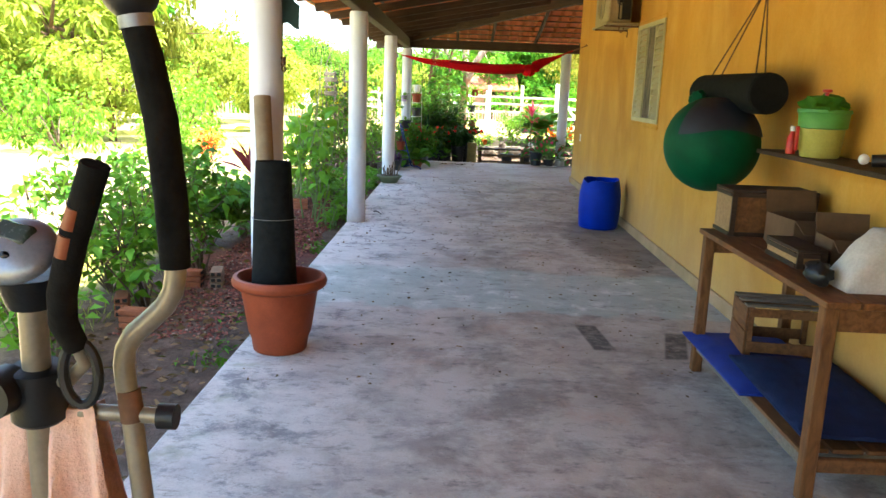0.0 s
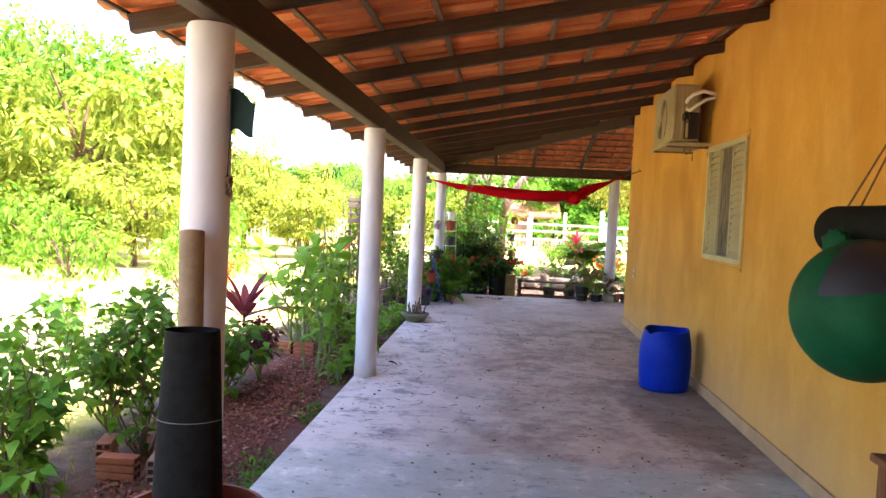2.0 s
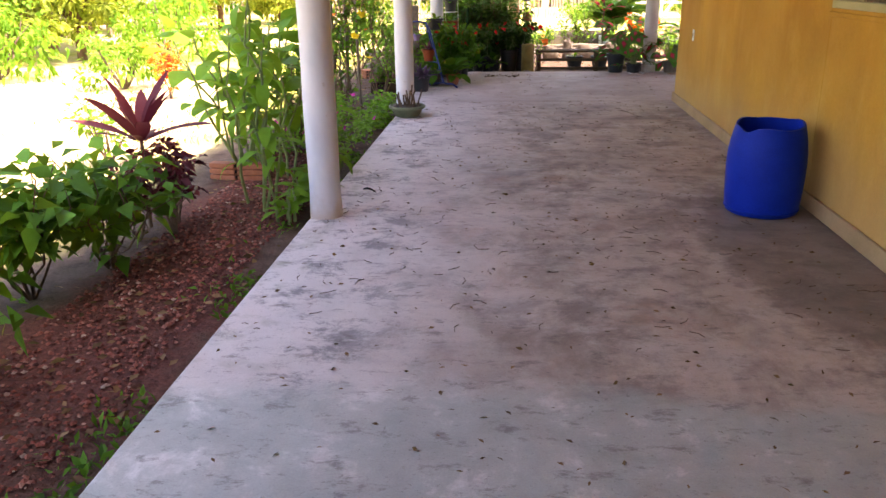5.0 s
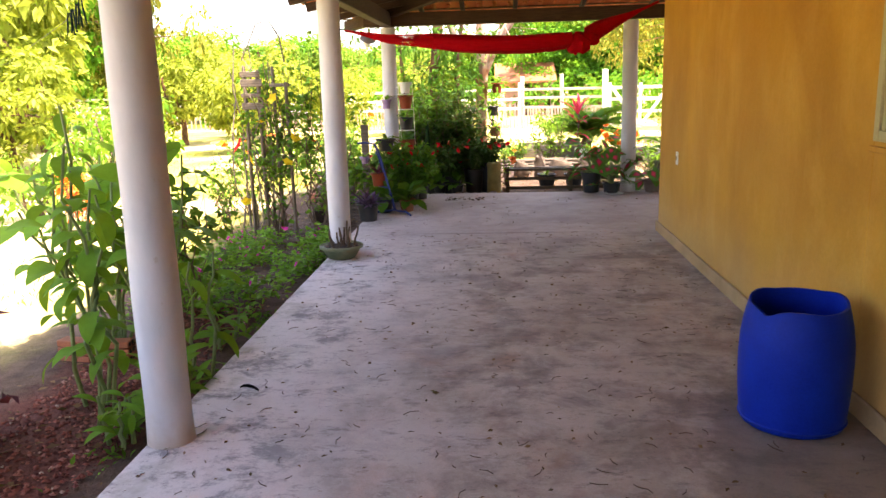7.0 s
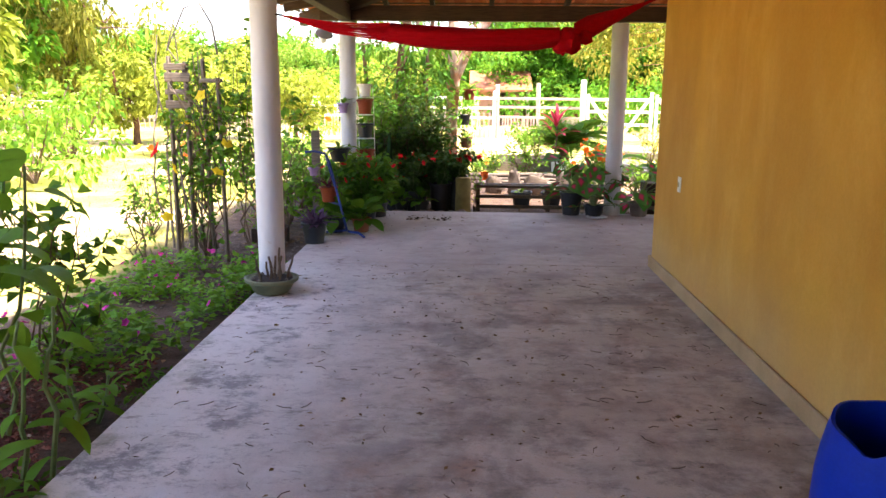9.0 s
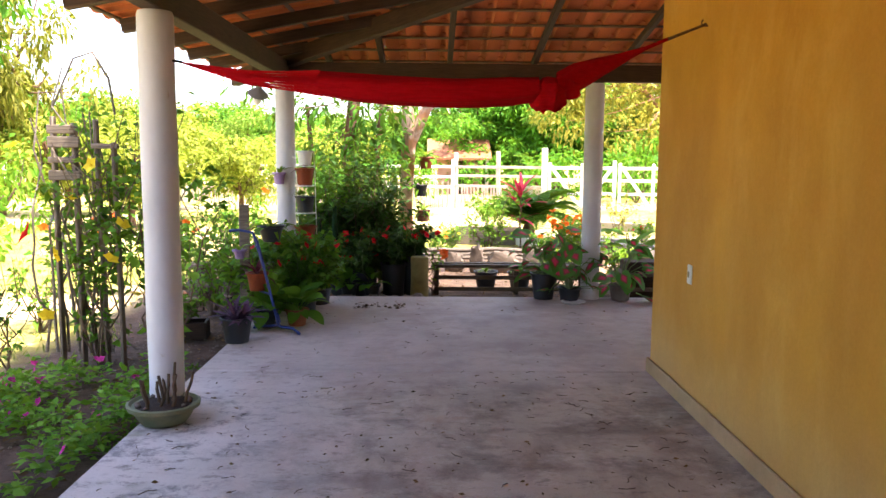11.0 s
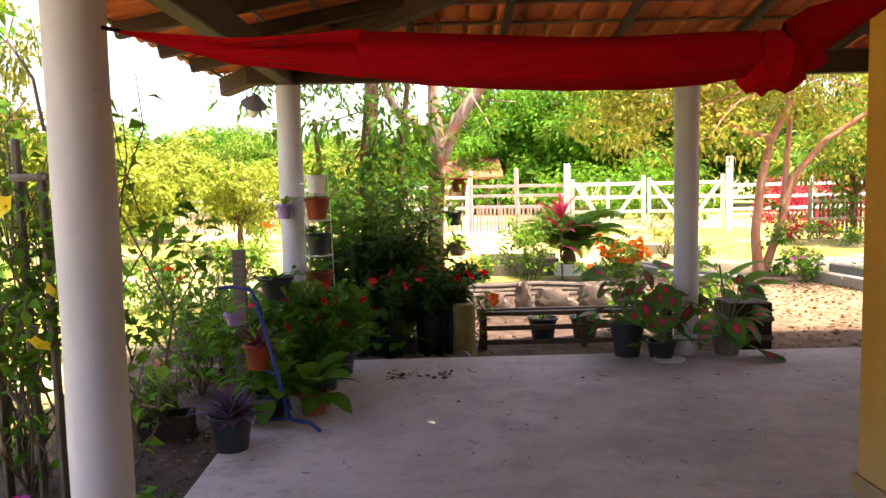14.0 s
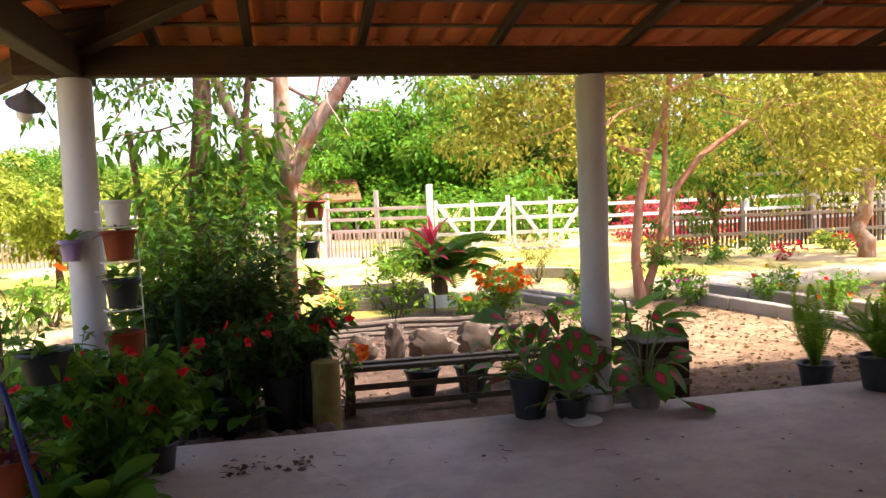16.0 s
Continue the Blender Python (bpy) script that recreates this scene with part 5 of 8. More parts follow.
# ---- elliptical trainer ----
def trainer():
    t = thing("elliptical_trainer", "champagne steel elliptical trainer with black grips and a draped towel", "exercise machine", (-0.845, 1.12, 0))
    part("front_foot", Geo().tube([(-0.28, 0.10, 0.04), (0.30, 0.10, 0.04)], 0.03, 12), M["steel"], t)
    part("rear_foot", Geo().tube([(-0.25, -1.15, 0.04), (0.25, -1.15, 0.04)], 0.03, 12), M["steel"], t)
    part("base_beam", Geo().box((-0.03, -1.15, 0.05), (0.03, 0.12, 0.11), 0.01), M["steel"], t)
    part("housing", Geo().lathe([(0.05, -0.08), (0.25, -0.08), (0.27, -0.05), (0.27, 0.05), (0.25, 0.08), (0.05, 0.08)], 32), M["black"], t, at=pose(0, -0.28, 0.38, 0, 90, 0))
    part("mast", Geo().tube([(0.03, 0.06, 0.08), (0.035, 0.05, 0.6), (0.04, 0.02, 1.0), (0.05, 0.0, 1.30)], [0.027, 0.024, 0.0215, 0.020], 20), M["steel"], t)
    part("clamp", Geo().tube([(0.0435, 0.014, 1.10), (0.0437, 0.0135, 1.104), (0.0463, 0.0085, 1.182), (0.0465, 0.008, 1.186)], [0.036, 0.041, 0.041, 0.036], 24), M["black"], t, "black clamp collar")
    part("clamp_knob", Geo().tube([(0.01, 0.0, 1.155), (0.005, -0.055, 1.155)], [0.036, 0.033], 20), M["black"], t)
    con = part("console", Geo().ball((0, 0, 0.055), 0.1, (1.15, 0.95, 0.45), 28, 16), M["silver"], t, "silver display console", 60, at=pose(0.060, -0.02, 1.350, 42, 6, -22) @ Matrix.Diagonal((0.60, 0.58, 0.60, 1)))
    part("screen", Geo().box((-0.05, 0.0, 0.07), (0.055, 0.055, 0.102), 0.006), M["lcd"], con, "grey blank display")
    for x in (-0.03, 0.0, 0.03):
        part("button", Geo().ball((x, -0.035, 0.094), 0.014, (1.1, 0.7, 0.5), 10, 6), M["black"], con)
    part("console_neck", Geo().tube([(0.05, 0.0, 1.285), (0.052, -0.005, 1.335)], [0.034, 0.050], 20), M["black"], t)
    # fixed hand bar with foam
    part("hand_bar", Geo().tube([(0.127, -0.03, 1.235), (0.121, -0.05, 1.275), (0.127, -0.06, 1.32), (0.152, -0.07, 1.40), (0.193, -0.08, 1.505)], [0.018, 0.02, 0.02, 0.02, 0.02], 14), M["foam"], t, "black foam hand bar")
    part("pulse_plate", Geo().tube([(0.155, -0.084, 1.418), (0.165, -0.087, 1.446)], [0.0115, 0.0105], 10), M["orange"], t, "orange pulse plate")
    part("pulse_plate", Geo().tube([(0.141, -0.081, 1.378), (0.151, -0.083, 1.408)], [0.0105, 0.0115], 10), M["orange"], t, "orange pulse plate")
    part("bar_stub", Geo().tube([(0.128, -0.03, 1.238), (0.135, -0.02, 1.205), (0.10, 0.0, 1.17), (0.045, 0.01, 1.16)], 0.011, 12), M["steel"], t)
    pts = [(0.132 + 0.026 * math.cos(a), -0.03, 1.192 + 0.048 * math.sin(a)) for a in np.linspace(0, 6.3, 24)]
    part("cable_loop", Geo().tube(pts, 0.008, 8, False), M["black"], t)
    # moving arm
    arm = [(0.215, 0.02, 0.55), (0.196, 0.02, 0.95), (0.184, 0.02, 1.09), (0.176, 0.02, 1.155), (0.174, 0.02, 1.19), (0.178, 0.02, 1.216), (0.192, 0.02, 1.24), (0.218, 0.02, 1.263), (0.240, 0.02, 1.285), (0.253, 0.02, 1.308), (0.258, 0.02, 1.335), (0.258, 0.02, 1.36)]
    part("arm_tube", Geo().tube(arm, 0.016, 16), M["steel"], t)
    grip = [(0.258, 0.02, 1.345), (0.255, 0.02, 1.44), (0.244, 0.02, 1.56), (0.226, 0.02, 1.65), (0.214, 0.02, 1.692)]
    part("arm_grip", Geo().tube(grip, [0.022, 0.024, 0.024, 0.023, 0.022], 16), M["foam"], t, "black foam grip")
    part("grip_band", Geo().tube([(0.215, 0.02, 1.686), (0.212, 0.02, 1.703)], [0.024, 0.024], 14), M["silver"], t)
    part("grip_cap", Geo().ball((0.207, 0.02, 1.734), 0.04, (1, 0.9, 0.95), 16, 12), M["black"], t)
    part("collar", Geo().tube([(0.184, 0.02, 1.10), (0.179, 0.02, 1.15)], [0.0185, 0.0175], 16), M["rust"], t, "rusty collar")
    part("axle", Geo().tube([(0.03, 0.03, 1.108), (0.235, 0.02, 1.108)], 0.013, 12), M["steel"], t)
    part("axle_cap", Geo().tube([(0.225, 0.02, 1.108), (0.252, 0.02, 1.108)], 0.02, 14), M["black"], t)
    for x in (0.215, -0.16):
        part("pedal_bar", Geo().tube([(x, 0.02, 0.56), (x, -0.5, 0.26), (x, -1.0, 0.22)], 0.018, 10), M["steel"], t)
        part("pedal", Geo().box((x - 0.06, -0.75, 0.25), (x + 0.06, -0.40, 0.285), 0.015), M["black"], t)
    part("arm_tube", Geo().tube([(-0.16, 0.02, 0.55), (-0.17, 0.02, 1.1), (-0.15, 0.02, 1.2), (-0.20, 0.02, 1.30)], 0.016, 14), M["steel"], t)
    part("arm_grip", Geo().tube([(-0.20, 0.02, 1.29), (-0.20, 0.02, 1.5), (-0.17, 0.02, 1.73)], 0.023, 14), M["foam"], t, "black foam grip")
    tw = thing("towel", "peach pink towel draped over the trainer's cross bar", "towel", (-0.83, 1.12, 0))
    vs, fs = [], []
    n, m = 30, 22
    for i in range(n + 1):
        u = i / n
        x = -0.08 + 0.20 * u
        for j in range(m + 1):
            v = j / m
            a = (v - 0.5) * 2
            hang = abs(a)
            z = 1.128 - 0.30 * max(0, hang - 0.08) - 0.01 * hang
            y = 0.03 - math.copysign(0.018 + 0.012 * hang, a) + 0.030 * math.sin(17 * u + 2 * a) * hang + 0.012 * math.sin(31 * u + a) * hang
            vs.append((x * (0.75 + 0.4 * hang) + 0.02, y, z + 0.012 * math.sin(6 * u) * (1 - hang)))
    for i in range(n):
        for j in range(m):
            a = i * (m + 1) + j
            fs.append((a, a + m + 1, a + m + 2, a + 1))
    part("cloth", Geo().add(vs, fs), M["towel"], tw, "", 60)


trainer()


# ---- bowl with cut stems ----
def bowl():
    t = thing("planter_bowl", "green mossy bowl of cut stems at the column foot", "pot", (-1.345, 13.34, 0))
    part("bowl_body", Geo().lathe([(0.12, 0), (0.13, 0.005), (0.15, 0.03), (0.185, 0.09), (0.21, 0.10), (0.215, 0.125), (0.20, 0.13), (0.185, 0.115)], 36), M["bowl"], t)
    part("soil", Geo().lathe([(0.185, 0.113), (0.1, 0.122), (0.01, 0.12)], 20), M["soil"], t)
    for k in range(9):
        a = k * 2.4
        r = 0.03 + 0.11 * (k / 9)
        h = rng.uniform(0.1, 0.26)
        part("cut_stem", Geo().tube(limb((r * math.cos(a), r * math.sin(a) - 0.02, 0.11), (r * 1.4 * math.cos(a), r * 1.4 * math.sin(a) - 0.02, 0.11 + h), 0.1, 3), [0.012, 0.011, 0.010, 0.009], 6), M["twig"], t)
    for k in range(14):
        a = rng.uniform(0, 6.28)
        part("pebble", Geo().ball((0.15 * math.cos(a), 0.15 * math.sin(a), 0.125), rng.uniform(0.012, 0.02), (1, 1.2, 0.7), 8, 6), M["stone"], t)


bowl()


# ---- garden: trees ----
def crown_cloud(t, centers, radius, per, leaf, width, mat, droop=0.35, out=None, name="crown", flat=0.75):
    pts, dirs = [], []
    for c in centers:
        r = radius * rng.uniform(0.6, 1.25)
        q = rng.normal(size=(per, 3))
        q /= np.linalg.norm(q, axis=1, keepdims=True)
        rad = rng.uniform(0.15, 1, (per, 1)) ** 0.5
        p = q * rad * r * np.array([1, 1, flat])
        pts.append(p + np.array(c))
        d = q + rng.normal(size=(per, 3)) * 0.6
        d[:, 2] -= 0.2
        dirs.append(d)
    return leaf_cloud(name, np.concatenate(pts), np.concatenate(dirs), leaf, width, M[mat], t, 0.2, droop)


def broad_tree(name, label, at, height, spread, trunk_h, trunk_r, clumps, per, leaf, width, mat, bark="bark", forks=4, lean=(0, 0), group="", low=0.45, clump_r=None):
    """Tapered trunk, forking limbs, and a ragged crown of leaf clumps."""
    t = thing(name, label, "tree", at, 0, group)
    g = Geo()
    top = Vector((lean[0], lean[1], trunk_h))
    line = limb((0, 0, -0.05), top, 0.08, 6)
    g.tube(line, [trunk_r * (1.25 - 0.5 * i / 6) for i in range(7)], 10)
    ends = []
    for k in range(forks):
        a = 2 * math.pi * (k + rng.uniform(0, 0.5)) / forks
        r = spread * rng.uniform(0.45, 0.8)
        e = top + Vector((r * math.cos(a), r * math.sin(a), (height - trunk_h) * rng.uniform(0.45, 0.85)))
        b = limb(top, e, 0.18, 5)
        g.tube(b, [trunk_r * 0.7 * (1 - 0.75 * i / 5) for i in range(6)], 7)
        for i in (2, 3, 4, 5):
            ends.append(b[i])
        for _ in range(3):
            i = int(rng.integers(2, 5))
            s = b[i] + Vector(rng.normal(size=3)) * spread * 0.35
            g.tube(limb(b[i], s, 0.15, 3), [trunk_r * 0.22, trunk_r * 0.16, trunk_r * 0.1, trunk_r * 0.05], 5)
            ends.append(s)
    part("trunk", g, M[bark], t)
    centers = []
    zc = (height + trunk_h * 0.8) / 2
    while len(centers) < clumps:
        if rng.uniform() < 0.5:
            e = ends[int(rng.integers(len(ends)))]
            c = np.array(e) + rng.normal(size=3) * spread * 0.15
        else:
            q = rng.normal(size=3)
            q /= np.linalg.norm(q)
            c = np.array([lean[0], lean[1], zc]) + q * np.array([spread, spread, (height - trunk_h * 0.8) / 2]) * rng.uniform(0.55, 1.0)
        if c[2] > trunk_h * low:
            centers.append(c)
    crown_cloud(t, centers, clump_r or spread * 0.28, per, leaf, width, mat)
    return t


def conifer_bush(at, h, r, mat, label, n=900, leaf=0.2, name="bush", group=""):
    """A dense bush: short stems under a ragged leaf mass reaching the ground."""
    t = thing(name, label, "bush", at, 0, group)
    g = Geo()
    cs = []
    for k in range(7):
        a = k * 0.9 + rng.uniform(0, 0.5)
        e = (r * 0.6 * math.cos(a), r * 0.6 * math.sin(a), h * rng.uniform(0.45, 0.85))
        g.tube(limb((0, 0, -0.03), e, 0.12, 4), [0.03, 0.025, 0.02, 0.014, 0.008], 5)
        cs.append(e)
        cs.append((r * 0.75 * math.cos(a + 0.4), r * 0.75 * math.sin(a + 0.4), h * rng.uniform(0.15, 0.5)))
    part("woody_stem", g, M["twig"], t)
    crown_cloud(t, cs, r * 0.42, n // len(cs), leaf, leaf * 0.5, mat, name="foliage", flat=0.9)
    return t


# woods behind the fences: a few tree shapes, repeated
variants = []
for i, (mat, h, s) in enumerate((("l_far", 8.0, 3.4), ("l_tree", 9.5, 3.6), ("l_yellow", 6.0, 2.6), ("l_far", 6.5, 3.4), ("l_olive", 7.5, 3.2))):
    pos = ((-13.5, 29, -0.1), (-18, 33, -0.1), (-11.4, 23, -0.1), (4, 58, -0.1), (-19.0, 38, -0.1))[i]
    variants.append(broad_tree("tree", "tall leafy green tree at the garden's far edge" if i != 2 else "low yellowish green garden tree in full sun", pos, h, s, h * 0.26, 0.16, 46, 120, 0.30, 0.14, mat, group="far trees", clump_r=s * 0.27, low=0.5))
spots = []
for k in range(64):
    a = k / 63
    ang = math.radians(-88 + 150 * a)
    for ring in (0, 1):
        dist = (40 + 10 * ring) + rng.uniform(-4, 4)
        if a < 0.34:
            dist *= 0.72
        if ring and k % 2:
            continue
        x, y = dist * math.sin(ang) * 1.1, 12 + dist * math.cos(ang)
        if y > 41.5 or x < -13:
            spots.append((x, y, rng.uniform(0.75, 1.2)))
for k, (x, y, s) in enumerate(spots):
    v = variants[(k * 3 + int(rng.integers(3))) % 5]
    if x > -14:  # bright green woods beyond the white fence
        v = variants[(0, 3, 0, 1, 3)[k % 5]]
    c = copy_thing(v, pose(x, y, -0.12, 0, 0, rng.uniform(0, 360)))
    tall = s * rng.uniform(0.8, 1.05) * (0.72 if y > 45 and x > -18 else 1.0)
    if -0.66 < x / (y - 11.5) < 0.0 and y > 12:  # lower woods north-west of the house
        tall = min(tall, (1.5 + 0.085 * math.hypot(x, y - 11.5)) / (8.0, 9.5, 6.0, 6.5, 7.5)[variants.index(v)])
        s = min(s, 1.5 * tall)
    c.scale = (s, s, tall)
for x, y, s in ((-9.5, 21.0, 0.55), (-12.5, 23.5, 0.6), (-6.9, 27.5, 0.5), (-5.0, 30.5, 0.48), (-10, 31, 0.6), (-15.5, 25, 0.7), (-2.4, 33.5, 0.55), (-8.3, 34, 0.62)):
    c = copy_thing(variants[2], pose(x, y, -0.12, 0, 0, rng.uniform(0, 360)))
    c.scale = (s, s, s * 0.9)
for x, y, s in ((-16.5, 22.5, 0.95), (-19.5, 27.5, 1.05), (-21, 19, 1.1), (-23, 31, 1.05), (-22, 36, 1.1)):
    c = copy_thing(variants[0 if x < -18 else 1], pose(x, y, -0.12, 0, 0, rng.uniform(0, 360)))
    c.scale = (s, s, s)

for x, y, s in ((3.2, 52, 0.95), (6.4, 48, 0.9), (9.6, 50, 1.05), (12.8, 47, 0.95), (16.2, 46, 1.0), (20.5, 44, 0.95)):
    c = copy_thing(variants[0 if x < 10 else 1], pose(x, y, -0.12, 0, 0, rng.uniform(0, 360)))
    c.scale = (s, s, s)
c = copy_thing(variants[4], pose(-11.9, 31.0, -0.12, 0, 0, 40))
c.scale = (0.62, 0.62, 1.05)

# bushes in the middle distance
bushes = [conifer_bush((-6.3, 16.4, -0.1), 1.0, 0.6, "l_light", "loose light green garden bush on the sunny lawn", 700, 0.12, group="garden bushes"),
          conifer_bush((-7.6, 21.0, -0.1), 1.8, 1.1, "l_light", "loose light green garden bush on the sunny lawn", 1000, 0.16, group="garden bushes"),
          conifer_bush((8.5, 40.0, -0.1), 3.0, 1.9, "l_far", "tall bright green bush behind the white fence", 1500, 0.24, group="bushes behind the fence")]
for x, y, s, k in ((-9.2, 17.6, 1.0, 1), (-11.5, 20.2, 1.2, 1), (-4.0, 21.5, 0.8, 0), (-9.5, 26.0, 1.2, 1), (-3.6, 24.8, 0.9, 0), (-13.0, 19.0, 1.3, 1), (-15.5, 16.8, 1.4, 1)):
    c = copy_thing(bushes[k], pose(x, y, -0.11, 0, 0, rng.uniform(0, 360)))
    c.scale = (s, s, s)
for k in range(13):
    c = copy_thing(bushes[2], pose(-22 + 4.1 * k + rng.uniform(-1, 1), 42.5 + rng.uniform(-1, 2.5) + (4 if 5 < k < 7 else 0), -0.11, 0, 0, rng.uniform(0, 360)))
    s = rng.uniform(0.7, 1.15)
    c.scale = (s * 1.2, s, s * 0.9)


# the big tree past the veranda corner
def front_tree():
    t = thing("garden_tree", "forked pale barked garden tree carrying hanging pots, drooping leaves", "tree", (-0.12, 20.35, -0.1))
    g = Geo()
    g.tube([(0, 0, -0.05), (0.01, 0, 0.5), (0.0, 0.02, 1.1), (0.03, 0.02, 1.7), (0.05, 0, 2.1)], [0.15, 0.11, 0.098, 0.105, 0.125], 14)
    A = [(0.05, 0, 2.05), (0.02, 0, 2.5), (0.03, 0.05, 3.1), (0.05, 0.1, 4.2), (0.2, 0.2, 5.4)]
    B = [(0.08, 0, 1.95), (0.30, 0, 2.42), (0.58, 0.0, 2.80), (1.0, 0.05, 3.4), (1.6, 0.2, 4.6)]
    C = [(0.0, 0, 2.2), (-0.22, 0.03, 2.42), (-0.45, 0.05, 2.55), (-0.7, 0.1, 3.2), (-1.2, 0.2, 4.3)]
    g.tube(A, [0.10, 0.086, 0.076, 0.06, 0.035], 12)
    g.tube(B, [0.095, 0.078, 0.07, 0.052, 0.03], 12)
    g.tube(C, [0.07, 0.06, 0.055, 0.045, 0.025], 10)
    centers = []
    for line in (A, B, C):
        for p in line[3:]:
            for _ in range(4):
                e = Vector(p) + Vector((rng.normal() * 1.0, rng.normal() * 0.9, rng.normal() * 0.5 + 0.1))
                g.tube(limb(p, e, 0.12, 3), [0.03, 0.022, 0.015, 0.008], 5)
                centers.append(e)
    twigs = []
    for (x, z, n) in ((-1.6, 2.95, 3), (-1.15, 2.75, 3), (0.75, 2.75, 2), (1.25, 3.0, 3), (1.9, 2.95, 3), (2.4, 3.05, 3), (-0.35, 2.9, 2), (0.35, 2.5, 1), (0.6, 2.2, 1), (-2.2, 2.85, 2)):
        for _ in range(n):
            e = Vector((x + rng.normal() * 0.18, rng.normal() * 0.5, z + rng.normal() * 0.12))
            twigs.append(e)
            g.tube(limb((x * 0.75, 0.1, z + 0.9), e, 0.1, 4), [0.018, 0.014, 0.01, 0.008, 0.005], 4)
    part("trunk", g, M["bark_pale"], t)
    crown_cloud(t, [c for c in centers if c.z > 2.9], 0.62, 230, 0.09, 0.045, "l_tree", 0.2)
    crown_cloud(t, twigs, 0.30, 54, 0.09, 0.042, "l_shrub", 0.35, name="drooping_foliage")
    for x, z, s in ((0.04, 1.62, 1), (0.16, 1.72, 0.8), (-0.05, 2.05, 0.9), (0.2, 2.2, 0.8)):
        rosette(t, (x, -0.15, z), ORCHID, 8, (10, 80), (0.6 * s, 1.1 * s), "orchid_leaf")
    return t


ORCHID = blade_mesh("orchid_leaf", 0.22, 0.035, "l_light", 1.3)
front_tree()


def side_trunks():
    """The thin brown trunks beside it."""
    t = thing("garden_tree", "slim brown trunked tree with dense hanging dark leaves", "tree", (-0.95, 20.2, -0.1))
    g = Geo()
    g.tube([(0, 0, -0.05), (0.05, 0, 0.9), (0.02, 0, 1.8), (0.1, 0.05, 2.7), (0.1, 0.1, 4.2)], [0.13, 0.11, 0.10, 0.09, 0.05], 12)
    g.tube([(0.25, 0.1, -0.05), (0.38, 0.1, 1.0), (0.42, 0.1, 1.9), (0.55, 0.1, 3.0)], [0.06, 0.05, 0.045, 0.03], 10)
    g.tube([(-0.4, 0.0, -0.05), (-0.5, 0.1, 1.2), (-0.6, 0.1, 2.4)], [0.05, 0.04, 0.03], 8)
    cs = []
    for k in range(40):
        z = rng.uniform(0.5, 2.5)
        c = Vector((rng.normal() * 0.42 - 0.05, rng.normal() * 0.3 - 0.2, z))
        cs.append(c)
        if k % 2:
            g.tube(limb((0.03, 0, min(z + 0.3, 2.6)), c, 0.1, 3), [0.014, 0.011, 0.008, 0.005], 4)
    part("trunk", g, M["bark"], t)
    crown_cloud(t, cs, 0.30, 46, 0.13, 0.065, "l_shrub", 0.45, name="foliage")
    cs = [(rng.normal() * 0.9 - 0.3, rng.normal() * 0.5, rng.uniform(3.3, 4.6)) for _ in range(24)]
    crown_cloud(t, cs, 0.45, 140, 0.085, 0.042, "l_tree", 0.2)


side_trunks()


def guava():
    t = thing("garden_tree", "spreading tree with smooth pinkish forked trunks and yellowish leaves", "tree", (5.2, 23.4, -0.1))
    g = Geo()
    lines = [
        ([(0, 0, -0.05), (-0.08, 0, 0.7), (0.0, 0, 1.5), (0.15, 0, 2.2), (0.45, 0.05, 2.75), (0.65, 0.1, 3.6), (0.7, 0.2, 4.6)], [0.10, 0.075, 0.07, 0.065, 0.055, 0.045, 0.02]),
        ([(0.15, 0, 2.25), (-0.15, 0, 2.32), (-0.5, 0.05, 2.5), (-1.0, 0.1, 3.0), (-1.7, 0.2, 3.9)], [0.06, 0.055, 0.05, 0.04, 0.02]),
        ([(0.05, 0.05, -0.05), (0.35, 0.05, 0.8), (0.55, 0.05, 1.6), (1.1, 0.1, 2.2), (2.2, 0.1, 2.9), (3.4, 0.2, 3.8)], [0.08, 0.06, 0.055, 0.048, 0.035, 0.015]),
        ([(0.35, 0.05, 0.8), (0.45, 0.1, 1.6), (0.5, 0.1, 2.4), (0.6, 0.15, 3.4)], [0.055, 0.05, 0.04, 0.025]),
        ([(0.6, 0.1, 3.2), (1.5, 0.1, 3.6), (2.6, 0.2, 4.4)], [0.05, 0.04, 0.02]),
        ([(2.2, 0.1, 2.9), (3.2, 0, 3.0), (4.3, 0, 3.3)], [0.035, 0.028, 0.015]),
    ]
    for pts, rad in lines:
        g.tube(pts, rad, 12)
    cs = []
    for k in range(320):
        x = rng.uniform(-2.7, 6.8)
        z = rng.uniform(1.55 if x > 1.8 else 2.0, 5.2) + 0.04 * abs(x - 1)
        if z < 2.75 and -0.9 < x < 1.2 and rng.uniform() < 0.8:
            continue
        cs.append(Vector((x, rng.normal() * 1.1, z)))
    for k, c in enumerate(cs):
        if k % 2:
            src = Vector((0.65, 0.1, 3.3)) if c.x < 2 else Vector((2.4, 0.1, 3.0))
            g.tube(limb(src.lerp(c, 0.35), c, 0.1, 3), [0.016, 0.012, 0.009, 0.005], 4)
    part("trunk", g, M["bark_pink"], t)
    crown_cloud(t, cs, 0.52, 140, 0.10, 0.048, "l_guava", 0.3)
    vine = [(rng.normal() * 0.14 + 0.3, rng.normal() * 0.1, rng.uniform(0.0, 1.2)) for _ in range(18)]
    crown_cloud(t, vine, 0.13, 26, 0.08, 0.05, "l_shrub", 0.4, name="climbing_foliage")


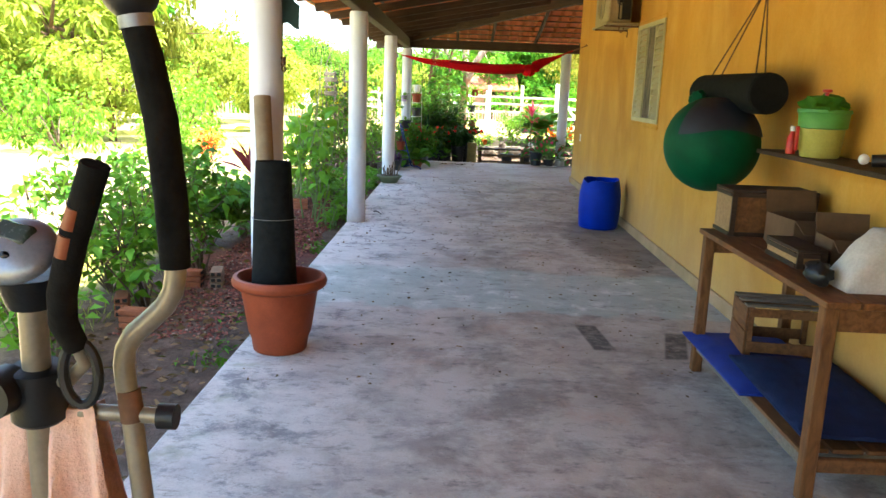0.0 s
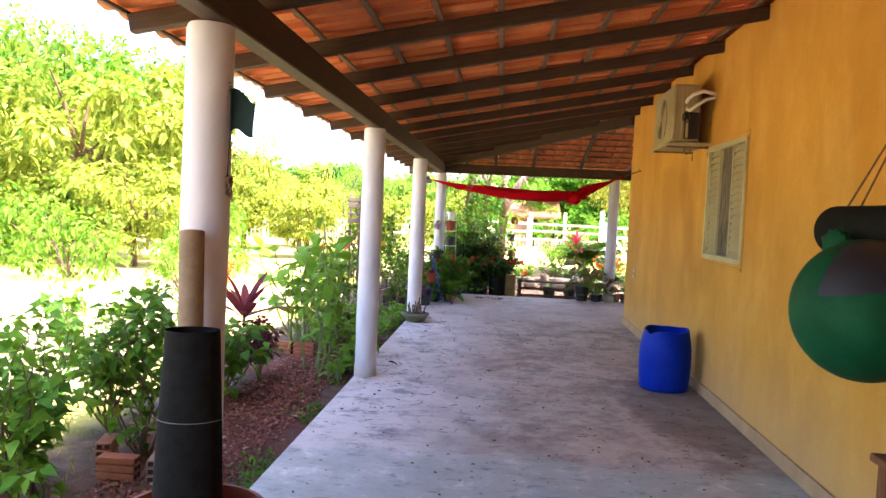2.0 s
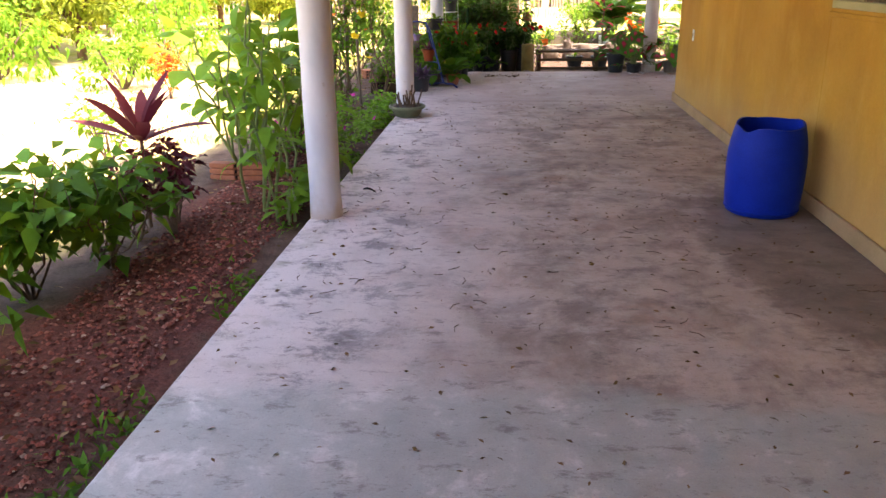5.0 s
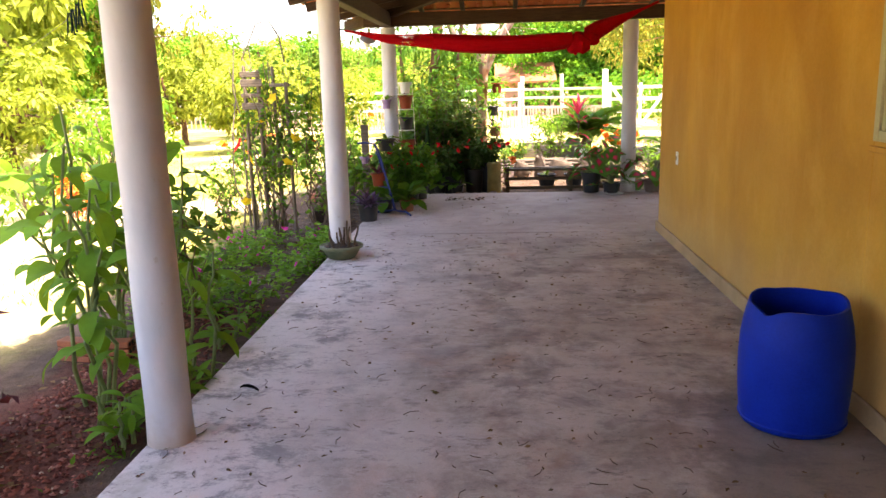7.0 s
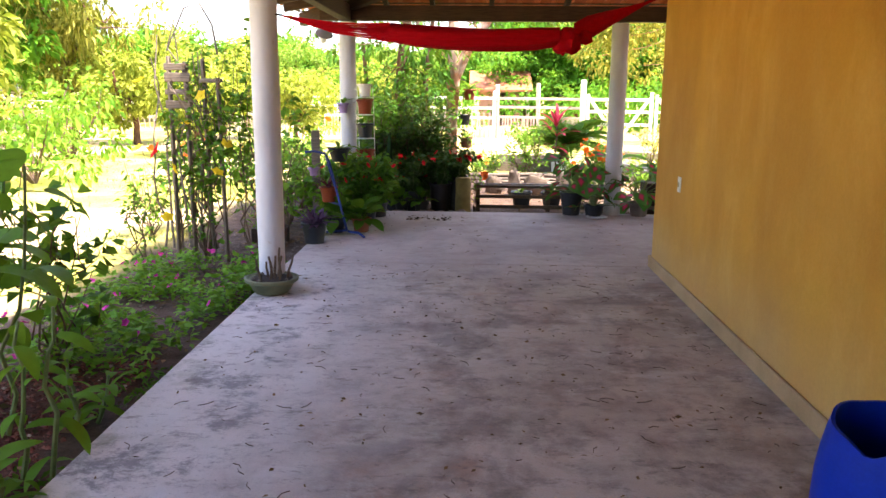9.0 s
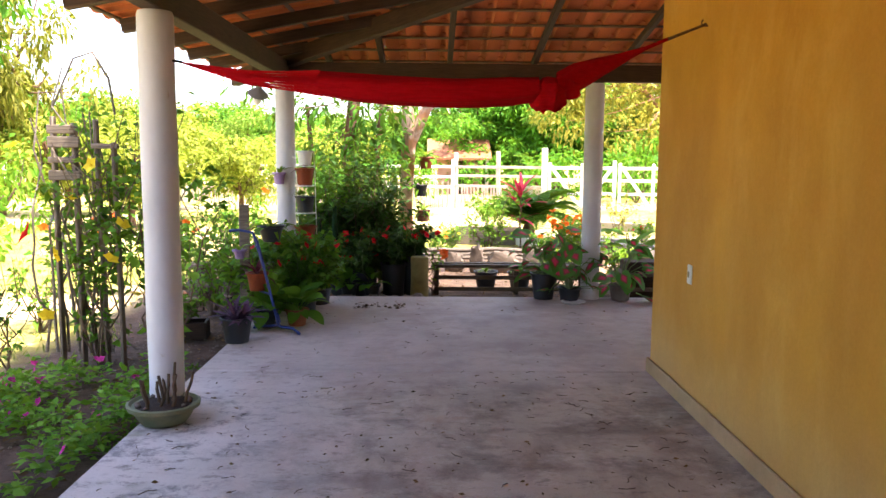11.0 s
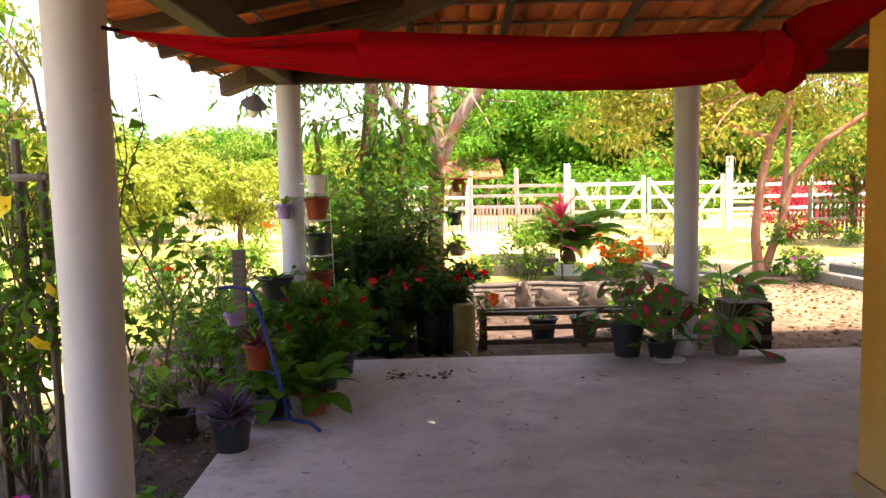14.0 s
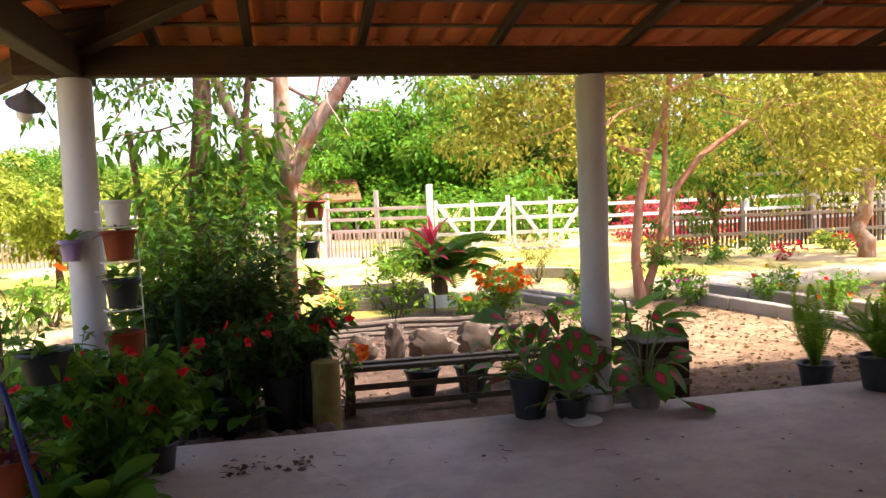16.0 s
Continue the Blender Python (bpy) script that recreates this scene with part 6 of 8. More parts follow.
guava()
broad_tree("garden_tree", "leafy dark tree with a thin pale trunk by the fence", (9.8, 29.0, -0.1), 3.6, 1.3, 1.1, 0.07, 34, 110, 0.14, 0.06, "l_shrub", "bark", clump_r=0.42)
broad_tree("garden_tree", "tree with a whitewashed trunk base near the fence", (12.6, 27.5, -0.1), 6.0, 2.8, 2.2, 0.16, 46, 110, 0.2, 0.08, "l_olive", "bark_pale", clump_r=0.8)


# ---- fences, gate, shed ----
def fence(name, label, a, b, posts, post_h, rails, mat, pickets=0, picket_h=0.7, picket_mat=None, post_w=0.12, group=""):
    t = thing(name, label, "fence", (*a, -0.12), 0, group)
    A, B = Vector((*a, 0)), Vector((*b, 0))
    d = B - A
    ang = math.degrees(math.atan2(d.y, d.x))
    L = d.length
    pm = Geo().box((-post_w / 2, -post_w / 2, 0), (post_w / 2, post_w / 2, post_h), 0.012).mesh("post", M[mat])
    for k in range(posts + 1):
        u = L * k / posts
        ob = part("post", pm, None, t, at=pose(0, 0, 0, 0, 0, ang) @ pose(u, 0, 0, rng.normal() * 0.8, rng.normal() * 0.8, rng.normal() * 5))
        ob.scale.z = rng.uniform(0.93, 1.05)
    for z in rails:
        part("rail", Geo().box((0, -0.10, z - 0.045), (L, -0.065, z + 0.045), 0.006), M[mat], t, at=pose(0, 0, 0, 0, 0, ang))
    if pickets:
        k_m = Geo().add([(-0.03, -0.012, 0), (0.03, -0.012, 0), (0.03, -0.012, picket_h - 0.04), (0, -0.012, picket_h), (-0.03, -0.012, picket_h - 0.04),
                         (-0.03, 0.012, 0), (0.03, 0.012, 0), (0.03, 0.012, picket_h - 0.04), (0, 0.012, picket_h), (-0.03, 0.012, picket_h - 0.04)],
                        [(0, 1, 2, 3, 4), (9, 8, 7, 6, 5), (0, 5, 6, 1), (1, 6, 7, 2), (2, 7, 8, 3), (3, 8, 9, 4), (4, 9, 5, 0)]).mesh("picket", M[picket_mat], 0)
        for k in range(pickets):
            u = L * (k + 0.5) / pickets
            part("picket", k_m, None, t, at=pose(0, 0, 0, 0, 0, ang) @ pose(u, 0.09, 0, 0, rng.normal() * 1.5, rng.normal() * 4))
    return t


fence("rail_fence", "whitewashed timber rail fence with a low picket screen", (-9.0, 38.5), (1.0, 35.9), 4, 1.75, (0.75, 1.1, 1.45), "fence", 70, 0.95, "fence_pink", group="garden fences")
fence("rail_fence", "whitewashed timber rail fence far across the lawn", (-30, 44), (-9.2, 38.6), 8, 1.7, (0.7, 1.1, 1.45), "fence", 90, 0.9, "fence_pink", group="garden fences")
fence("rail_fence", "pinkish timber rail fence with low pickets beside the gate", (1.1, 35.9), (4.0, 34.7), 2, 1.95, (0.8, 1.15, 1.45), "fence_pink", 26, 0.85, "fence_pink", group="garden fences")
fence("rail_fence", "whitewashed timber rail fence beyond the gate", (8.6, 33.6), (24, 34.5), 6, 1.7, (0.65, 1.0, 1.35), "fence", group="garden fences")
fence("picket_fence", "brown slatted picket fence across the garden's end", (10.2, 32.0), (22.5, 31.0), 6, 1.3, (0.4, 0.9), "grey_wood", 100, 1.05, "dark_wood", 0.09)


def gate():
    t = thing("farm_gate", "white timber double gate with diagonal braces", "gate", (4.0, 34.6, -0.12))
    d = Vector((8.6 - 4.0, 33.6 - 34.6, 0))
    L, ang = d.length, math.degrees(math.atan2(d.y, d.x))
    R = pose(0, 0, 0, 0, 0, ang)
    for u, h in ((0.0, 2.1), (L, 2.2)):
        part("gate_post", Geo().box((u - 0.09, -0.09, 0), (u + 0.09, 0.09, h), 0.015), M["fence"], t, at=R)
    for a, b in ((0.12, L / 2 - 0.03), (L / 2 + 0.03, L - 0.12)):
        leaf = part("gate_leaf", Geo().box((a, -0.04, 0.05), (a + 0.1, 0.04, 1.62), 0.008), M["fence"], t, at=R)
        part("stile", Geo().box((b - 0.12, -0.04, 0.05), (b, 0.04, 1.7), 0.008), M["fence"], leaf)
        part("stile", Geo().box(((a + b) / 2 - 0.05, -0.04, 0.05), ((a + b) / 2 + 0.05, 0.04, 1.6), 0.008), M["fence"], leaf)
        for z in (0.15, 0.62, 1.05, 1.45):
            part("bar", Geo().box((a + 0.1, -0.025, z - 0.05), (b - 0.12, 0.025, z + 0.05), 0.006), M["fence"], leaf)
        for x0, x1 in ((a + 0.1, (a + b) / 2 - 0.05), (b - 0.12, (a + b) / 2 + 0.05)):
            g, m = beam_geo((x0, -0.055, 1.5), (x1, -0.055, 0.15), 0.03, 0.11)
            part("brace", g, M["fence"], leaf, at=m)


gate()


def shed():
    t = thing("shed", "small rose plastered shed with a red tile roof", "shed", (0.55, 47, -0.1))
    part("wall", Geo().box((0, 0, 0), (2.1, 3, 1.75), 0.02), M["shed"], t)
    part("door", Geo().box((0.75, -0.03, 0), (1.4, 0.0, 1.6), 0.01), M["dark_wood"], t)
    g = Geo().add([(-0.5, -0.8, 1.75), (2.6, -0.8, 1.75), (2.6, 1.5, 2.7), (-0.5, 1.5, 2.7), (-0.5, 3.6, 1.75), (2.6, 3.6, 1.75),
                   (-0.5, -0.8, 1.65), (2.6, -0.8, 1.65), (2.6, 3.6, 1.65), (-0.5, 3.6, 1.65)],
                  [(0, 1, 2, 3), (3, 2, 5, 4), (0, 6, 7, 1), (0, 3, 4, 9, 6), (1, 7, 8, 5, 2), (4, 5, 8, 9), (6, 9, 8, 7)])
    part("roof", g, M["clay"], t, "dull red tile roof", 0)
    for x in (-0.3, 2.3):
        part("porch_post", Geo().box((x, -0.7, 0), (x + 0.14, -0.56, 1.66), 0.01), M["fence_pink"], t)


shed()
t = thing("outbuilding", "long low red brick wall seen between trees", "wall", (15.0, 36.5, -0.1))
part("wall", Geo().box((0, 0, 0), (9, 0.2, 0.75), 0.02), M["clay"], t)
t = thing("open_shelter", "open timber shelter with pale roof behind the fence", "shed", (15.5, 33.5, -0.1))
for x in (0, 2.2, 4.4):
    part("shelter_post", Geo().box((x, 0, 0), (x + 0.12, 0.12, 2.0), 0.01), M["grey_wood"], t)
part("shelter_roof", Geo().box((-0.4, -0.6, 2.0), (5, 2.5, 2.1), 0.01), M["kerb"], t)
for x, y in ((11.6, 36.0), (13.4, 35.8)):
    conifer_bush((x, y, -0.1), 1.7, 1.25, "l_crimson", "bush of crimson red leaves behind the fence", 1300, 0.14, group="red bushes")
fence("rail_fence", "grey timber rail fence beside the western trees", (-24, 30), (-12, 27.2), 7, 1.1, (0.45, 0.85), "grey_wood", group="garden fences")


# ---- kerbs, beds, stones ----
def kerb(label, a, b, w=0.14, h=0.16):
    t = thing("garden_kerb", label, "kerb", (*a, -0.12), math.degrees(math.atan2(b[1] - a[1], b[0] - a[0])), "garden kerbs")
    L = math.hypot(b[0] - a[0], b[1] - a[1])
    n = max(1, round(L / 0.9))
    m = Geo().box((0.004, -w / 2, 0), (L / n - 0.004, w / 2, h), 0.015).mesh("kerb_block", M["kerb"])
    for k in range(n):
        part("kerb_block", m, None, t, at=pose(k * L / n, rng.normal() * 0.006, 0, 0, rng.normal() * 0.4, rng.normal() * 0.4))


kerb("pale concrete garden kerb beside the dry leaf ground", (5.75, 22.9), (6.3, 19.3), h=0.19)
kerb("pale concrete garden kerb beside the dry leaf ground", (6.5, 23.6), (7.4, 19.5), h=0.19)
kerb("pale concrete garden kerb beside the dry leaf ground", (6.3, 19.2), (9.5, 18.2), h=0.19)
kerb("grey concrete kerb round a flower bed", (4.2, 27.9), (5.5, 27.0), h=0.22)
kerb("grey concrete kerb round a flower bed", (3.6, 25.2), (4.6, 22.6), h=0.14)
kerb("grey concrete kerb round a flower bed", (3.3, 25.0), (4.2, 22.4), h=0.14)


def timber_edge(label, a, b, z, r=0.035, mat="grey_wood"):
    t = thing("edging_pole", label, "pole", (0, 0, 0), 0, "bed edging poles")
    part("pole", Geo().tube(limb((*a, z), (*b, z), 0.01, 4), r, 8), M[mat], t)


for k, z in enumerate((-0.09, -0.02, 0.05)):
    timber_edge("weathered pole edging the raised flower bed", (0.2, 21.95 + 0.02 * k), (2.5, 21.9 + 0.02 * k), z)
for y, x0, x1 in ((24.3, 0.5, 2.0), (25.3, 0.7, 2.2), (26.3, 0.8, 2.3), (23.9, 2.5, 3.4)):
    t = thing("bed_board", "weathered grey board edging a raised bed", "board", (x0, y, -0.11), -4, "bed boards")
    part("board", Geo().box((0, 0, 0), (x1 - x0, 0.04, 0.2), 0.006), M["grey_wood"], t)

for k, (x, y, w, h) in enumerate(((0.62, 20.45, 0.30, 0.30), (0.95, 20.32, 0.22, 0.42), (1.35, 20.4, 0.5, 0.32), (1.85, 20.45, 0.4, 0.36), (2.3, 20.5, 0.3, 0.28))):
    t = thing("garden_stone", "rough upright pale stone slab edging the bed", "stone", (x, y, -0.13), rng.uniform(-20, 20), "edging stones")
    g = Geo().ball((0, 0, h * 0.5), 0.5, (w, 0.14, h * 1.05), 16, 12, 0.5)
    part("slab", g, M["stone"], t, "", 30)
for k in range(26):
    u = rng.uniform(0, 1)
    t = thing("rubble_stone", "small round stone along the slab's edge", "stone", (-1.15 + 1.3 * u, 17.86 + rng.uniform(-0.02, 0.12), -0.09), rng.uniform(0, 360), "edge stones")
    part("stone", Geo().ball((0, 0, 0.02), rng.uniform(0.05, 0.09), (1.2, 1, 0.8), 10, 7, 0.5), M["stone"], t, "", 40)


# hollow clay bricks round the western shrubs
def brick(at, turn, mat="clay", hollow=True):
    t = thing("hollow_brick", "orange hollow clay brick lying round a shrub" if mat == "clay" else "weathered grey hollow brick lying round a shrub", "brick", at, turn, "hollow bricks")
    w, L, h = 0.10, 0.24, 0.15
    n = 3
    g = Geo()
    for k in range(n):
        z0 = k * h / n
        g.box((-w / 2, -L / 2, z0 + 0.002), (w / 2, L / 2, z0 + h / n - 0.004), 0.006)
    part("ribbed_body", g, M[mat], t)
    if hollow:
        for s in (-1, 1):
            for i in (-1, 1):
                for k in range(3):
                    # near-black block on the solid end paints a shaded hollow
                    gg = Geo().box((i * 0.024 - 0.016, s * L / 2 - 0.004, k * 0.05 + 0.011), (i * 0.024 + 0.016, s * L / 2 + 0.002, k * 0.05 + 0.038), 0.002)
                    part("hole", gg, M["dark"], t)


for x, y, a, m in ((-2.42, 6.38, 92, "clay"), (-2.19, 6.45, 12, "clay_old"), (-2.36, 5.2, 86, "clay"), (-2.62, 5.55, 20, "clay"), (-2.66, 6.7, 15, "clay"),
                   (-2.38, 17.3, 98, "clay_old"), (-2.10, 17.48, 60, "clay_old"), (-2.62, 17.7, 30, "clay"), (-2.62, 10.75, 80, "clay"), (-2.36, 10.72, 95, "clay")):
    brick((x, y, -0.105), a, m)

# ---- western bed plants ----
for x, y, h, s, n in ((-2.48, 5.62, 1.15, 0.42, 520), (-2.42, 6.75, 1.25, 0.48, 700), (-2.95, 6.1, 1.2, 0.42, 520), (-2.95, 7.3, 1.15, 0.42, 520), (-3.1, 5.2, 1.0, 0.42, 460),
                      (-2.85, 4.75, 0.85, 0.4, 420), (-2.5, 4.35, 0.55, 0.28, 200)):
    shrub("hibiscus_shrub", "glossy green leafy shrub in the western flower bed", (x, y, -0.1), h, s, 9, 0.10, 0.062, n, "l_big" if h < 1.17 else "l_shrub", group="western shrubs", low=0.15, lean=(-0.22, 0))
for x, y, h in ((-2.75, 8.05, 0.85), (-2.55, 8.55, 0.72)):
    shrub("broadleaf_shrub", "low dark shrub with broad shiny leaves on bare stems", (x, y, -0.1), h, 0.36, 9, 0.15, 0.085, 300, "l_shrub", group="low broadleaf shrubs", low=0.55)
CORDY = blade_mesh("cordyline_leaf", 0.46, 0.09, "l_wine", 0.5, 0.2, 0.04)
t = thing("cordyline", "wine red cordyline plant with upright broad leaves", "plant", (-2.66, 9.35, -0.1))
part("stem", Geo().tube(limb((0, 0, 0), (0.02, 0, 0.62), 0.05, 4), [0.016, 0.015, 0.014, 0.013, 0.012], 7), M["twig"], t)
rosette(t, (0.02, 0, 0.6), CORDY, 16, (15, 78), (0.75, 1.1))
for x, y in ((-2.52, 9.5), (-2.42, 9.2), (-2.60, 9.05)):
    shrub("coleus", "dark purple leaved coleus on thin bare stems", (x, y, -0.1), 0.66, 0.19, 7, 0.095, 0.055, 150, "l_wine", group="coleus plants", low=0.6, thick=0.006)
BIG = blade_mesh("leaf", 0.30, 0.17, "l_big", 0.9, 0.2, 0.09)
BIGH = blade_mesh("leaf", 0.26, 0.15, "l_light", 1.2, 0.2, 0.08)


def tall_plant(name, label, at, stems, height, spread, leaves, mesh, scale, low=0.35, droop=(-35, 45), lean=(0, 0)):
    t = thing(name, label, "plant", at)
    for s in range(stems):
        a = 2 * math.pi * s / stems + rng.uniform(0, 0.6)
        r = spread * rng.uniform(0.3, 1.0)
        h = height * rng.uniform(0.7, 1.0)
        line = limb((0.06 * math.cos(a), 0.06 * math.sin(a), 0), (r * math.cos(a) + lean[0], r * math.sin(a) + lean[1], h), 0.07, 6)
        part("stem", Geo().tube(line, [0.014 * (1 - 0.5 * i / 6) for i in range(7)], 6), M["stem"], t)
        for k in range(leaves):
            u = (low + (1 - low) * (k + rng.uniform(0, 0.8)) / leaves) * 6
            i = min(int(u), 5)
            p = line[i].lerp(line[i + 1], min(1, u - i))
            ob = new("leaf", mesh)
            ob.parent = t
            ob.matrix_basis = pose(*p, 0, 0, 137.5 * k + rng.uniform(-30, 30)) @ pose(0, 0, 0, rng.uniform(*droop), rng.uniform(-20, 20), 0) @ Matrix.Scale(rng.uniform(*scale), 4)
    return t


tall_plant("broadleaf_plant", "light green plant with broad oval leaves on many stems", (-2.46, 10.95, -0.1), 11, 1.42, 0.55, 5, BIG, (0.75, 1.2), 0.35, (-12, 62))
tall_plant("broadleaf_plant", "light green broad leaved plant beside the column", (-2.1, 10.85, -0.1), 4, 1.74, 0.32, 6, BIG, (0.75, 1.15), 0.45, (-15, 55))
TALL = blade_mesh("leaf", 0.24, 0.10, "l_big", 1.5, 0.2, 0.05)
tall_plant("tall_weed", "tall pale green stalk plant with drooping leaves", (-1.92, 9.72, -0.1), 3, 1.72, 0.12, 17, TALL, (0.45, 1.0), 0.26, (-30, 55))
tall_plant("tall_weed", "tall pale green stalk plant with drooping leaves", (-2.1, 9.98, -0.1), 2, 1.45, 0.16, 14, TALL, (0.6, 1.0), 0.2, (-30, 50))
WEED = blade_mesh("leaf", 0.20, 0.066, "l_big", 1.1, 0.2, 0.02)
tall_plant("garden_weed", "young green weed leaning over the slab's edge", (-1.66, 10.45, -0.1), 2, 0.92, 0.10, 9, WEED, (0.7, 1.15), 0.05, (-30, 45), (0.06, 0))
tall_plant("garden_weed", "low green weed with broad arching leaves at slab edge", (-1.68, 9.98, -0.1), 5, 0.26, 0.20, 7, WEED, (0.9, 1.4), 0.1, (-10, 60))
tall_plant("garden_weed", "small bright green weed growing at column foot", (-1.72, 9.5, -0.1), 4, 0.28, 0.14, 8, WEED, (0.5, 0.9), 0.1, (-10, 60))
tall_plant("garden_weed", "young green weed leaning over the slab's edge", (-1.72, 11.0, -0.1), 3, 0.35, 0.16, 9, WEED, (0.6, 1.0), 0.05, (-10, 60))
shrub("heart_leaf_shrub", "dark green heart leaved climber on thin stems", (-2.25, 11.75, -0.1), 1.25, 0.32, 7, 0.10, 0.085, 260, "l_shrub", low=0.25)
for x, y in ((-3.9, 11.2), (-3.5, 16.2)):
    shrub("garden_shrub", "sunlit loose light green shrub beyond the bed", (x, y, -0.1), 0.8, 0.35, 7, 0.10, 0.05, 150, "l_light", group="sunlit shrubs")
shrub("croton", "orange red croton bush on the sunny lawn", (-5.1, 15.4, -0.1), 0.85, 0.22, 6, 0.11, 0.045, 260, "f_orange", category="shrub")

# flowering ground cover along the slab
pts, dirs = [], []
for k in range(4600):
    y = rng.uniform(11.6, 14.6)
    x = rng.uniform(-2.75, -1.6)
    if noise.noise((x * 2.2, y * 2.2, 5)) < -0.08:
        continue
    hgt = 0.22 + 0.16 * noise.noise((x * 3, y * 3, 1))
    pts.append((x, y, -0.1 + rng.uniform(0.02, max(0.06, hgt))))
    dirs.append((rng.normal(), rng.normal(), rng.uniform(-0.1, 0.7)))
cover = leaf_cloud("ground_cover", pts, dirs, 0.075, 0.036, M["l_big"], None, 0.2, 0.2)
tagged(cover, "low green flowering ground cover along the slab", "ground cover", "", "stuff")
bed = thing("periwinkle_flowers", "small magenta flowers scattered over the ground cover", "flowers")
for k in range(46):
    i = int(rng.integers(len(pts)))
    blossom((pts[i][0], pts[i][1], pts[i][2] + 0.07), 0.06, "f_magenta", bed)


# ---- trellis ----
def trellis():
    t = thing("trellis", "weathered wooden stakes tied into a rough plant trellis", "trellis", (0, 0, -0.1))
    for x, y, h, w in ((-2.72, 15.0, 2.0, 0.065), (-2.56, 15.02, 1.95, 0.075), (-2.36, 15.0, 1.98, 0.06), (-2.20, 14.92, 1.80, 0.06)):
        g, m = beam_geo((x, y, -0.02), (x + rng.normal() * 0.02, y, h), w, 0.03)
        part("stake", g, M["stake"], t, at=m)
    for z, h in ((1.90, 0.07), (1.80, 0.09), (1.66, 0.05), (1.54, 0.08)):
        g, m = beam_geo((-2.76, 14.975, z), (-2.525 + 0.02 * (h > 0.075), 14.975, z), 0.02, h)
        part("cross_board", g, M["stake"], t, at=m)
    g, m = beam_geo((-2.40, 14.95, 1.77), (-2.17, 14.9, 1.77), 0.03, 0.04)
    part("cross_board", g, M["stake"], t, at=m)


trellis()
t = shrub("climbing_vine", "climbing vine with yellow trumpet flowers on the trellis", (-2.45, 15.05, -0.1), 2.15, 0.42, 12, 0.085, 0.055, 900, "l_shrub", low=0.1)
for x, y, z in ((-0.19, -0.3, 0.93), (0.24, -0.3, 0.90), (-0.02, -0.3, 1.36), (-0.46, -0.3, 1.76), (0.34, -0.3, 1.17), (-0.28, -0.28, 0.45), (0.42, -0.26, 0.62), (0.12, -0.28, 1.62), (-0.52, -0.3, 1.12)):
    blossom((x, y, z), 0.13, "f_yellow", t)
# bare twisted stems over the trellis top
for k in range(7):
    x = -0.42 + 0.09 * k
    line = limb((x, -0.02, 0.1), (x + rng.normal() * 0.08, -0.05, 1.9 + rng.uniform(0, 0.5)), 0.10, 8)
    part("bare_stem", Geo().tube(line, [0.014 - 0.001 * i for i in range(9)], 6), M["grey_wood"], t)
arch = [(-0.3, 0, 2.05), (-0.1, -0.02, 2.45), (0.05, -0.02, 2.50), (0.16, 0, 2.3), (0.2, 0, 2.02)]
part("bare_stem", Geo().tube(arch, [0.007, 0.008, 0.009, 0.010, 0.010], 7), M["grey_wood"], t)
shrub("climbing_vine", "dark leaved climbing vine reaching up by the column", (-1.93, 14.95, -0.1), 2.35, 0.26, 7, 0.095, 0.058, 380, "l_big", low=0.1)
t = shrub("rose_bush", "tall rose bush with a single red bloom", (-2.75, 14.2, -0.1), 1.1, 0.22, 5, 0.06, 0.035, 160, "l_shrub")
blossom((0.17, 0.05, 1.14), 0.20, "f_red", t)
for x, y, h, c in ((-3.3, 16.6, 1.25, "f_orange"), (-2.9, 18.7, 1.35, "f_orange"), (-2.3, 18.9, 1.3, "f_orange"), (-3.6, 18.4, 1.2, "f_orange")):
    shrub("hibiscus_shrub", "loose hibiscus shrub with a few salmon flowers", (x, y, -0.1), h, 0.42, 8, 0.10, 0.066, 200, "l_shrub", group="hibiscus shrubs", flowers=(c, 2, 0.13), low=0.1)
for x, y, h, s, n in ((-1.70, 16.8, 0.9, 0.28, 330), (-2.08, 17.0, 1.1, 0.36, 260), (-1.75, 17.6, 0.9, 0.32, 330), (-2.2, 18.5, 0.85, 0.34, 240), (-1.42, 16.55, 0.7, 0.24, 330)):
    shrub("leafy_shrub", "green leafy shrub crowding the plant stand", (x, y, -0.1), h, s, 9, 0.11, 0.068, n, "l_big", group="shrubs by the stand", low=0.1)
shrub("fern_shrub", "small green bush in the shade by the planter", (-2.05, 15.95, -0.1), 0.55, 0.2, 8, 0.06, 0.03, 420, "l_shrub", low=0.05)
t = thing("planter_box", "dark mossy wooden planter box on the soil", "planter", (-2.22, 15.85, -0.1), 8)
for lo, hi in (((0, 0, 0), (0.4, 0.03, 0.16)), ((0, 0.22, 0), (0.4, 0.25, 0.16)), ((0, 0.03, 0), (0.03, 0.22, 0.16)), ((0.37, 0.03, 0), (0.4, 0.22, 0.16))):
    part("board", Geo().box(lo, hi, 0.004), M["dark_wood"], t)
t = thing("plant_bench", "low grey wooden plank bench with pots behind the column", "bench", (-2.75, 18.3, -0.1))
for z in (0.10, 0.32):
    part("plank", Geo().box((0, 0, z), (1.0, 0.25, z + 0.06), 0.006), M["grey_wood"], t)
for x in (0.1, 0.8):
    part("block", Geo().box((x, 0.03, 0), (x + 0.12, 0.22, 0.10), 0.008), M["grey_wood"], t)
    part("block", Geo().box((x, 0.03, 0.16), (x + 0.12, 0.22, 0.32), 0.008), M["grey_wood"], t)


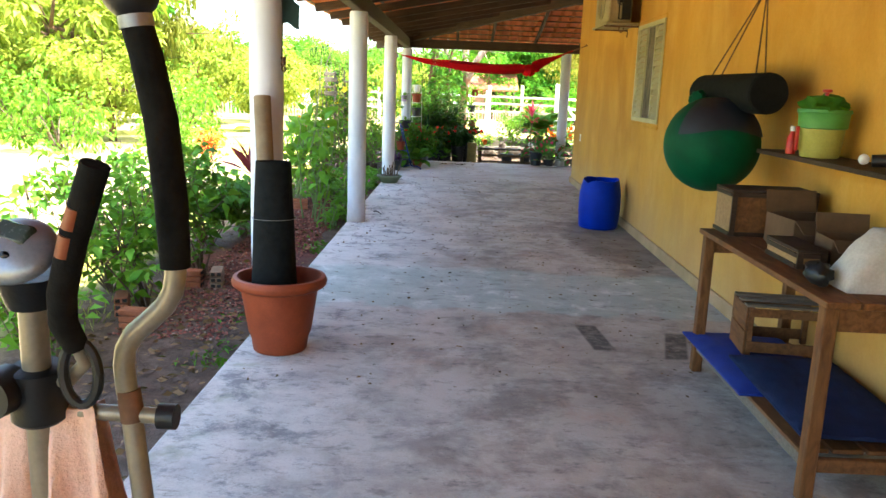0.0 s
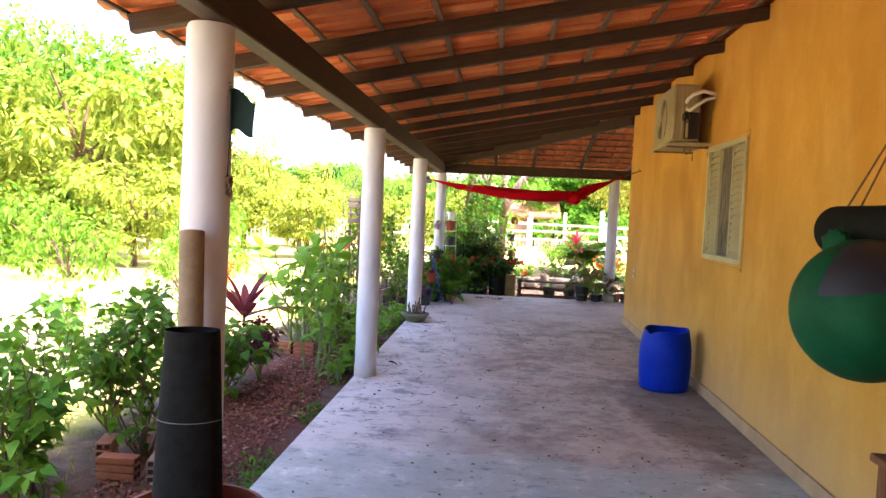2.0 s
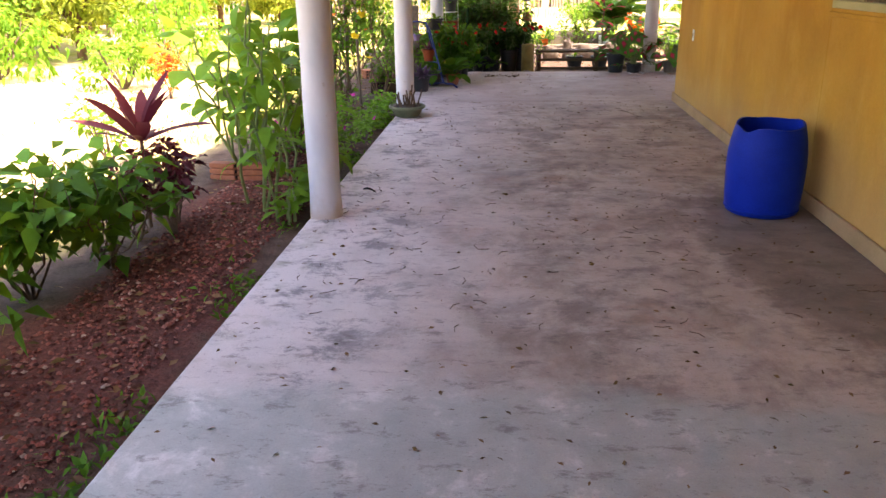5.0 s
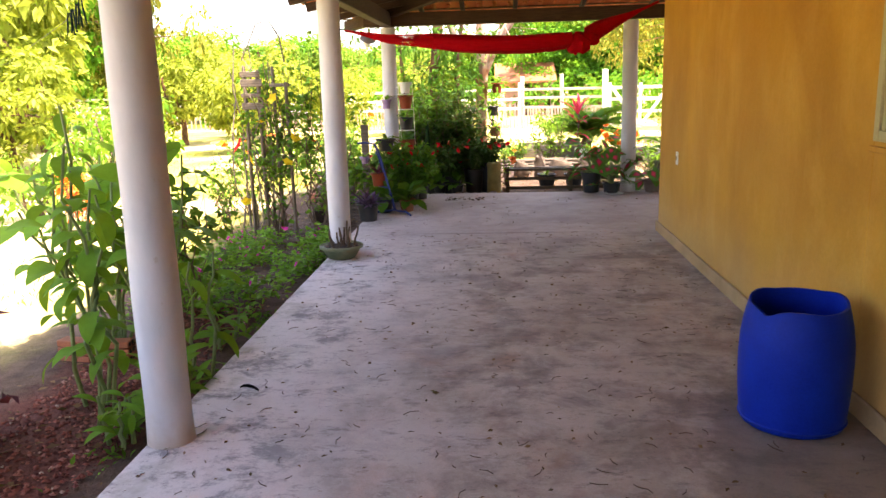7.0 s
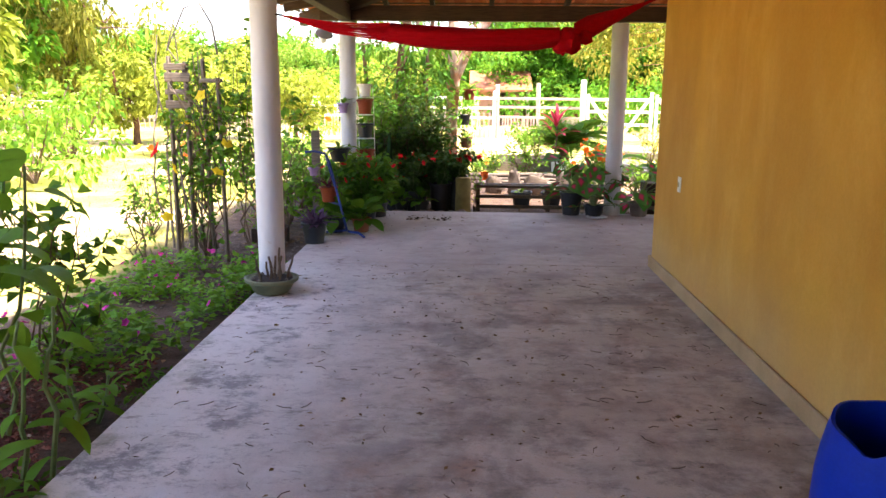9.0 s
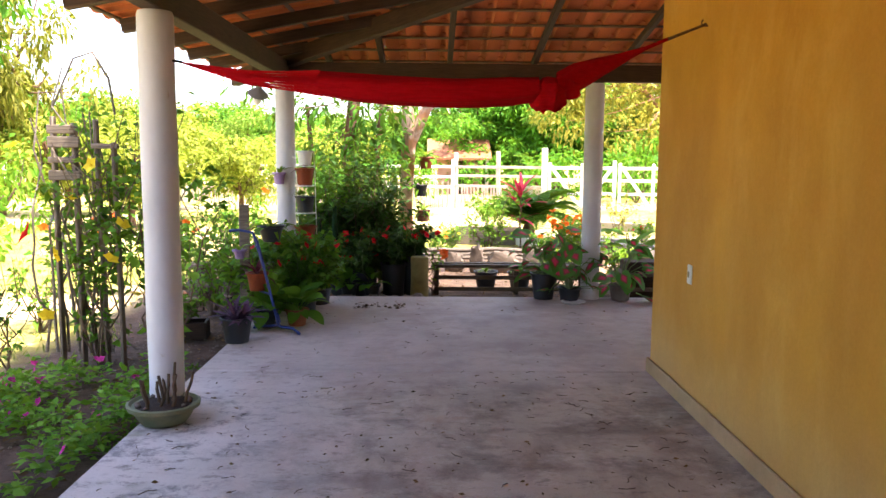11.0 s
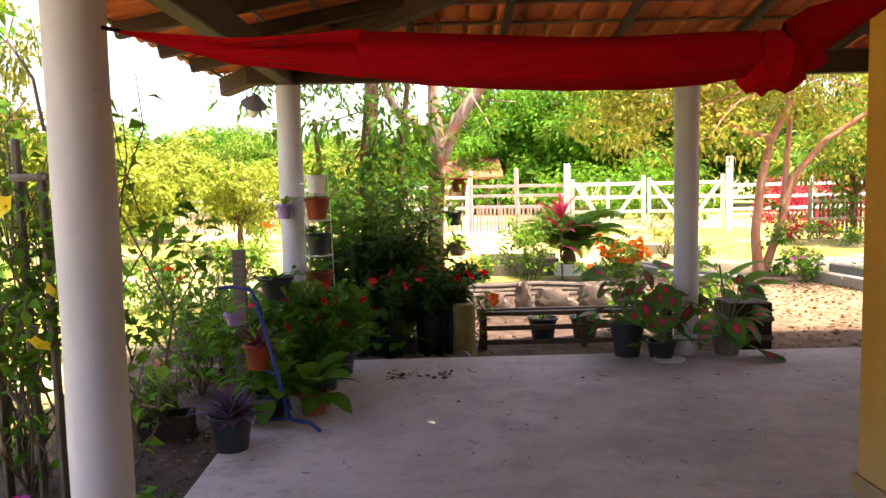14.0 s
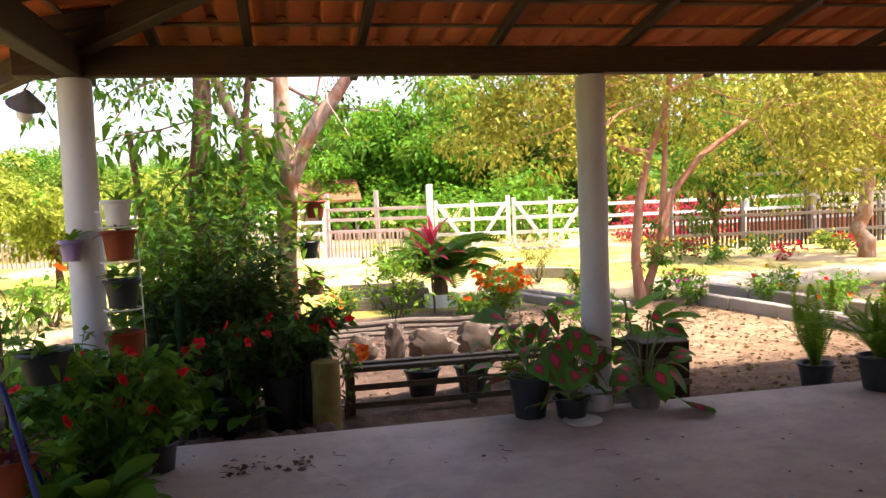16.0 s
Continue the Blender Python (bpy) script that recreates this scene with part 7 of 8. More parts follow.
# ---- pots at the corner ----
def rack():
    t = thing("plant_stand", "blue painted tube plant stand leaning by the slab's edge", "plant stand", (0, 0, 0))
    path = [(-0.92, 15.68, 0.012), (-0.99, 15.72, 0.055), (-1.10, 15.76, 0.06), (-1.13, 15.77, 0.08), (-1.22, 15.83, 0.4), (-1.34, 15.92, 0.82), (-1.39, 15.96, 0.90), (-1.52, 16.0, 0.92), (-1.62, 16.02, 0.91)]
    part("side_tube", Geo().tube(path, 0.013, 10), M["bluetube"], t)
    for a, b in (((-1.13, 15.78, 0.07), (-1.36, 15.80, 0.05)), ((-1.22, 15.83, 0.35), (-1.38, 16.05, 0.35)), ((-1.34, 15.92, 0.80), (-1.40, 16.10, 0.76)), ((-1.36, 15.80, 0.04), (-1.20, 16.2, 0.012)), ((-1.20, 16.2, 0.012), (-1.39, 15.96, 0.9))):
        part("cross_tube", Geo().tube([a, b], 0.010, 8), M["bluetube"], t)


rack()
RHOEO = blade_mesh("leaf", 0.24, 0.04, "l_purple", 0.5, 0.25)
STRAP = blade_mesh("leaf", 0.30, 0.055, "l_light", 1.1, 0.2)
DRAC = blade_mesh("leaf", 0.26, 0.035, "l_wine", 0.9, 0.2)
HOST = blade_mesh("leaf", 0.20, 0.12, "l_shrub", 1.0, 0.2, 0.10)


def potted(name, label, at, r0, r1, h, mat, leafmesh, count, rise=(20, 80), scale=(0.7, 1.1), heads=1, group="potted plants"):
    t = pot(name, label, at, r0, r1, h, mat, group=group)
    for k in range(heads):
        a = k * 2.4
        r = 0 if heads == 1 else r1 * 0.5
        rosette(t, (r * math.cos(a), r * math.sin(a), h - 0.02), leafmesh, count, rise, scale)
    return t


potted("purple_potted_plant", "dark plastic pot of spiky purple leaves on the slab corner", (-1.42, 15.42, 0.0), 0.10, 0.13, 0.22, "charcoal", RHOEO, 16, (5, 80), (0.6, 1.1), 4)
potted("potted_plant", "terracotta pot with striped leaves hooked on the stand", (-1.36, 15.98, 0.36), 0.07, 0.095, 0.17, "terracotta", DRAC, 16, (0, 80))
potted("potted_plant", "small white and mauve pot on the blue stand", (-1.55, 16.1, 0.64), 0.04, 0.055, 0.09, "mauve", STRAP, 9, (10, 80), (0.3, 0.6))
potted("potted_plant", "terracotta pot of broad green leaves on the floor", (-1.02, 16.12, 0.0), 0.08, 0.105, 0.16, "clay", HOST, 26, (-5, 75), (0.8, 1.4))
potted("potted_plant", "pot of broad light green leaves beneath the stand", (-1.3, 16.05, 0.0), 0.08, 0.11, 0.18, "charcoal", HOST, 26, (-5, 75), (0.8, 1.4))
potted("potted_plant", "dark pot of trailing leaves on the stand's top", (-1.30, 16.35, 0.78), 0.08, 0.12, 0.16, "charcoal", STRAP, 16, (-20, 70))
t = thing("wood_offcut", "weathered upright wooden offcut behind the stand", "wood", (-1.62, 16.6, -0.1))
part("offcut", Geo().box((-0.05, -0.02, 0), (0.05, 0.02, 1.22), 0.006), M["grey_wood"], t)


def begonia(at, h, spread, n, flowers, label="dark leaved begonia bush with bright red flowers", mat="l_dark"):
    return shrub("begonia", label, at, h, spread, 9, 0.085, 0.06, n, mat, "stem", 0.1, "red begonias", "plant", ("f_red", flowers, 0.085))


def planter(at, r, h, mat, label):
    return pot("planter_tub", label, at, r * 0.85, r, h, mat, group="tubs at the slab edge")


for x, y, r, h, mat, bh, sp, n, fl in ((-1.05, 16.75, 0.13, 0.17, "charcoal", 0.70, 0.40, 1300, 14), (-0.98, 17.25, 0.14, 0.18, "charcoal", 0.48, 0.34, 900, 9), (-1.28, 17.05, 0.13, 0.18, "charcoal", 0.75, 0.36, 1000, 7)):
    planter((x, y, 0), r, h, mat, "dark planter tub of begonias on the slab")
    begonia((x, y, h - 0.04), bh, sp, n, fl, "green leaved begonia bush with bright red flowers", "l_shrub")
for x, y, r, h, mat, bh, sp, n, fl in ((-0.55, 18.2, 0.16, 0.32, "charcoal", 0.5, 0.36, 760, 14), (-0.2, 18.25, 0.15, 0.42, "black", 0.5, 0.36, 800, 16), (0.02, 18.45, 0.16, 0.5, "charcoal", 0.42, 0.36, 800, 16), (-0.85, 18.25, 0.14, 0.3, "charcoal", 0.3, 0.25, 260, 3)):
    planter((x, y, -0.1), r, h, mat, "dark planter tub of begonias beyond the slab")
    begonia((x, y, -0.1 + h - 0.04), bh, sp, n, fl)
for x in (-0.45, -0.72):
    potted("potted_plant", "grey pot with pale green leaves in the shade", (x, 18.0, -0.1), 0.07, 0.10, 0.2, "charcoal", HOST, 12, (5, 75), (0.6, 1.0))
t = thing("stump", "mossy yellowish cut log standing by the slab", "stump", (0.12, 18.12, -0.1))
part("log", Geo().lathe([(0.115, 0), (0.11, 0.05), (0.105, 0.3), (0.108, 0.5), (0.10, 0.515), (0.02, 0.52)], 24, wobble=0.04), M["yellow_stump"], t)
shrub("orange_flower", "small plant with one bright orange bloom", (0.28, 18.35, -0.1), 0.62, 0.1, 4, 0.07, 0.03, 60, "l_light", flowers=("f_orange", 4, 0.12), category="plant")
# upright cactus stems
t = thing("cactus_cluster", "cluster of tall dark green ribbed cactus stems", "cactus", (-0.92, 18.35, -0.1))
for k in range(13):
    x, y, h = rng.uniform(-0.28, 0.3), rng.uniform(-0.12, 0.3), rng.uniform(0.6, 1.2)
    part("cactus_stem", Geo().lathe([(0.032, 0), (0.036, h * 0.3), (0.035, h * 0.8), (0.02, h * 0.98), (0.004, h)], 10, (x, y, 0), wobble=0.12), M["cactus"], t)
for x, y, h, s, n, mat in ((-0.55, 18.85, 1.75, 0.45, 1300, "l_dark"), (-1.15, 18.75, 1.55, 0.42, 1000, "l_shrub"), (-0.45, 19.05, 1.5, 0.36, 950, "l_dark"), (-0.8, 19.3, 2.1, 0.5, 1300, "l_shrub"), (-0.28, 18.75, 1.25, 0.38, 1100, "l_dark"), (-0.95, 18.62, 1.35, 0.4, 1100, "l_dark"), (-0.62, 18.55, 1.0, 0.34, 900, "l_dark")):
    shrub("dense_shrub", "tall dense dark green shrub at the veranda corner", (x, y, -0.1), h, s, 10, 0.12, 0.045, n, mat, low=0.1, group="corner shrubs")


def pot_ladder():
    t = thing("hanging_pot_rack", "wire rack of hanging pots fixed to the column", "pot rack", (0, 0, 0))
    for x in (-1.25, -1.05):
        part("wire", Geo().tube(limb((x, 17.50, 1.66), (x + 0.03, 17.5, 0.45), 0.01, 4), 0.005, 6), M["white"], t)
    for z in (1.5, 1.28, 0.98, 0.62):
        pts = [(-1.15 + 0.115 * math.cos(a), 17.50 + 0.115 * math.sin(a), z) for a in np.linspace(0, 2 * math.pi, 25)]
        part("pot_ring", Geo().tube(pts, 0.005, 5), M["white"], t)
    part("strap", Geo().tube([(-1.25, 17.5, 1.6), (-1.30, 17.58, 1.6)], 0.006, 6), M["white"], t)


pot_ladder()
for z, mat, r, h, lf, n, label in ((1.51, "white", 0.085, 0.16, STRAP, 6, "white pot in the wire rack on the column"), (1.29, "terracotta", 0.10, 0.19, DRAC, 12, "terracotta pot in the wire rack on the column"),
                                   (0.99, "charcoal", 0.105, 0.18, HOST, 10, "charcoal pot in the wire rack on the column"), (0.63, "terracotta", 0.115, 0.21, HOST, 12, "large terracotta pot in the wire rack")):
    potted("hanging_pot", label, (-1.15, 17.50, z), r * 0.78, r, h, mat, lf, n, (0, 70), (0.4, 0.75), group="pots in the rack")
potted("hanging_pot", "small mauve pot hung on the column's other side", (-1.43, 17.474, 1.30), 0.05, 0.065, 0.13, "mauve", STRAP, 10, (-10, 70), (0.3, 0.6))
potted("hanging_pot", "teal pot standing on the bench by the column", (-1.75, 18.35, 0.28), 0.07, 0.10, 0.15, "teal", HOST, 9, (0, 70), (0.5, 0.9))
for x, y, z, mat, lf, label in ((0.10, 20.18, 1.05, "charcoal", STRAP, "dark pot of fern hanging on the tree trunk"), (0.14, 20.18, 0.68, "rust", STRAP, "brown pot of grassy leaves hanging on trunk"), (0.18, 20.2, 1.45, "terracotta", STRAP, "terracotta orchid pot hanging on the trunk")):
    potted("hanging_pot", label, (x, y, z), 0.075, 0.10, 0.17, mat, lf, 26, (-30, 80), (0.5, 0.95), group="pots on the tree")
    # hung on the trunk by a wire
    w = thing("wire_hanger", "thin wire holding a pot on the trunk", "wire", (x, y, z))
    part("wire", Geo().tube([(0, 0.0, 0.16), (-0.08, 0.08, 0.3), (-0.16, 0.14, 0.34)], 0.004, 5), M["black"], w)


# ---- low bench and caladiums ----
def bench():
    t = thing("slatted_bench", "low weathered brown timber rail bench past the slab's edge", "bench", (0.30, 18.42, -0.105))
    for x in (0.0, 1.0, 1.86):
        for y in (0.0, 0.20):
            part("leg", Geo().box((x, y, 0), (x + 0.062, y + 0.05, 0.345), 0.006), M["bench_wood"], t)
    for y in (-0.012, 0.175):
        part("top_slat", Geo().box((-0.03, y, 0.346), (1.97, y + 0.085, 0.386), 0.006), M["bench_wood"], t)
    for z in (0.055, 0.20):
        part("rail", Geo().box((0.0, -0.02, z), (1.94, -0.001, z + 0.05), 0.004), M["bench_wood"], t)


bench()
for x, y in ((0.98, 18.86), (1.42, 18.84)):
    potted("potted_plant", "dark plastic pot with a small green plant", (x, y, -0.1), 0.11, 0.15, 0.24, "charcoal", STRAP, 12, (10, 80), (0.4, 0.8))
CAL = blade_mesh("caladium_leaf", 0.22, 0.17, "caladium", 0.7, 0.12, 0.0, True)


def caladium(label, at, r0, r1, h, mat, n, reach, high, lie=0):
    t = pot("caladium_pot", label, at, r0, r1, h, mat, group="caladium pots")
    for k in range(n):
        a = 137.5 * k + rng.uniform(-25, 25)
        R = reach * rng.uniform(0.3, 1.0)
        z = h + high * rng.uniform(-0.12, 1.0)
        p = Vector((R * math.cos(math.radians(a)), R * math.sin(math.radians(a)), z))
        part("stalk", Geo().tube([(0.02 * math.cos(a), 0.02 * math.sin(a), h - 0.03), (p.x * 0.4, p.y * 0.4, h + (z - h) * 0.6), p], [0.006, 0.005, 0.004], 5), M["stem"], t)
        ob = new("leaf", CAL)
        ob.parent = t
        ob.matrix_basis = pose(*p, 0, 0, a - 90) @ pose(0, 0, 0, rng.uniform(-50, 30), rng.uniform(-35, 35), 0) @ Matrix.Scale(rng.uniform(0.6, 1.12), 4)
    return t


caladium("charcoal plastic bucket of red centred caladium leaves", (1.56, 17.62, 0.0), 0.11, 0.15, 0.30, "charcoal", 28, 0.36, 0.50)
caladium("dark pot of caladiums beside the white column", (1.84, 17.52, 0.0), 0.10, 0.125, 0.15, "charcoal", 30, 0.34, 0.52)
caladium("grey pot of caladiums on the far side of column", (2.44, 17.58, 0.0), 0.10, 0.13, 0.18, "stone", 26, 0.36, 0.52)
t = thing("pot_saucer", "white plastic saucer lying under the caladium pot", "saucer", (1.86, 17.36, 0.0))
part("dish", Geo().lathe([(0.12, 0.0), (0.14, 0.015), (0.135, 0.018), (0.11, 0.006)], 28), M["white"], t)
ob = new("fallen_leaf", CAL)
ob.matrix_basis = pose(2.62, 17.30, 0.09, -18, 0, -70) @ Matrix.Scale(1.6, 4)
tagged(ob, "drooping red centred caladium leaf resting on the floor", "leaf")
t = thing("wooden_planter", "dark weathered square wooden planter behind the pots", "planter", (2.62, 18.0, -0.1))
part("crate_body", Geo().box((0, 0, 0), (0.42, 0.4, 0.48), 0.012), M["dark_wood"], t)
for z in (0.12, 0.30):
    part("band", Geo().box((-0.012, -0.012, z), (0.432, 0.412, z + 0.05), 0.004), M["grey_wood"], t)
BAN = blade_mesh("leaf", 0.5, 0.17, "l_shrub", 0.8, 0.15, 0.12)
t = tall_plant("broadleaf_plant", "dark glossy plant with long spreading leaves", (2.85, 18.55, -0.1), 4, 0.85, 0.25, 4, BAN, (0.6, 1.0), 0.5, (-25, 40))
shrub("green_bush", "light green leafy bush behind the column", (2.9, 19.6, -0.1), 0.75, 0.4, 9, 0.09, 0.05, 420, "l_light", group="front bushes")
shrub("green_bush", "light green leafy bush behind the column", (1.9, 19.0, -0.1), 0.55, 0.3, 8, 0.09, 0.05, 300, "l_light", group="front bushes")

# ---- front beds ----
def frond_geo(n, reach, curl, rise, fall, leaf, first, lift, sweep=0.66):
    """A feather leaf: leaflets joined along one midrib."""
    us = np.linspace(0, 1, n)
    vs = [(0, reach * math.sin(curl * u) / curl, rise * u - fall * u * u) for u in us]
    fs = []
    for k in range(n - 1):
        u = us[k]
        L = leaf * math.sin(math.pi * (first + (0.97 - first) * u)) ** 0.6
        for s in (-1, 1):
            x, y, z = vs[k]
            i = len(vs)
            vs += [(s * L * 0.8, y + 0.76 * sweep * L, z + lift * L), (s * L, y + sweep * L, z)]
            fs += [(k, k + 1, i), (k, i, i + 1)]
    return Geo().add(vs, fs)


PALM = frond_geo(27, 0.95, 0.9, 0.55, 0.75, 0.26, 0.12, 0.15)
FROND = PALM.mesh("frond", M["l_shrub"])
t = thing("cycad", "dark green cycad palm in a white ringed planter", "palm", (2.20, 24.2, -0.1))
part("planter_ring", Geo().lathe([(0.25, 0), (0.26, 0.18), (0.25, 0.2), (0.21, 0.2), (0.2, 0.05)], 26), M["white"], t)
part("trunk", Geo().lathe([(0.12, 0.05), (0.13, 0.3), (0.09, 0.42), (0.02, 0.45)], 14), M["bark"], t)
rosette(t, (0, 0, 0.42), FROND, 26, (5, 62), (1.0, 1.3), "frond")
c = copy_thing(t, pose(14.5, 39, -0.1, 0, 0, 40))
c.scale = (2.4, 2.4, 2.4)
c = copy_thing(t, pose(5.3, 46, -0.1, 0, 0, 90))
c.scale = (1.6, 1.6, 1.6)
CORDR = blade_mesh("leaf", 0.46, 0.062, "l_crimson", 0.75, 0.2, 0.03)
t = thing("red_cordyline", "tall crimson cordyline with upright leaves in the bed", "plant", (1.95, 23.4, -0.1))
part("stem", Geo().tube(limb((0, 0, 0), (0.0, 0, 1.0), 0.03, 5), 0.018, 7), M["twig"], t)
for z, n, lo, hi in ((1.0, 12, 45, 85), (0.8, 8, 20, 60), (0.55, 7, 10, 50)):
    rosette(t, (0, 0, z), CORDR, n, (lo, hi), (0.8, 1.25))
t = shrub("orange_flower_bush", "bush covered with bright orange and red flowers", (2.75, 22.7, -0.1), 0.80, 0.5, 14, 0.09, 0.04, 800, "l_light", "stem", 0.1, "", "bush", ("f_orange", 110, 0.10))
shrub("pale_bush", "airy pale green bush in the raised bed", (1.25, 22.6, -0.1), 1.15, 0.5, 12, 0.085, 0.045, 1000, "l_light", low=0.15)
shrub("pale_bush", "airy pale green bush beside the red cordyline", (4.6, 26.6, -0.1), 1.15, 0.5, 9, 0.07, 0.035, 380, "l_olive", low=0.15)
for x, y, c in ((0.35, 22.3, "f_orange"), (0.65, 23.2, "f_yellow"), (2.2, 22.2, "f_orange"), (5.6, 22.6, "f_magenta"), (5.9, 23.3, "f_red"), (6.4, 22.0, "f_red"), (6.7, 21.0, "f_orange"), (6.9, 20.2, "f_orange"), (7.2, 22.8, "f_yellow"), (4.6, 24.5, "f_red"), (7.3, 21.6, "f_red")):
    shrub("flower_clump", "small green clump with scattered bright flowers", (x, y, -0.1), 0.52, 0.28, 9, 0.085, 0.03, 420, "l_big", "stem", 0.05, "bed flowers", "plant", (c, 6, 0.075))
for k in range(16):
    x, y = rng.uniform(7.5, 15), rng.uniform(27.5, 30.5)
    shrub("flower_clump", "low leafy clump in the far flower bed", (x, y, -0.1), 0.5, 0.4, 6, 0.14, 0.06, 140, ("l_light", "l_yellow", "l_shrub", "l_crimson")[k % 4], "stem", 0.05, "far bed clumps", "plant", (("f_yellow", "f_red")[k % 2], 4, 0.1))
# fern and pots at the right end of the slab
FERN = frond_geo(46, 0.55, 1.0, 0.5, 0.36, 0.055, 0.2, -0.1, 0.22)
FERNM = FERN.mesh("frond", M["l_light"])
t = pot("fern_pot", "pot of tall feathery green fern at the slab's edge", (4.15, 17.95, -0.1), 0.11, 0.14, 0.22, "charcoal")
rosette(t, (0, 0, 0.2), FERNM, 17, (25, 86), (0.9, 1.55), "frond")
t = pot("fern_pot", "dark pot of dense bright green fern on the slab", (4.35, 17.45, 0.0), 0.13, 0.17, 0.26, "charcoal")
rosette(t, (0, 0, 0.25), FERNM, 40, (0, 80), (0.8, 1.3), "frond")
t = pot("clay_pot", "terracotta pot with dark leaves at the slab's end", (4.72, 17.35, 0.0), 0.14, 0.18, 0.34, "clay")
rosette(t, (0, 0, 0.32), DRAC, 14, (10, 70), (0.6, 1.0))

# lamp under the eave corner
t = thing("eave_lamp", "conical metal lamp with white bulb under the eave", "lamp", (-1.70, 17.72, 2.30))
part("shade", Geo().lathe([(0.012, 0.09), (0.05, 0.06), (0.115, 0.0), (0.118, 0.0), (0.05, 0.065), (0.014, 0.1)], 24), M["silver"], t, at=pose(0, 0, 0, 30, 20, 0))
part("bulb", Geo().ball((-0.02, 0.03, -0.05), 0.055, (0.9, 0.9, 1.2), 16, 12), M["white"], t, "white frosted bulb")
part("arm", Geo().tube([(0.01, -0.03, 0.09), (0.06, -0.06, 0.16), (0.14, -0.08, 0.14), (0.20, -0.1, 0.16)], 0.006, 6), M["charcoal"], t)
# clothes line with pegs, from the column to a garden tree
t = thing("clothes_line", "thin wire clothes line with small dark pegs", "line", (0, 0, 0))
part("wire", Geo().tube([(COLX - 0.1, 9.36, 2.10), (-2.2, 10.33, 2.03), (-5.2, 14.47, 1.98), (-11.4, 23.0, 2.2)], 0.0018, 4), M["charcoal"], t)
PEG = Geo().box((-0.011, -0.005, -0.10), (-0.004, 0.005, 0.02), 0.002, pose(0, 0, 0, 0, 7, 0)).box((0.004, -0.005, -0.10), (0.011, 0.005, 0.02), 0.002, pose(0, 0, 0, 0, -7, 0)).mesh("peg", M["cloth_green"])
for y in (9.84, 9.93, 10.08, 10.18):
    part("peg", PEG, None, t, at=pose(-1.49 - 0.732 * (y - 9.36), y, 2.10 - 0.072 * (y - 9.36), 0, 0, rng.uniform(-30, 30)))


# ---- small stuff on the ground ----
def scatter_stones(name, label, region, n, size, mat, z):
    g = Geo()
    x0, x1, y0, y1 = region
    octa = [(1, 0, 0), (-1, 0, 0), (0, 1, 0), (0, -1, 0), (0, 0, 1), (0, 0, -1)]
    of = [(0, 2, 4), (2, 1, 4), (1, 3, 4), (3, 0, 4), (2, 0, 5), (1, 2, 5), (3, 1, 5), (0, 3, 5)]
    for _ in range(n):
        s = size * rng.uniform(0.4, 1.3)
        x, y = rng.uniform(x0, x1), rng.uniform(y0, y1)
        a = rng.uniform(0, 3.14)
        c, d = math.cos(a), math.sin(a)
        g.add([(x + s * (c * p[0] * 1.3 - d * p[1]), y + s * (d * p[0] * 1.3 + c * p[1]), z + s * 0.7 * p[2]) for p in octa], of)
    ob = part(name, g, M[mat], None, "", 0)
    return tagged(ob, label, "gravel", "", "stuff")


scatter_stones("gravel", "loose red brown gravel strip between slab and shrubs", (-2.5, -1.72, 5.0, 12.0), 5200, 0.013, "gravel", -0.098)
scatter_stones("rubble", "small pale pebbles strewn on the dark soil", (-2.6, -1.6, 13.0, 18.0), 700, 0.012, "stone", -0.098)


def scatter_litter(name, label, regions, mat, z, size=(0.02, 0.05), kind="leaf litter"):
    pts, dirs = [], []
    for x0, x1, y0, y1, n in regions:
        for _ in range(n):
            pts.append((rng.uniform(x0, x1), rng.uniform(y0, y1), z + rng.uniform(0, 0.006)))
            dirs.append((rng.normal(), rng.normal(), 0.02))
    ob = leaf_cloud(name, pts, dirs, size[1], size[0], M[mat], None, 0.15, 0.0)
    return tagged(ob, label, kind, "", "stuff")


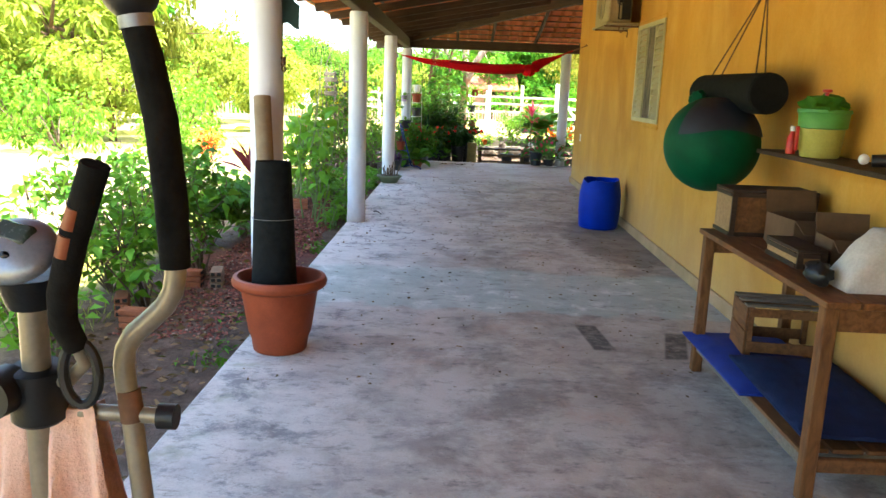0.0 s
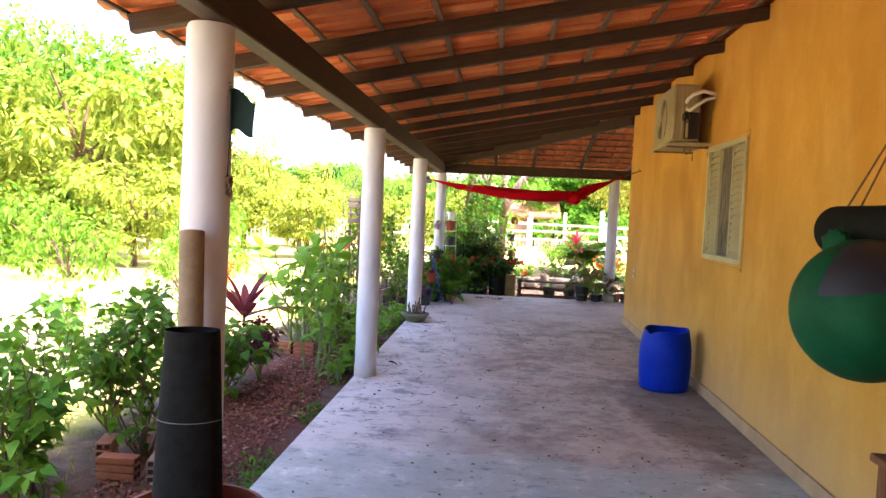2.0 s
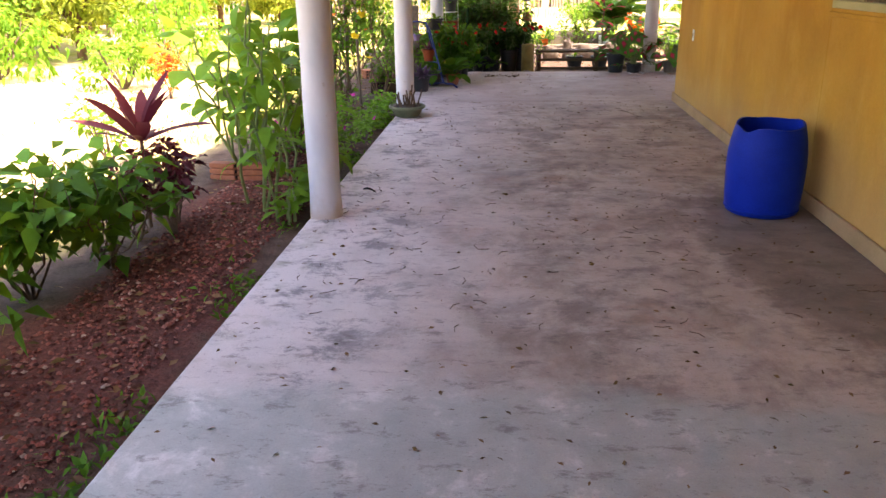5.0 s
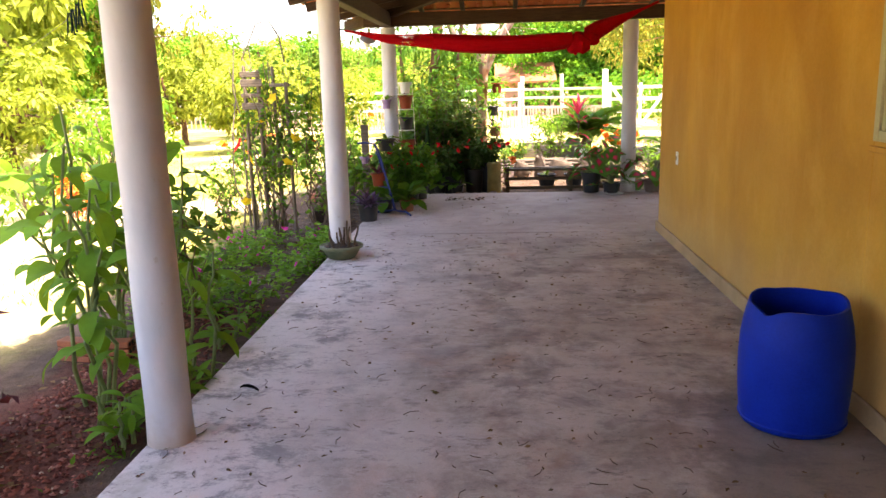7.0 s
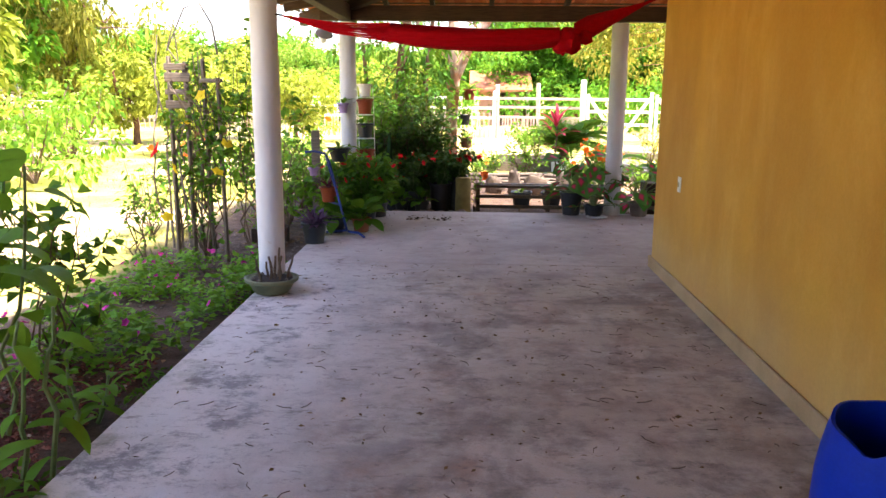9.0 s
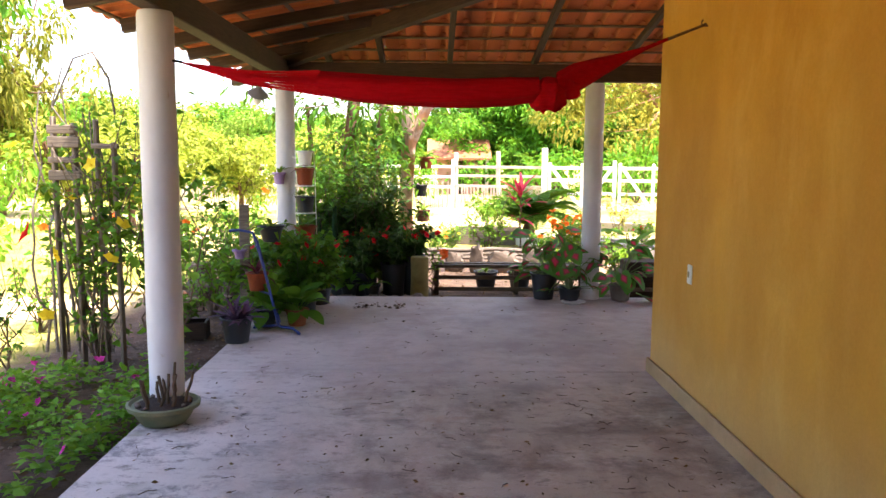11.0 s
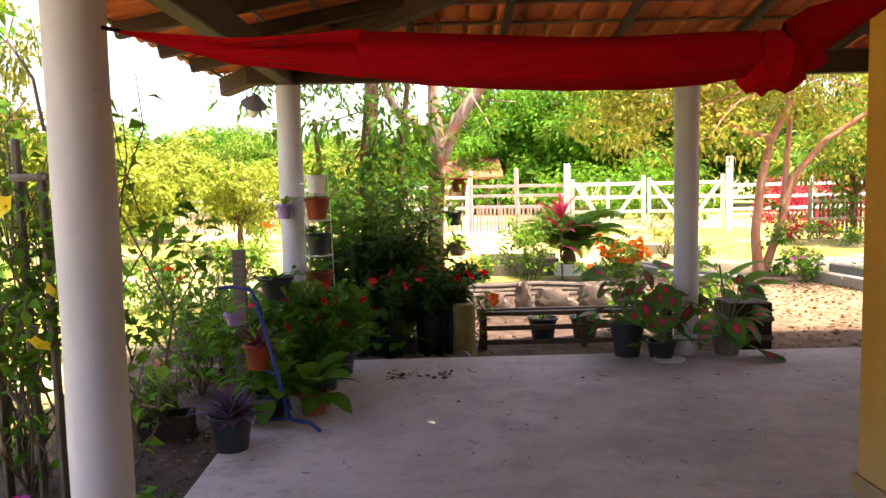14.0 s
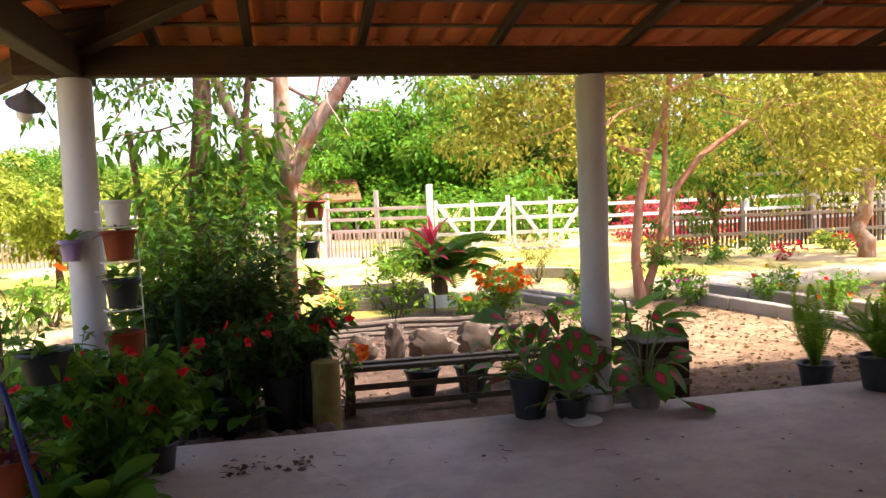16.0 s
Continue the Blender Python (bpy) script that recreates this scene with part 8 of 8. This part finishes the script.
scatter_litter("dry_litter", "dry brown leaves lying on the garden ground", ((2.6, 6.2, 17.9, 22.8, 2600), (-2.7, -1.6, 4, 18, 900), (-2.6, -1.55, 2.2, 6.0, 420), (-1.4, 2.6, 18.0, 21.5, 900)), "l_dry", -0.085, (0.03, 0.06))
scatter_litter("floor_litter", "small dry leaf bits strewn on the concrete floor", ((-1.4, 1.8, 4.0, 14.4, 700), (-1.0, 4, 14.6, 17.5, 70)), "l_dry", 0.003, (0.014, 0.032))
scatter_litter("leaf_crumbs", "dark dry leaf crumbs in a loose heap on the floor", ((-0.55, -0.3, 16.95, 17.3, 26), (-0.25, 0.0, 16.95, 17.15, 22)), "twig", 0.004, (0.03, 0.05))
g = Geo()
for k in range(400):
    x, y = rng.uniform(-1.4, 1.8), rng.uniform(7.4 if k % 9 else 3.2, 14.6) if k % 9 else rng.uniform(14.6, 17.3)
    a = rng.uniform(0, 6.28)
    L = rng.uniform(0.02, 0.09)
    g.tube([(x, y, 0.004), (x + L * 0.5 * math.cos(a), y + L * 0.5 * math.sin(a), 0.006), (x + L * math.cos(a + 0.3), y + L * math.sin(a + 0.3), 0.004)], 0.002, 4)
tagged(part("floor_twigs", g, M["twig"], None), "thin broken twigs strewn on the concrete floor", "twigs", "", "stuff")
t = blade_mesh("curled_leaf", 0.14, 0.05, "rubber", 1.2, 0.5)
ob = new("curled_leaf", t)
ob.matrix_basis = pose(-1.24, 9.93, 0.03, 8, 0, -75)
tagged(ob, "single dark curled dead leaf on the floor", "leaf")

pts, dirs = [], []
for k in range(9000):
    if k % 3 == 0:
        x, y = rng.uniform(-4.5, -2.6), rng.uniform(5, 20)
    elif k % 3 == 1:
        x, y = rng.uniform(-3.5, 9), rng.uniform(23.0, 33)
    else:
        x, y = rng.uniform(-9, -3), rng.uniform(12, 30)
    if noise.noise((x * 0.5, y * 0.5, 9)) < -0.05:
        continue
    pts.append((x, y, -0.11))
    dirs.append((rng.normal() * 0.5, rng.normal() * 0.5, 1.0))
tagged(leaf_cloud("grass", pts, dirs, 0.09, 0.012, M["l_grass"], None, 0.1, 0.1), "thin dry grass blades of the lawn", "grass", "", "stuff")
pts, dirs = [], []
for k in range(1500):
    y = rng.uniform(4.5, 15)
    x = -1.56 - abs(rng.normal()) * 0.12
    if noise.noise((x * 2, y * 1.3, 2)) < 0.02:
        continue
    pts.append((x, y, -0.11))
    dirs.append((rng.normal() * 0.8, rng.normal() * 0.8, 0.8))
tagged(leaf_cloud("edge_weeds", pts, dirs, 0.08, 0.022, M["l_shrub"], None, 0.15, 0.3), "low green weeds along the slab's edge", "weeds", "", "stuff")
